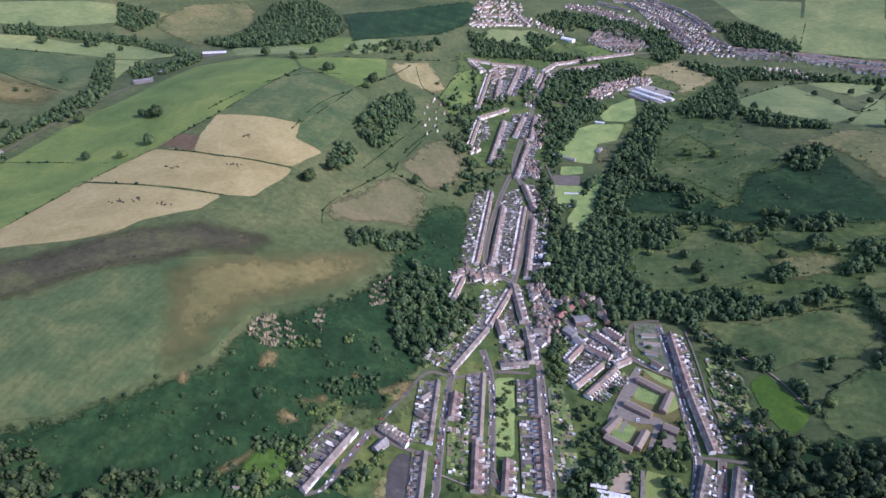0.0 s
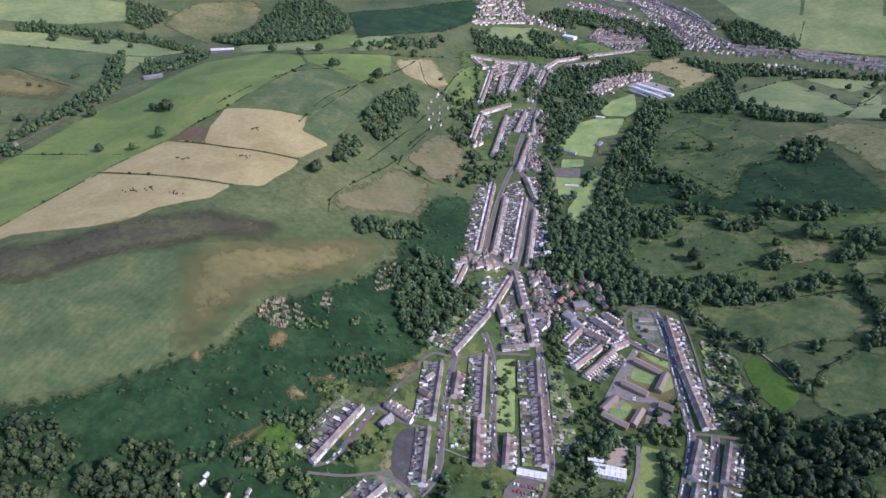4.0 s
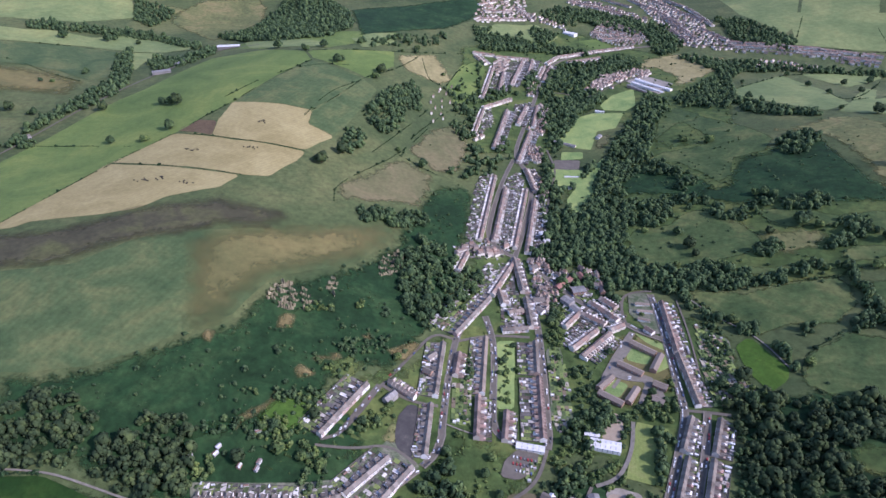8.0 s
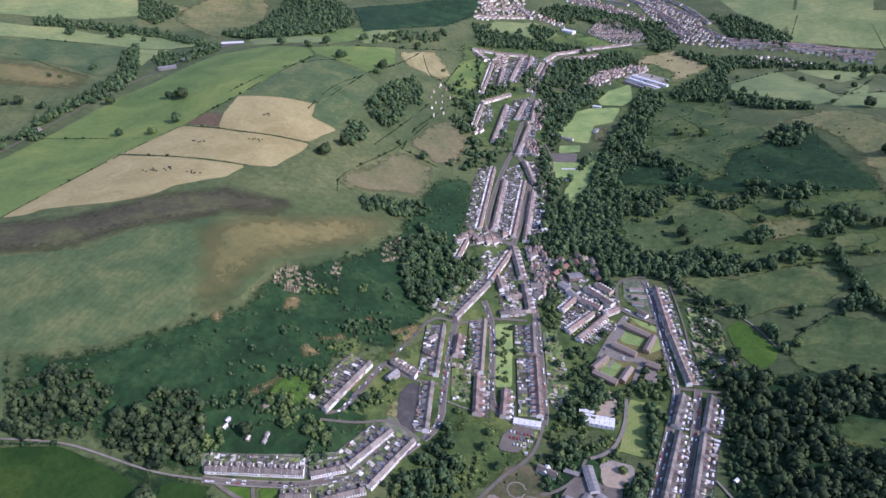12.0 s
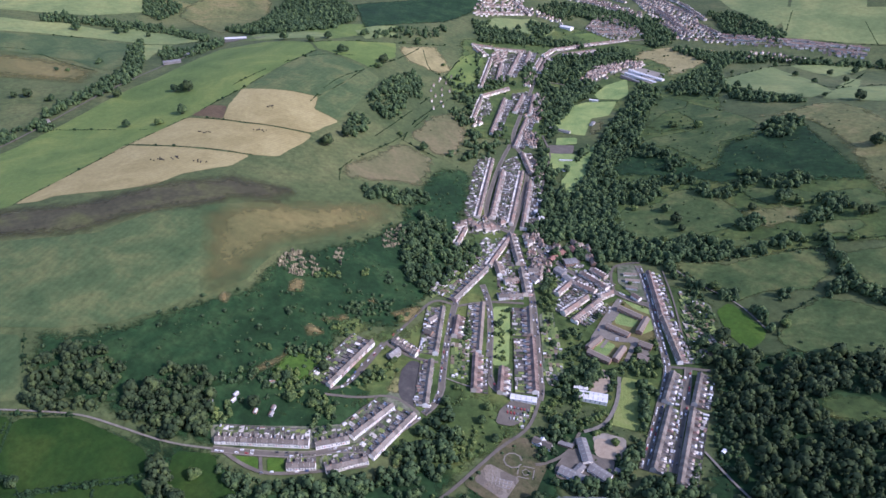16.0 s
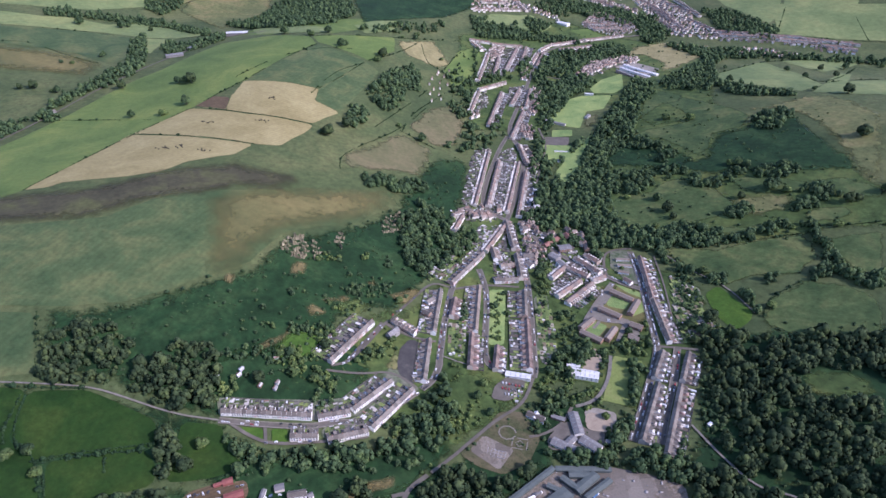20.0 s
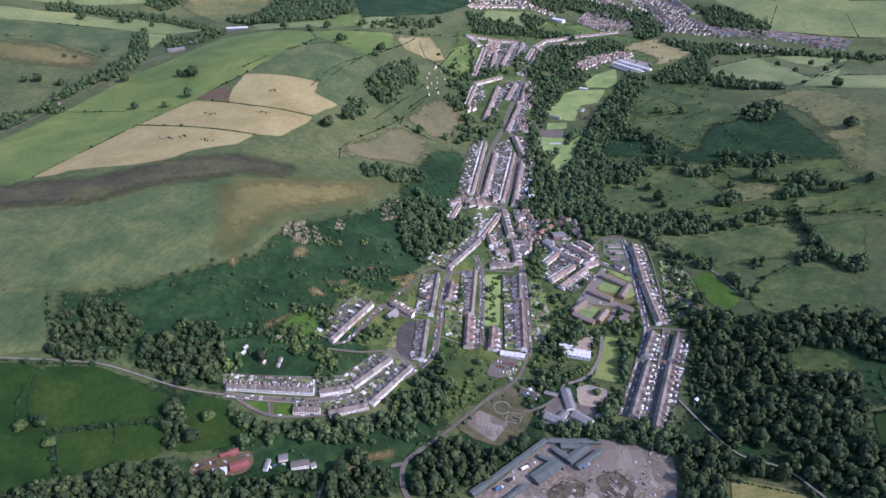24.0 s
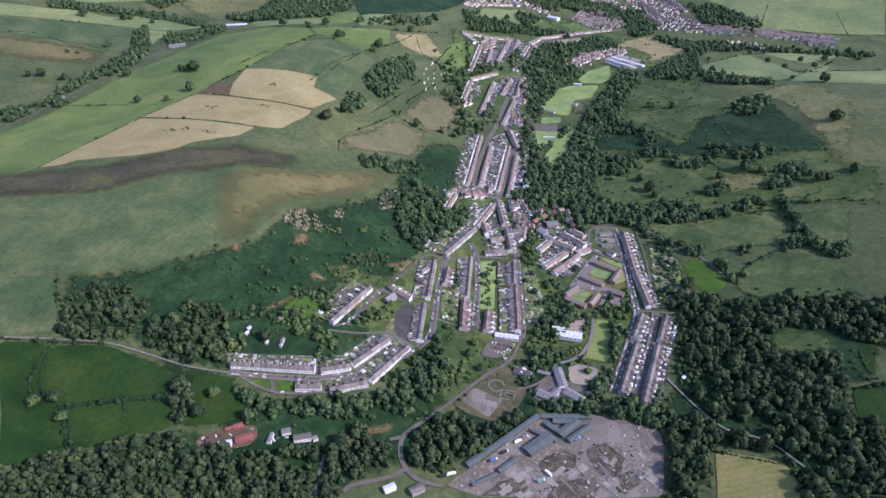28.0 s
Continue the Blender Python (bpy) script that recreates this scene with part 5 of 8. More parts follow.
def scatter(poly, spacing, keep=1.0, patch=0.0):
    """Uneven spots inside an outline; patch: how strongly they gather in clumps."""
    xs, ys = [q[0] for q in poly], [q[1] for q in poly]
    gx, gy = np.meshgrid(np.arange(min(xs), max(xs), spacing), np.arange(min(ys), max(ys), spacing * 0.87))
    gx = gx + (np.arange(gx.shape[0]) % 2)[:, None] * spacing / 2
    gx, gy = gx.ravel() + rng.normal(0, spacing * 0.22, gx.size), gy.ravel() + rng.normal(0, spacing * 0.22, gy.size)
    ok = inside(poly, gx, gy) & (rng.uniform(size=gx.size) < keep)
    if patch:
        ok &= np.array([noise.noise(Vector((a * 0.03, b * 0.03, 2.0))) + 0.25 > patch * 0.5 * rng.uniform() for a, b in zip(gx, gy)])
    return gx[ok], gy[ok]


def off_houses(x, y, gap=9.0):
    """The spots that stand off the terraces."""
    ok = np.ones(len(x), bool)
    for (ax, ay), (bx, by) in ROWS_.values():
        d = (bx - ax) ** 2 + (by - ay) ** 2 + 1e-6
        t = np.clip(((x - ax) * (bx - ax) + (y - ay) * (by - ay)) / d, 0, 1)
        ok &= np.hypot(x - ax - t * (bx - ax), y - ay - t * (by - ay)) > gap
    return x[ok], y[ok]


def off_streets(x, y, gap=6.0):
    """The spots that leave the streets free."""
    ok = np.ones(len(x), bool)
    for w, line in ROADS.values():
        for (ax, ay), (bx, by) in zip(line, line[1:]):
            d = (bx - ax) ** 2 + (by - ay) ** 2 + 1e-6
            t = np.clip(((x - ax) * (bx - ax) + (y - ay) * (by - ay)) / d, 0, 1)
            ok &= np.hypot(x - ax - t * (bx - ax), y - ay - t * (by - ay)) > w / 2 + gap
    return x[ok], y[ok]


WOODS = {
    'wood_brow': [(-60, 385), (-54, 424), (-38, 459), (4, 490), (15, 458), (7, 422), (-11, 391), (-46, 374), (-87, 368)],
    'wood_brow_b': [(-208, 320), (-178, 334), (-125, 340), (-86, 356), (-39, 374), (-18, 376), (-44, 344), (-96, 321), (-172, 301)],
    'wood_sw': [(-483, 210), (-420, 234), (-375, 249), (-318, 271), (-283, 252), (-196, 253), (-145, 265), (-116, 252), (-88, 233), (-107, 208), (-106, 169), (-455, 152)],
    'wood_w': [(-518, 453), (-487, 482), (-442, 482), (-401, 452), (-402, 408), (-426, 393), (-489, 391)],
    'wood_lane': [(-395, 409), (-368, 442), (-301, 443), (-278, 379), (-326, 369), (-380, 385)],
    'wood_strip': [(-336, 351), (-311, 346), (-297, 291), (-319, 277)],
    'wood_bank': [(-248, 327), (-195, 323), (-126, 336), (-63, 358), (-41, 409), (-12, 438), (20, 422), (11, 362), (-25, 314), (-95, 309), (-151, 307), (-211, 295)],
    'wood_mid': [(-27, 285), (11, 330), (53, 303), (109, 325), (52, 267), (-6, 234), (-28, 248)],
    'wood_yard': [(123, 351), (167, 348), (222, 345), (238, 361), (291, 315), (280, 297), (235, 321), (136, 335)],
    'wood_low': [(-143, 257), (-94, 293), (-57, 269), (-52, 239), (-87, 226), (-124, 235)],
    'wood_edge': [(286, 294), (302, 295), (306, 263), (284, 167), (249, 168)],
    'wood_scarp': [(-78, 873), (-45, 928), (-14, 905), (25, 864), (59, 830), (47, 785), (3, 728), (-34, 693), (-64, 713), (-86, 795)],
    'wood_clump': [(-164, 967), (-136, 975), (-39, 1007), (-38, 967), (-88, 939), (-155, 933)],
    'wood_town_c': [(376, 1881), (583, 2038), (602, 1948), (473, 1859), (373, 1798)],
    'wood_pitch': [(220, 1578), (283, 1635), (383, 1745), (383, 1640), (283, 1502), (243, 1418)],
    'wood_far_a': [(949, 2397), (1043, 2329), (1122, 2096), (1080, 2034), (939, 2128)],
    'wood_far_d': [(401, 2466), (697, 2477), (690, 2249), (501, 2379)],
    'wood_n_a': [(214, 1358), (262, 1459), (329, 1547), (276, 1419), (232, 1252), (235, 1163), (200, 1079), (196, 1162)],
    'wood_n_b': [(-13, 1190), (30, 1244), (77, 1338), (122, 1369), (139, 1304), (98, 1220), (42, 1175)],
    'wood_n_c': [(362, 1607), (442, 1687), (385, 1755), (289, 1524), (329, 1547)],
    'wood_n_d': [(223, 1848), (329, 1870), (288, 1674), (214, 1700)],
    'wood_n_e': [(-14, 1631), (36, 1710), (79, 1585), (63, 1458), (18, 1489)],
    'wood_n_f': [(188, 1162), (229, 1235), (239, 1154), (195, 996), (183, 1050)],
    'wood_n_g': [(82, 2173), (200, 2130), (319, 2119), (437, 2098), (450, 2052), (291, 2038), (95, 1971)],
    'wood_n_h': [(695, 2319), (758, 2273), (758, 2113), (685, 2057), (655, 2115)],
    'wood_n_i': [(725, 2064), (854, 1980), (1026, 1893), (1368, 1814), (1355, 1790), (1006, 1843), (849, 1854), (770, 1725), (794, 1877), (733, 2020)],
    'wood_n_m': [(2, 1422), (56, 1473), (74, 1337), (51, 1276), (31, 1351)],
    'wood_school': [(130, 448), (161, 437), (166, 419), (146, 416), (130, 418)],
    'wood_school_e': [(226, 413), (252, 412), (240, 358), (209, 352), (209, 375)],
    'wood_allot': [(142, 519), (199, 555), (224, 545), (179, 480), (141, 471)],
    'wood_field_e': [(263, 512), (277, 507), (253, 430), (240, 418)],
    'wood_valley': [(45, 1324), (136, 1396), (145, 1309), (69, 1173), (29, 1172)],
    'wood_top': [(165, 817), (230, 861), (265, 837), (301, 801), (283, 820), (229, 817), (185, 807)],
    'wood_town_s': [(139, 935), (210, 949), (302, 964), (328, 908), (339, 874), (379, 853), (425, 830), (418, 795), (361, 789), (322, 808), (278, 807), (266, 770), (255, 792), (264, 874), (243, 883), (209, 879), (183, 860), (162, 883)],
    'wood_m_a': [(293, 1885), (366, 1971), (461, 2026), (556, 2063), (602, 2036), (514, 1933), (436, 1874), (378, 1749), (383, 1691), (328, 1721), (263, 1717), (281, 1807)],
    'wood_m_b': [(69, 1633), (176, 1728), (195, 1684), (139, 1637), (86, 1582)],
    'wood_m_c': [(80, 1863), (99, 1861), (91, 1664), (72, 1641), (83, 1768)],
    'wood_m_d': [(247, 1684), (411, 1682), (385, 1605), (318, 1578), (281, 1600), (244, 1595)],
    'wood_m_e': [(547, 1691), (588, 1631), (559, 1534), (483, 1448), (413, 1359), (401, 1406), (452, 1509), (489, 1601)],
    'wood_q_a': [(451, 2551), (574, 2532), (707, 2389), (687, 2269), (603, 2416), (551, 2406), (418, 2325), (345, 2369), (313, 2439)],
    'wood_q_b': [(731, 2407), (772, 2414), (783, 2212), (775, 2141), (668, 2158)],
    'wood_q_c': [(274, 2250), (377, 2239), (315, 2119), (282, 2144)],
    'wood_town_e': [(266, 1218), (321, 1281), (371, 1289), (412, 1216), (348, 1159), (301, 1090), (323, 998), (327, 953), (284, 927), (234, 914), (193, 931), (177, 979), (187, 1035), (227, 1055), (254, 1126)],
}
HILL_WOODS = {
    'wood_lane_c': [(-361, 443), (-352, 462), (-317, 471), (-289, 470), (-279, 447), (-281, 419), (-294, 392), (-341, 386)],
    'wood_vale': [(231, 1041), (303, 1121), (365, 1097), (433, 1086), (430, 1019), (378, 990), (336, 1000), (313, 944), (317, 891), (338, 856), (299, 803), (273, 840), (239, 886), (217, 935)],
    'wood_dene': [(425, 1440), (506, 1567), (553, 1623), (544, 1540), (485, 1416), (450, 1302), (472, 1243), (485, 1204), (433, 1187), (393, 1232), (349, 1191), (360, 1119), (306, 1132), (308, 1184), (346, 1273), (377, 1353)],
    'wood_belt': [(321, 887), (353, 845), (406, 852), (435, 865), (466, 852), (478, 820), (541, 812), (546, 789), (454, 782), (381, 795), (325, 818)],
    'wood_copse_e': [(598, 1628), (658, 1707), (731, 1768), (821, 1851), (726, 1555), (687, 1509), (600, 1569)],
    'wood_row_e': [(722, 1556), (765, 1564), (784, 1471), (855, 1406), (843, 1362), (760, 1410), (712, 1466)],
    'wood_crown': [(682, 1215), (714, 1265), (740, 1289), (778, 1270), (773, 1219), (711, 1166), (681, 1174)],
    'wood_foot_a': [(499, 992), (538, 1011), (585, 1031), (612, 1050), (614, 1019), (570, 985), (523, 965)],
    'wood_foot_b': [(609, 992), (630, 1018), (695, 1004), (692, 977), (630, 970)],
    'wood_clump_a': [(662, 913), (679, 939), (703, 929), (719, 897), (714, 872), (681, 872), (661, 851), (624, 851), (629, 872), (666, 888)],
    'wood_clump_b': [(513, 873), (539, 893), (571, 898), (566, 872), (527, 857)],
    'wood_diag': [(625, 815), (648, 819), (642, 759), (634, 724), (645, 692), (656, 653), (642, 645), (619, 671), (580, 659), (582, 680), (617, 703), (628, 755)],
    'wood_hedge_a': [(560, 825), (597, 834), (603, 813), (568, 797), (554, 809)],
    'wood_hedge_b': [(371, 786), (385, 773), (399, 740), (430, 709), (418, 695), (391, 728), (369, 755)],
    'wood_hedge_c': [(428, 703), (460, 707), (468, 693), (445, 673), (424, 679)],
    'wood_hedge_d': [(508, 674), (527, 695), (541, 691), (529, 669), (512, 661)],
    'wood_path': [(454, 653), (469, 657), (481, 613), (485, 588), (474, 582), (461, 616)],
    'wood_hedge_e': [(633, 648), (666, 664), (681, 651), (668, 625), (640, 628)],
    'wood_slope': [(440, 1113), (489, 1081), (519, 1027), (499, 992), (480, 1027), (445, 1051)],
    'wood_nook': [(455, 1198), (503, 1195), (508, 1148), (486, 1100), (441, 1117)],
    'wood_ridge': [(-1032, 2167), (-1086, 2341), (-1003, 2345), (-942, 2298), (-947, 2190), (-965, 2117)],
    'wood_moorside': [(-740, 2060), (-641, 2107), (-624, 2245), (-600, 2438), (-456, 2466), (-352, 2312), (-290, 2004), (-349, 1858), (-475, 1856), (-609, 1933)],
    'wood_fold': [(-1279, 1977), (-1143, 2010), (-1033, 2052), (-898, 2046), (-745, 1943), (-738, 1883), (-889, 1978), (-1048, 1973), (-1246, 1914)],
    'wood_houses': [(-257, 1813), (-228, 1884), (-138, 1966), (-2, 2056), (-2, 1959), (-132, 1857), (-220, 1801)],
    'wood_brook_a': [(-907, 1241), (-883, 1304), (-856, 1401), (-837, 1524), (-928, 1783), (-920, 1875), (-810, 1598), (-769, 1455), (-794, 1360), (-841, 1302), (-864, 1233), (-885, 1210)],
    'wood_brook_b': [(-813, 1716), (-814, 1803), (-751, 1729), (-728, 1815), (-690, 1899), (-649, 1796), (-695, 1671), (-757, 1607)],
    'wood_brook_c': [(-956, 1118), (-925, 1149), (-902, 1157), (-887, 1104), (-917, 1048)],
    'wood_brook_d': [(-903, 1179), (-877, 1200), (-830, 1171), (-831, 1141), (-880, 1148)],
    'wood_copse_w': [(-197, 1349), (-176, 1427), (-152, 1495), (-126, 1561), (-94, 1598), (-72, 1565), (-67, 1457), (-96, 1418), (-113, 1328), (-137, 1276), (-154, 1296), (-180, 1321)],
    'wood_copse_x': [(-219, 1192), (-216, 1254), (-189, 1268), (-173, 1237), (-186, 1166), (-208, 1157)],
    'wood_east_a': [(374, 565), (422, 565), (472, 540), (529, 540), (591, 533), (648, 510), (716, 480), (656, 381), (613, 402), (572, 433), (562, 457), (501, 474), (470, 451), (442, 432), (414, 370), (362, 306), (363, 289), (343, 309), (329, 363), (349, 409), (350, 456)],
    'wood_east_c': [(442, 432), (472, 441), (502, 409), (545, 408), (530, 361), (510, 320), (524, 281), (569, 239), (520, 160), (396, 175), (403, 211), (405, 248), (368, 267), (347, 281), (363, 290), (406, 287), (416, 304), (367, 310), (417, 369)],
    'wood_east_d': [(282, 313), (309, 321), (333, 310), (354, 285), (334, 272), (323, 250), (319, 219), (272, 221), (280, 270)],
}
WOODS = WOODS | HILL_WOODS
GROVES = {
    'grove_hill_a': [(-230, 583), (-230, 600), (-216, 607), (-209, 594), (-220, 581)],
    'grove_hill_b': [(-187, 506), (-186, 527), (-168, 526), (-148, 536), (-150, 512), (-169, 505)],
    'grove_hill_c': [(-207, 516), (-204, 531), (-191, 527), (-190, 513)],
    'grove_hill_d': [(-248, 514), (-241, 524), (-230, 522), (-234, 513)],
    'grove_hill_e': [(-113, 614), (-111, 637), (-98, 644), (-93, 621)],
    'grove_hill_f': [(-100, 695), (-95, 722), (-83, 714), (-87, 691)],
    'grove_hill_g': [(-201, 669), (-194, 689), (-164, 693), (-164, 675)],
    'grove_hill_h': [(-135, 700), (-128, 722), (-118, 711), (-125, 692)],
    'grove_hill_i': [(-261, 543), (-258, 555), (-250, 548), (-254, 536)],
    'grove_h': [(-123, 474), (-108, 503), (-95, 518), (-75, 524), (-70, 495), (-105, 472)],
    'grove_a': [(173, 850), (227, 839), (239, 815), (197, 803), (170, 727), (149, 672), (150, 726)],
    'grove_b': [(158, 755), (193, 766), (174, 673), (153, 662)],
    'grove_c': [(195, 616), (204, 555), (252, 550), (296, 559), (282, 528), (230, 531), (196, 531), (180, 577)],
    'grove_d': [(139, 492), (196, 531), (199, 506), (173, 467), (183, 449), (209, 461), (212, 431), (178, 419), (140, 430), (126, 451)],
    'grove_e': [(233, 547), (263, 539), (238, 525), (219, 483), (206, 480)],
    'grove_g': [(12, 415), (43, 424), (52, 400), (28, 371), (2, 373)],
    'grove_i': [(-169, 434), (-134, 452), (-135, 404), (-161, 390)],
    'grove_j': [(-227, 457), (-182, 471), (-182, 444), (-216, 438)],
    'grove_k': [(381, 786), (425, 724), (460, 682), (439, 677), (410, 708), (386, 765)],
    'grove_l': [(71, 660), (87, 669), (78, 527), (67, 547)],
    'grove_m': [(345, 472), (363, 471), (346, 356), (324, 369)],
    'grove_n': [(383, 580), (416, 572), (425, 544), (372, 530)],
    'grove_q': [(19, 833), (53, 854), (66, 840), (37, 803)],
    'grove_r': [(329, 739), (341, 737), (326, 586), (310, 565), (317, 651)],
    'grove_s': [(22, 637), (34, 643), (32, 563), (21, 540)],
    'grove_t': [(-66, 411), (-47, 413), (-56, 361), (-70, 359)],
    'grove_u': [(286, 511), (293, 510), (269, 429), (252, 413)],
    'grove_w': [(-258, 354), (-218, 333), (-195, 322), (-226, 302), (-256, 328)],
    'grove_va': [(179, 607), (202, 620), (200, 558), (214, 546), (237, 541), (229, 524), (184, 512), (169, 535)],
    'grove_vb': [(248, 557), (303, 559), (289, 518), (247, 535)],
    'grove_vc': [(305, 600), (321, 592), (313, 554), (296, 555)],
    'grove_vd': [(156, 750), (183, 739), (174, 673), (149, 676)],
    'grove_ve': [(180, 644), (200, 649), (202, 609), (174, 610)],
    'grove_vm': [(-216, 526), (-202, 543), (-155, 540), (-173, 497), (-186, 510), (-209, 508)],
    'grove_vf': [(-248, 462), (-227, 479), (-184, 480), (-184, 458), (-238, 447)],
    'grove_vh': [(-187, 590), (-161, 586), (-123, 583), (-138, 566), (-157, 559)],
    'grove_vi': [(384, 719), (403, 723), (405, 647), (366, 550), (345, 551), (358, 611)],
    'grove_vk': [(-158, 615), (-121, 645), (-79, 652), (-85, 618), (-124, 596)],
    'grove_wa': [(-292, 462), (-256, 482), (-237, 470), (-268, 452)],
    'grove_wb': [(-284, 424), (-268, 433), (-257, 399), (-278, 394)],
    'grove_wl': [(-221, 485), (-175, 491), (-158, 466), (-198, 452)],
    'grove_wd': [(-176, 461), (-147, 463), (-135, 418), (-162, 413)],
    'grove_we': [(109, 429), (151, 436), (151, 406), (124, 368), (107, 376)],
    'grove_wf': [(204, 388), (229, 397), (223, 351), (195, 351)],
    'grove_y': [(284, 372), (310, 370), (299, 319), (280, 316)],
}
THIN = {"wood_brow": 0.42, "wood_brow_b": 0.4, "wood_lane_c": 0.5, "wood_lane": 0.7, "wood_w": 0.75, "wood_valley": 0.35, "wood_n_m": 0.4, "wood_m_a": 0.85, "wood_m_d": 0.7, "wood_m_e": 0.8, "wood_q_a": 0.6, "wood_q_b": 0.7, "wood_m_b": 0.5, "wood_n_e": 0.5, "wood_n_b": 0.3, "wood_scarp": 0.72, "wood_allot": 0.7, "wood_east_a": 0.8, "wood_east_c": 0.8, "wood_slope": 0.5, "wood_nook": 0.5, "wood_foot_a": 0.7, "wood_houses": 0.4, "wood_bank": 0.55, "wood_town_c": 0.8, "wood_low": 0.8}
for key, poly in WOODS.items():
    far = sum(q[1] for q in poly) / len(poly) > 1150
    spots = off_streets(*off_houses(*scatter(poly, 12.5 if far else 11.5 if key.startswith("wood_east") else 10.0, THIN.get(key, 0.95))), 2.0)
    for hole in ("opening_a", "opening_b", "lawn_strip", "small_green", "tennis", "small_pitch"):
        free = ~inside(AREAS[hole], *spots)
        spots = spots[0][free], spots[1][free]
    if len(spots[0]):
        size = (2.6 + 7.0 * rng.beta(1.4, 2.0, len(spots[0]))) * (1.3 if far else 1.4 if key.startswith("wood_east") else 1.22)
        # the south-west woods take the leaf tones darkened for cloud shade
        grove("woodland", spots, size, LEAF_DARK if key in ("wood_sw", "wood_east_c", "wood_east_a", "wood_east_d", "wood_edge", "wood_w", "wood_mid", "wood_low", "wood_lane", "wood_lane_c", "wood_strip") else LEAF, "dense dark green broadleaf woodland", "woodland", 1.35)

for key, poly in GROVES.items():
    spots = off_streets(*off_houses(*scatter(poly, 7.0, 0.68), 11.0), 2.0)
    if len(spots[0]):
        grove("tree_belt", spots, rng.uniform(1.8, 5.6, len(spots[0])), LEAF_LIGHT if key[-1] in "bdghjlnt" else LEAF, "belt of small trees and bushes", "trees", 1.25)

# ---- terraced houses ----
def house_kind(wall, roof, label, mirrored=False, wing=True, gable=False, w=5.4, deep=8.0, eaves=5.3, ridge=8.2):
    """A terraced house: front to -y, x from 0 to w, its yard behind."""
    root = thing("terraced_house", label, "house")
    flip = (lambda a: w - a) if mirrored else (lambda a: a)
    h = deep / 2
    s = Shape()
    s.solid([(0, -h, -3), (w, -h, -3), (w, h, -3), (0, h, -3)], [(0, -h, eaves), (w, -h, eaves), (w, h, eaves), (0, h, eaves)])
    for x in (0.0, w - 0.3):
        s.solid([(x, -h, eaves), (x + 0.3, -h, eaves), (x + 0.3, h, eaves), (x, h, eaves)], [(x, -0.05, ridge - 0.15), (x + 0.3, -0.05, ridge - 0.15), (x + 0.3, 0.05, ridge - 0.15), (x, 0.05, ridge - 0.15)])
    part("wall", s, wall, root)
    s = Shape()
    slope = (ridge - eaves) / h
    o = 0.35
    for side in (-1, 1):
        ring = [(0.01, side * (h + o), eaves - o * slope), (w - 0.01, side * (h + o), eaves - o * slope), (w - 0.01, 0, ridge), (0.01, 0, ridge)]
        if side > 0:
            ring = [ring[1], ring[0], ring[3], ring[2]]
        s.solid(ring, [(x, y, z + 0.16) for x, y, z in ring])
    s.box(0.01, w - 0.01, -0.14, 0.14, ridge + 0.05, ridge + 0.24)
    part("roof", s, roof, root)
    s = Shape()
    x = flip(w - 0.1)
    s.box(x - 0.55, x + 0.55, -0.45, 0.45, ridge - 0.9, ridge + 1.3)
    stack = part("chimney", s, BRICK, root, "brick chimney stack")
    s = Shape()
    s.box(x - 0.2, x + 0.2, -0.2, 0.2, ridge + 1.3, ridge + 1.8)
    part("chimney_pot", s, TILE, stack, "square clay chimney pot")
    if wing:
        a, b = sorted((flip(0.15), flip(w * 0.52)))
        s = Shape()
        s.solid([(a, h, -3), (b, h, -3), (b, h + 5, -3), (a, h + 5, -3)], [(a, h, 4.6), (b, h, 4.6), (b, h + 5, 4.6), (a, h + 5, 4.6)])
        ca, cb = sorted((flip(0.3), flip(w * 0.45)))
        s.box(ca, cb, h + 5, h + 7.6, -2, 2.5)
        part("rear_wing", s, wall, root, "two-storey rear wing with a flat outhouse")
        s = Shape()
        lo, hi = (4.5, 5.9) if not mirrored else (5.9, 4.5)
        low = [(a - 0.15, h, lo), (b + 0.15, h, hi), (b + 0.15, h + 5.2, hi), (a - 0.15, h + 5.2, lo)]
        s.solid(low, [(x, y, z + 0.14) for x, y, z in low])
        part("wing_roof", s, roof, root)
    if gable:
        s = Shape()
        a, b, top = 0.4, w - 0.4, ridge - 0.8
        m = (a + b) / 2
        s.solid([(a, -h - 1.0, -3), (b, -h - 1.0, -3), (b, -h + 0.2, -3), (a, -h + 0.2, -3)], [(a, -h - 1.0, eaves), (b, -h - 1.0, eaves), (b, -h + 0.2, eaves), (a, -h + 0.2, eaves)])
        s.solid([(a, -h - 1.0, eaves), (b, -h - 1.0, eaves), (b, 0, eaves), (a, 0, eaves)], [(m - 0.02, -h - 1.0, top), (m + 0.02, -h - 1.0, top), (m + 0.02, 0, top), (m - 0.02, 0, top)])
        part("gable_bay", s, wall, root, "projecting gabled bay")
        s = Shape()
        for q, e in ((a - 0.2, m), (m, b + 0.2)):
            zq, ze = (eaves - 0.15, top + 0.05) if q < m - 0.1 else (top + 0.05, eaves - 0.15)
            low = [(q, -h - 1.2, zq), (e, -h - 1.2, ze), (e, 0, ze), (q, 0, zq)]
            s.solid(low, [(x, y, z + 0.14) for x, y, z in low])
        part("bay_roof", s, roof, root)
    front = -h - (1.0 if gable else 0)
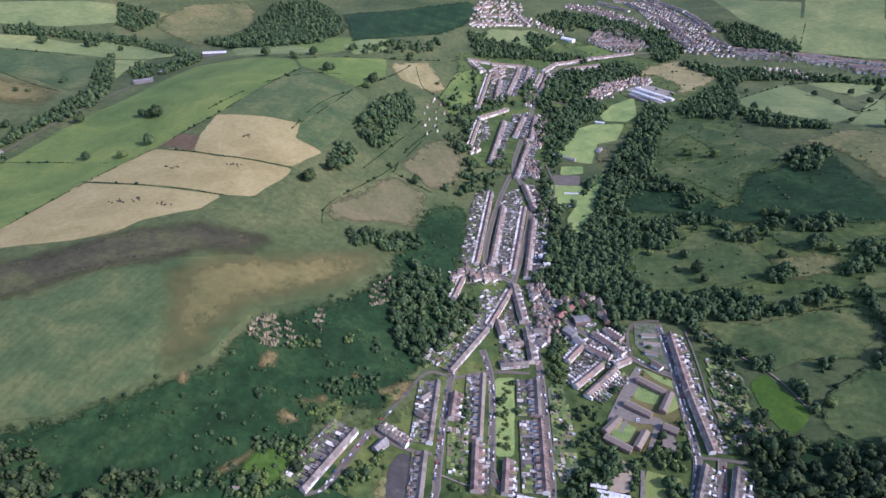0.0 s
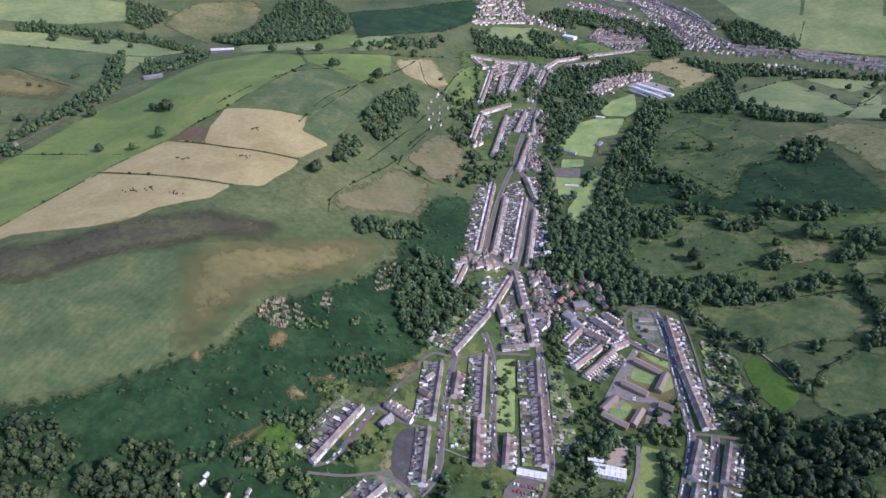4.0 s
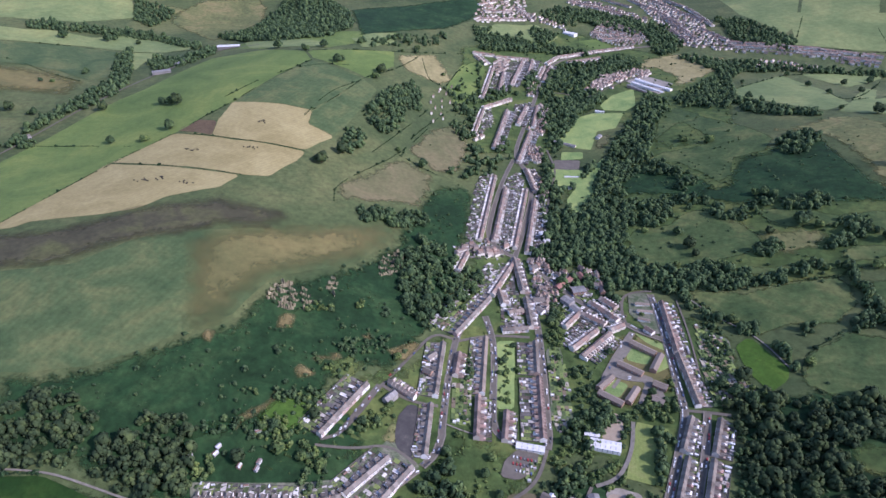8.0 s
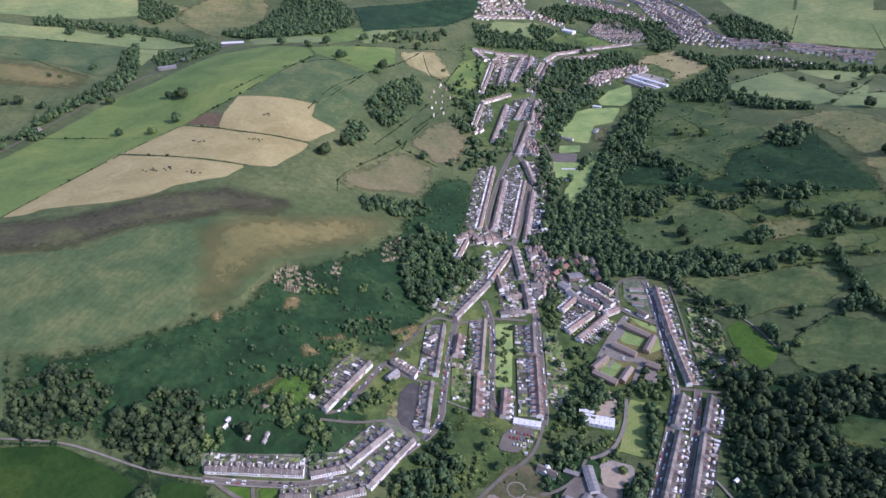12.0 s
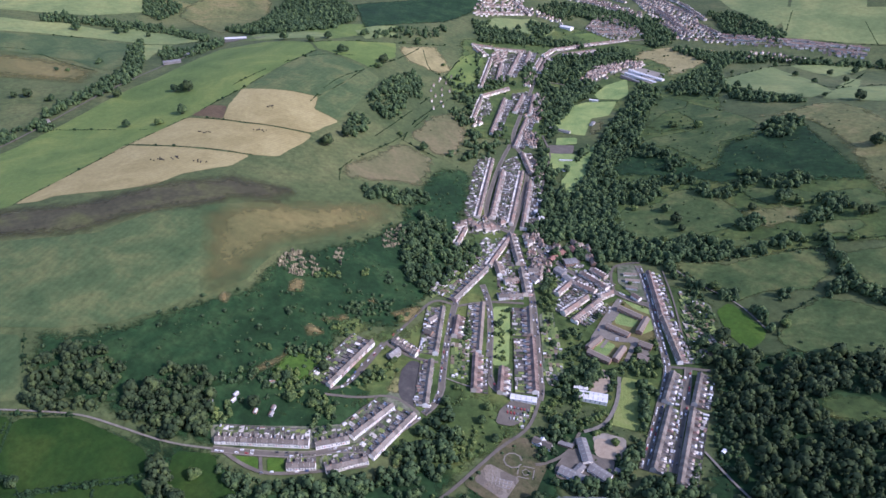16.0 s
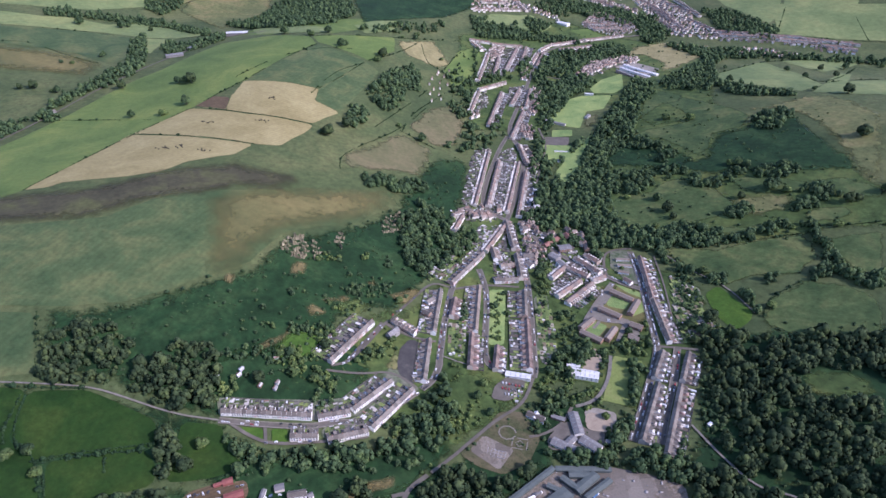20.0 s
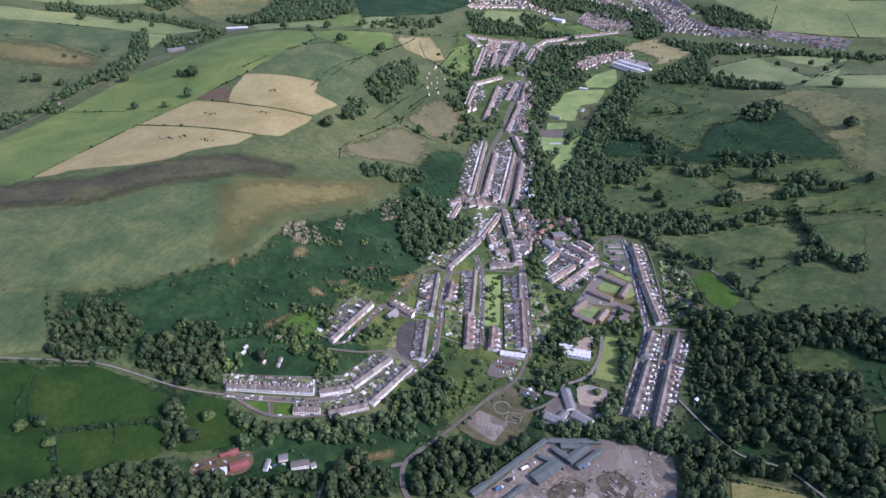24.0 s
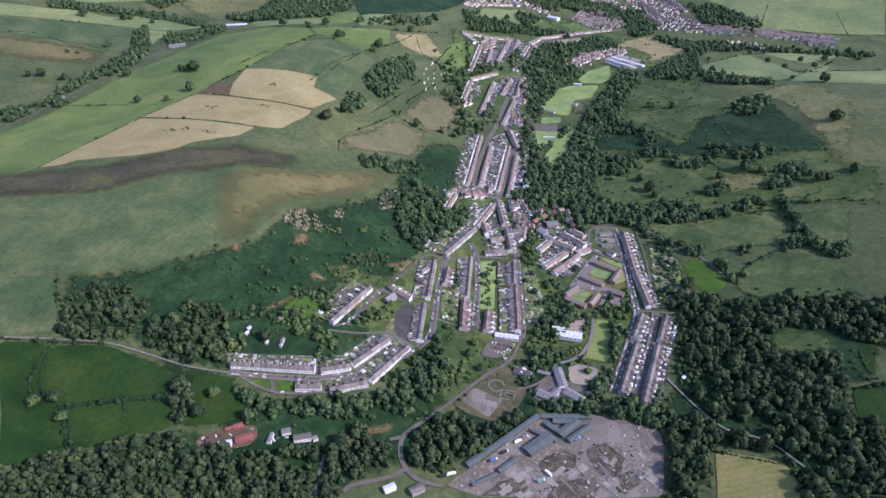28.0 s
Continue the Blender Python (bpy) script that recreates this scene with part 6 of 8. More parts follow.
    for x, z, wide, tall in ((w * 0.28, 3.3, 1.1, 1.4), (w * 0.72, 3.3, 1.1, 1.4), (w * 0.33, 0.8, 1.5, 1.5)):
        s = Shape()
        s.box(x - wide / 2 - 0.1, x + wide / 2 + 0.1, front - 0.08, front + 0.1, z - 0.12, z + tall + 0.1)
        s.box(x - wide / 2, x + wide / 2, front - 0.1, front + 0.05, z, z + tall, 1)
        part("window", s, (RENDER, GLASS), root)
    s = Shape()
    s.box(w * 0.74 - 0.5, w * 0.74 + 0.5, front - 0.07, front + 0.1, 0.0, 2.1)
    s.box(w * 0.74 - 0.65, w * 0.74 + 0.65, front - 0.25, front + 0.1, 2.15, 2.3)
    part("door", s, WOODWORK, root)
    return root


STYLES = {
    "white": dict(wall=RENDER, roof=SLATE, label="white-rendered terraced house with a dark slate roof"),
    "mixed": dict(wall=MIXED, roof=SLATE, label="stone and render terraced house with a grey slate roof"),
    "tiled": dict(wall=MIXED, roof=TILE, label="terraced house with a reddish tiled roof"),
    "gabled": dict(wall=MIXED, roof=TILE, label="tall gabled terraced house with a red tiled roof", gable=True),
    "brown": dict(wall=MIXED, roof=BROWN_TILE, label="terraced house with a brown tiled roof"),
}
house_first = {}
shed_first = {}


def shed(x, y, z, turn, size, group):
    """A small garden shed with a low ridged roof."""
    m = pose(x, y, z, 0, 0, turn) @ Matrix.Diagonal((size * rng.uniform(0.8, 1.5), size, size, 1))
    if group in shed_first:
        return copy_thing(shed_first[group], m)
    root = thing("garden_shed", "small weathered garden shed with a low felt roof", "shed", group)
    s = Shape()
    s.box(-1.5, 1.5, -1.1, 1.1, -1.0, 1.9)
    part("shed_wall", s, SHED_WALL, root)
    s = Shape()
    for a, b, za, zb in ((-1.3, 0, 1.85, 2.4), (0, 1.3, 2.4, 1.85)):
        low = [(-1.7, a, za), (1.7, a, za), (1.7, b, zb), (-1.7, b, zb)]
        s.solid(low, [(x, y, z + 0.1) for x, y, z in low])
    part("shed_roof", s, SHED_ROOF, root)
    shed_first[group] = root
    root.matrix_basis = m
    return root


def terrace(p, q, style, yard, group, garden=14.0, frontage=6.0, sheds=0.6, wing=True, covered=True):
    """A row of houses with its ridge from p to q; yard: +1 when the yards lie to the left of that line, -1 when to its right."""
    (x0, y0), (x1, y1) = p, q
    if yard < 0:
        x0, y0, x1, y1 = x1, y1, x0, y0
    length = math.hypot(x1 - x0, y1 - y0)
    n = max(1, round(length / frontage))
    w = length / n
    ax, ay = (x1 - x0) / length, (y1 - y0) / length
    turn = math.degrees(math.atan2(ay, ax))
    for i in range(n):
        key = (style, i % 2, group)
        bx, by = x0 + ax * w * i, y0 + ay * w * i
        z = land1(bx + ax * w / 2, by + ay * w / 2) + 1.0
        m = pose(bx, by, z, 0, 0, turn) @ Matrix.Diagonal((w / 5.4, 1, 1, 1))
        if key in house_first:
            copy_thing(house_first[key], m)
        else:
            house_first[key] = house_kind(mirrored=bool(i % 2), wing=wing, **STYLES[style])
            house_first[key]["group"] = group
            house_first[key].matrix_basis = m
    if garden <= 0:
        return
    lx, ly = -ay, ax
    far = 4 + 7 + garden
    if covered:
        corners = [(x0 + lx * 3, y0 + ly * 3), (x1 + lx * 3, y1 + ly * 3), (x1 + lx * far, y1 + ly * far), (x0 + lx * far, y0 + ly * far)]
        draped("back_garden", corners, GARDEN, 0.72 + 0.005 * (len(house_first) % 12), "row of narrow back gardens, grass and paving", "garden", 8.0, 0.4)
    s = Shape()
    green_x, green_y = [], []
    for i in range(n):
        cuts = [7.0] + sorted(rng.uniform(11, far - 1, 2)) + [far]
        for a, b in zip(cuts, cuts[1:]):
            u, v = w * (i + 0.5), (a + b) / 2
            cx, cy = x0 + ax * u + lx * v, y0 + ay * u + ly * v
            z = land1(cx, cy)
            s.turned_box(cx, cy, ax, ay, w - 0.3, b - a - 0.1, z - 1, z + 1.25)
        for _ in range(rng.integers(1, 3)):
            u, v = w * (i + rng.uniform(0.15, 0.85)), rng.uniform(far * 0.55, far - 0.5)
            green_x.append(x0 + ax * u + lx * v)
            green_y.append(y0 + ay * u + ly * v)
    tagged(new("garden_plots", s.mesh("garden_plots", PLOTS)), "small back-garden plots of grass, paving and soil", "garden", "", "stuff")
    if green_x:
        grove("garden_shrubs", (np.array(green_x), np.array(green_y)), rng.uniform(0.7, 2.0, len(green_x)), LEAF, "shrubs and small trees in back gardens", "shrubs", 1.2)
    s = Shape()
    for i in range(n + 1):
        cx, cy = x0 + ax * w * i + lx * (4 + far) / 2, y0 + ay * w * i + ly * (4 + far) / 2
        z = land1(cx, cy)
        s.turned_box(cx, cy, lx, ly, far - 4, 0.3, z - 2, z + 1.9)
    for i in range(n):
        cx, cy = x0 + ax * w * (i + 0.5) + lx * far, y0 + ay * w * (i + 0.5) + ly * far
        z = land1(cx, cy)
        s.turned_box(cx, cy, ax, ay, w - 0.32, 0.35, z - 2, z + 2.1)
    tagged(new("garden_wall", s.mesh("garden_wall", SHADED_GARDEN_STONE)), "grey stone walls dividing the back gardens", "wall", "", "stuff")
    for i in range(n):
        if rng.uniform() < sheds:
            u, v = w * (i + rng.uniform(0.3, 0.7)), far - rng.uniform(1.8, 4.5)
            cx, cy = x0 + ax * u + lx * v, y0 + ay * u + ly * v
            shed(cx, cy, land1(cx, cy) + 0.7, turn + 90 * rng.integers(2), rng.uniform(0.75, 1.15), group)


ISLE_SHED = choice("plot_sheds", [(0.7, 0.69, 0.67), (0.26, 0.24, 0.22), (0.17, 0.13, 0.10), (0.42, 0.41, 0.40), (0.13, 0.15, 0.12), (0.20, 0.18, 0.17)], 0.75, True)


def far_terrace(p, q, wall, roof, label, frontage=5.6, deep=8.5):
    """A distant row of houses as one thing: its wall, roof, rear wings, chimneys and windows."""
    (x0, y0), (x1, y1) = p, q
    length = math.hypot(x1 - x0, y1 - y0)
    n = max(2, round(length / frontage))
    w = length / n
    ax, ay = (x1 - x0) / length, (y1 - y0) / length
    root = thing("terrace_row", label, "houses", "distant terraces", "stuff")
    wall_s, roof_s, wing_s, stack_s, pane_s, yard_s = (Shape() for _ in range(6))
    for i in range(n):
        cx, cy = x0 + ax * w * (i + 0.5), y0 + ay * w * (i + 0.5)
        z = land1(cx, cy) + 0.8 + rng.uniform(-0.45, 0.45)

        def at(u, v, k):
            return (cx + ax * u - ay * v, cy + ay * u + ax * v, z + k)

        e, r, h = 5.3, 8.2, deep / 2
        wall_s.solid([at(-w / 2, -h, -3), at(w / 2, -h, -3), at(w / 2, h, -3), at(-w / 2, h, -3)], [at(-w / 2, -h, e), at(w / 2, -h, e), at(w / 2, h, e), at(-w / 2, h, e)])
        for side in (-1, 1):
            low = [at(-w / 2 * -side, side * (h + 0.4), e - 0.25), at(w / 2 * -side, side * (h + 0.4), e - 0.25), at(w / 2 * -side, 0, r), at(-w / 2 * -side, 0, r)]
            roof_s.solid(low, [(a, b, c + 0.2) for a, b, c in low])
        for u in (-w / 2, w / 2 - 0.25):
            wall_s.solid([at(u, -h, e), at(u + 0.25, -h, e), at(u + 0.25, h, e), at(u, h, e)], [at(u, -0.05, r - 0.1), at(u + 0.25, -0.05, r - 0.1), at(u + 0.25, 0.05, r - 0.1), at(u, 0.05, r - 0.1)])
        wing_s.solid([at(-w * 0.1, h, -2), at(w * 0.42, h, -2), at(w * 0.42, h + 4.5, -2), at(-w * 0.1, h + 4.5, -2)], [at(-w * 0.1, h, 4.4), at(w * 0.42, h, 5.4), at(w * 0.42, h + 4.5, 5.4), at(-w * 0.1, h + 4.5, 4.4)])
        stack_s.solid([at(w / 2 - 0.5, -0.4, r - 1), at(w / 2 + 0.5, -0.4, r - 1), at(w / 2 + 0.5, 0.4, r - 1), at(w / 2 - 0.5, 0.4, r - 1)], [at(w / 2 - 0.5, -0.4, r + 1.5), at(w / 2 + 0.5, -0.4, r + 1.5), at(w / 2 + 0.5, 0.4, r + 1.5), at(w / 2 - 0.5, 0.4, r + 1.5)])
        for u in (-w * 0.22, w * 0.22):
            for k in (0.9, 3.3):
                pane_s.solid([at(u - 0.55, -h - 0.06, k), at(u + 0.55, -h - 0.06, k), at(u + 0.55, -h + 0.1, k), at(u - 0.55, -h + 0.1, k)], [at(u - 0.55, -h - 0.06, k + 1.3), at(u + 0.55, -h - 0.06, k + 1.3), at(u + 0.55, -h + 0.1, k + 1.3), at(u - 0.55, -h + 0.1, k + 1.3)])
        for v in (h + 7.5, h + 12.5, h + 17):
            if rng.uniform() < 0.6:
                u, q = rng.uniform(-1, 1), rng.uniform(0.9, 1.7)
                ring = [(u - q, v - q), (u + q, v - q), (u + q, v + q), (u - q, v + q)]
                yard_s.solid([at(a, b, -2) for a, b in ring], [at(a, b, rng.uniform(1.6, 2.4)) for a, b in ring])
        yard_s.solid([at(-w / 2, h + 5, -2), at(-w / 2 + 0.3, h + 5, -2), at(-w / 2 + 0.3, h + 19, -2), at(-w / 2, h + 19, -2)], [at(-w / 2, h + 5, 1.6), at(-w / 2 + 0.3, h + 5, 1.6), at(-w / 2 + 0.3, h + 19, 1.6), at(-w / 2, h + 19, 1.6)])
    part("wall", wall_s, wall, root)["kind"] = "stuff"
    part("roof", roof_s, roof, root)["kind"] = "stuff"
    part("yard_shed", yard_s, ISLE_SHED, root)["kind"] = "stuff"
    part("rear_wing", wing_s, wall, root)["kind"] = "stuff"
    part("chimney", stack_s, BRICK, root)["kind"] = "stuff"
    part("window", pane_s, GLASS, root)["kind"] = "stuff"
    return root


ISLE_WALL = choice("far_walls", [(0.755, 0.706, 0.626), (0.530, 0.470, 0.396), (0.408, 0.323, 0.258), (0.816, 0.774, 0.708), (0.632, 0.568, 0.488), (0.469, 0.431, 0.386), (0.796, 0.735, 0.644)], 0.85, True, dirt=0.2)
ISLE_ROOF = choice("far_roofs", [(0.185, 0.151, 0.124), (0.250, 0.167, 0.126), (0.143, 0.118, 0.102), (0.222, 0.173, 0.137), (0.314, 0.261, 0.212), (0.166, 0.137, 0.114), (0.213, 0.167, 0.135)], 0.6, True)


def house_cluster(poly, spacing, turn, label, size=1.0):
    """Detached and paired houses of a distant estate as one thing."""
    gx, gy = off_streets(*off_houses(*scatter(poly, spacing, 0.92), 10.0))
    if not len(gx):
        return
    root = thing("housing_estate", label, "houses", "distant estates", "stuff")
    wall_s, roof_s, stack_s = Shape(), Shape(), Shape()
    for x, y in zip(gx, gy):
        z = land1(x, y) + 0.6
        t = radians(turn + rng.normal(0, 6) + (90 if rng.uniform() < 0.2 else 0))
        c, s = math.cos(t), math.sin(t)
        w, h = rng.uniform(4.5, 8.5) * size, rng.uniform(3.8, 4.6) * size

        def at(u, v, k):
            return (x + c * u - s * v, y + s * u + c * v, z + k)

        wall_s.solid([at(-w, -h, -3), at(w, -h, -3), at(w, h, -3), at(-w, h, -3)], [at(-w, -h, 5), at(w, -h, 5), at(w, h, 5), at(-w, h, 5)])
        roof_s.solid([at(-w - 0.3, -h - 0.3, 4.9), at(w + 0.3, -h - 0.3, 4.9), at(w + 0.3, h + 0.3, 4.9), at(-w - 0.3, h + 0.3, 4.9)], [at(-w + 0.8, -0.1, 7.8), at(w - 0.8, -0.1, 7.8), at(w - 0.8, 0.1, 7.8), at(-w + 0.8, 0.1, 7.8)])
        stack_s.solid([at(w * 0.5, -0.5, 6), at(w * 0.5 + 0.9, -0.5, 6), at(w * 0.5 + 0.9, 0.4, 6), at(w * 0.5, 0.4, 6)], [at(w * 0.5, -0.5, 9), at(w * 0.5 + 0.9, -0.5, 9), at(w * 0.5 + 0.9, 0.4, 9), at(w * 0.5, 0.4, 9)])
    part("wall", wall_s, ISLE_WALL, root)["kind"] = "stuff"
    part("roof", roof_s, ISLE_ROOF, root)["kind"] = "stuff"
    part("chimney", stack_s, BRICK, root)["kind"] = "stuff"
    tx, ty = scatter(poly, spacing * 1.1, 0.7)
    tx, ty = off_streets(tx + spacing * 0.45, ty + spacing * 0.45)
    if len(tx):
        grove("garden_trees", (tx, ty), rng.uniform(1.5, 4.0, len(tx)), LEAF, "small trees and hedges in gardens between houses", "trees", 1.1)


# name of the row: style, side of the yards, street
FLIPPED = {"row_u1", "row_u3", "row_v1", "row_w1", "row_r3", "row_x3"}
ROW_PLAN = {
    "row_t1": ("mixed", 1, "houses of the main road", 4), "row_t2": ("mixed", 1, "houses of the main road", 4), "row_t3": ("brown", 1, "houses of the main road", 3),
    "row_t4": ("mixed", 1, "houses of the main road", 3), "row_t5": ("brown", 1, "houses of the church road", 3),
    "row_a1": ("mixed", 1, "houses of the church road", 12),
    "row_b1": ("mixed", -1, "houses of the church road", 13), "row_b2": ("mixed", -1, "houses of the church road", 4),
    "row_c": ("tiled", 1, "houses of the church road", 8),
    "row_d1": ("brown", -1, "houses of the middle street", 11), "row_d2": ("tiled", 1, "houses of the middle street", 8),
    "row_e1": ("mixed", -1, "houses of the main road", 16), "row_e2": ("gabled", -1, "houses of the main road", 16),
    "row_f": ("tiled", 1, "houses of the middle street", 4),
    "row_g1": ("tiled", 1, "houses of the long street", 9), "row_g2": ("brown", 1, "houses of the long street", 9),
    "row_h1": ("mixed", 1, "houses of the lower street", 7), "row_h2": ("mixed", 1, "houses of the lower street", 7),
    "row_h3": ("mixed", 1, "houses of the lower street", 9), "row_h4": ("mixed", 1, "houses of the lower street", 9),
    "row_i": ("white", 1, "white terraces", 11), "row_j": ("white", 1, "white terraces", 9), "row_k": ("white", 1, "white terraces", 13),
    "row_l": ("white", 1, "white terraces", 12), "row_m": ("white", 1, "white terraces", 15), "row_n": ("white", 1, "white terraces", 6),
    "row_o": ("mixed", 1, "houses of the upper row", 20), "row_p": ("mixed", 1, "houses of the upper row", 4),
}
for key, ends in ROWS_.items():
    if key in ROW_PLAN:
        style_, yard_, group_, garden_ = ROW_PLAN[key]
        terrace(ends[0], ends[1], style_, yard_, group_, garden_)
    elif not key.startswith("row_s"):
        tint = (ISLE_WALL, ISLE_ROOF)
        if key in FLIPPED:
            ends = ends[::-1]
        far_terrace(ends[0], ends[1], tint[0], tint[1], "long distant terrace of small houses with slate roofs")
FAR_ROWS = [
    [(799, 2867), (865, 2564)],
    [(862, 2554), (905, 2370)],
    [(849, 2861), (907, 2602)],
    [(906, 2583), (919, 2311)],
    [(734, 2785), (798, 2548)],
    [(796, 2540), (822, 2347)],
    [(815, 2323), (829, 2183)],
    [(771, 2335), (799, 2173)],
    [(875, 2303), (917, 2151)],
    [(462, 2627), (584, 2579)],
    [(588, 2580), (708, 2435)],
    [(615, 2763), (710, 2644)],
    [(914, 2141), (986, 2099)],
    [(994, 2098), (1067, 2063)],
    [(1072, 2053), (1161, 2024)],
    [(1160, 2014), (1255, 1973)],
    [(1264, 1973), (1315, 1944)],
    [(917, 2099), (1036, 2050)],
    [(1090, 2015), (1206, 1974)],
    [(1198, 1956), (1291, 1911)],
    [(508, 2395), (600, 2402)],
    [(529, 2343), (635, 2334)],
    [(498, 2281), (609, 2263)],
    [(515, 2220), (649, 2230)],
    [(605, 2379), (672, 2286)],
    [(107, 2417), (174, 2478)],
    [(128, 2356), (228, 2391)],
    [(114, 2266), (272, 2333)],
    [(243, 2452), (291, 2330)],
    [(688, 2814), (739, 2805)],
    [(791, 2483), (814, 2299)],
]
for ends in FAR_ROWS:
    far_terrace(ends[0], ends[1], ISLE_WALL, ISLE_ROOF, "distant terrace of small houses on a far hillside", 6.5)
ESTATES = {"far_town_a": (20, 20), "far_town_b": (15, 75), "far_town_c": (17, -40), "far_town_d": (17, -70), "far_town_e": (18, -25), "far_town_f": (19, 30), "far_town_k": (20, -40), "far_town_g": (11, 20), "far_town_h": (10.5, 40), "far_town_i": (14, 60), "far_town_j": (14, 70), "far_farm": (30, 20), "mid_town_a": (10, 30), "mid_town_b": (11, 80), "mid_town_c": (14, -45), "mid_town_d": (11, 15), "mid_town_f": (11.5, 70), "mid_town_h": (11, 70), "mid_town_k": (11, 70), "mid_town_i": (10, -50)}
for key, (space, turn_) in ESTATES.items():
    house_cluster(AREAS[key], space, turn_, "cluster of small houses with pale walls and grey and brown roofs", 0.3 if key == "far_farm" else 0.72)


# ---- larger buildings ----
def building(name, p, q, width, eaves, rise, wall, roof, label, category="building", windows=0, group=""):
    """A ridged building along the line p to q."""
    (x0, y0), (x1, y1) = p, q
    length = math.hypot(x1 - x0, y1 - y0)
    cx, cy = (x0 + x1) / 2, (y0 + y1) / 2
    turn = math.degrees(math.atan2(y1 - y0, x1 - x0))
    root = thing(name, label, category, group, at=pose(cx, cy, land1(cx, cy) + 0.8, 0, 0, turn))
    a, h = length / 2, width / 2
    s = Shape()
    s.box(-a, a, -h, h, -4, eaves)
    if rise > 0.3:
        for x in (-a, a - 0.3):
            s.solid([(x, -h, eaves), (x + 0.3, -h, eaves), (x + 0.3, h, eaves), (x, h, eaves)], [(x, -0.05, eaves + rise - 0.1), (x + 0.3, -0.05, eaves + rise - 0.1), (x + 0.3, 0.05, eaves + rise - 0.1), (x, 0.05, eaves + rise - 0.1)])
    part("wall", s, wall, root)
    for side in (-1, 1):
        s = Shape()
        low = [(-a - 0.4, side * (h + 0.4), eaves - 0.1), (a + 0.4, side * (h + 0.4), eaves - 0.1), (a + 0.4, 0, eaves + rise), (-a - 0.4, 0, eaves + rise)]
        if side > 0:
            low = [low[1], low[0], low[3], low[2]]
        s.solid(low, [(x, y, z + 0.2) for x, y, z in low])
        part("roof_slope", s, roof, root)
    if roof in (WHITE_SHEET, SHEET_GREY) and length > 13:
        for i in range(1, int(length / 6)):
            x = -a + i * length / int(length / 6)
            for side in (-1, 1):
                s = Shape()
                y0, y1 = side * h * 0.82, side * h * 0.22
                z0, z1 = eaves + rise * 0.18, eaves + rise * 0.78
                ring = [(x - 0.45, y0, z0), (x + 0.45, y0, z0), (x + 0.45, y1, z1), (x - 0.45, y1, z1)]
                if side > 0:
                    ring = [ring[1], ring[0], ring[3], ring[2]]
                s.solid([(p_, q_, r_ + 0.1) for p_, q_, r_ in ring], [(p_, q_, r_ + 0.34) for p_, q_, r_ in ring])
                part("skylight", s, SKYLIGHT, root)
    for i in range(windows):
        for side in (-1, 1):
            x = -a + (i + 0.5) * length / windows
            for z in ((1.0, 3.6) if eaves > 4.5 else (1.0,)):
                s = Shape()
                s.box(x - 0.85, x + 0.85, side * h - 0.05, side * h + 0.05, z - 0.1, z + 1.4)
                frame_ = part("window", s, RENDER, root)
                s = Shape()
                s.box(x - 0.75, x + 0.75, side * h - 0.08, side * h + 0.08, z, z + 1.3)
                part("pane", s, GLASS, frame_)
    return root


for key in ("row_s1", "row_s2", "row_s3", "row_s4", "row_s5", "row_s6"):
    building("apartment_block", *ROWS_[key], 9.5, 5.2, 2.6, BRICK, BROWN_TILE, "low brown-tiled housing block round a green court", "building", 4, "estate blocks")
building("hall", (176, 488), (212, 479), 15, 5.5, 1.2, RENDER, WHITE_SHEET, "large flat white-roofed hall among trees", "hall", 6)
building("hall_annexe", (172, 504), (190, 500), 6, 3.2, 0.8, RENDER, WHITE_SHEET, "small annexe with a white sheet roof", "building", 2)
building("school", (166, 412), (169, 376), 12, 4.2, 2.2, RENDER, SHEET_GREY, "pale school wing with a grey roof beside the playground", "school", 6)
building("school", (170, 370), (190, 352), 13, 4.2, 2.2, RENDER, SHEET_GREY, "pale school wing with a grey roof", "school", 5)
building("school", (133, 366), (160, 350), 12, 4.2, 2.2, RENDER, SHEET_GREY, "pale school wing with a grey roof", "school", 5)
building("school", (152, 362), (162, 372), 9, 3.6, 1.4, RENDER, SHEET_GREY, "low link building between the school wings", "school", 2)
building("school_shed", (199, 366), (207, 362), 6, 3.0, 0.8, RENDER, SHEET_GREY, "small grey-roofed shed in the school yard", "shed", 0)
building("bungalow", (107, 411), (128, 399), 10, 3.0, 2.6, RENDER, SLATE, "slate-roofed bungalow beside the school", "house", 3)
building("bungalow", (114, 402), (120, 412), 7, 2.8, 2.0, RENDER, WHITE_SHEET, "white-roofed wing of a bungalow", "house", 1)
building("school_hut", (138, 408), (154, 401), 6, 2.8, 0.8, SHED_WALL, SHEET_GREY, "long low hut beside the school drive", "shed", 2)
building("depot", (84, 482), (118, 475), 9, 4.0, 1.0, RENDER, WHITE_SHEET, "long white-roofed depot across the street's end", "depot", 4)
building("chapel", (-80, 530), (-68, 545), 10, 6.0, 4.0, STONE, SHEET_GREY, "small stone chapel with a pale grey roof", "chapel", 3)
building("house", (-33, 596), (-22, 589), 9, 4.8, 3.0, BRICK, SLATE, "detached brick house with a slate roof", "house", 2)
building("house", (-28, 618), (-18, 628), 9, 4.8, 3.0, MIXED, SLATE, "detached house with a slate roof and garden", "house", 2)
building("house", (280, 590), (296, 580), 11, 5.0, 3.2, BRICK, BROWN_TILE, "detached brown-tiled house in a garden", "house", 3)
building("house", (272, 562), (285, 554), 10, 5.0, 3.2, BRICK, BROWN_TILE, "detached brown-tiled house in a garden", "house", 3)
building("grandstand", (252, 1402), (298, 1374), 8, 4.0, 1.5, MIXED, SHEET_GREY, "long low grandstand beside the pitch", "grandstand", 0)
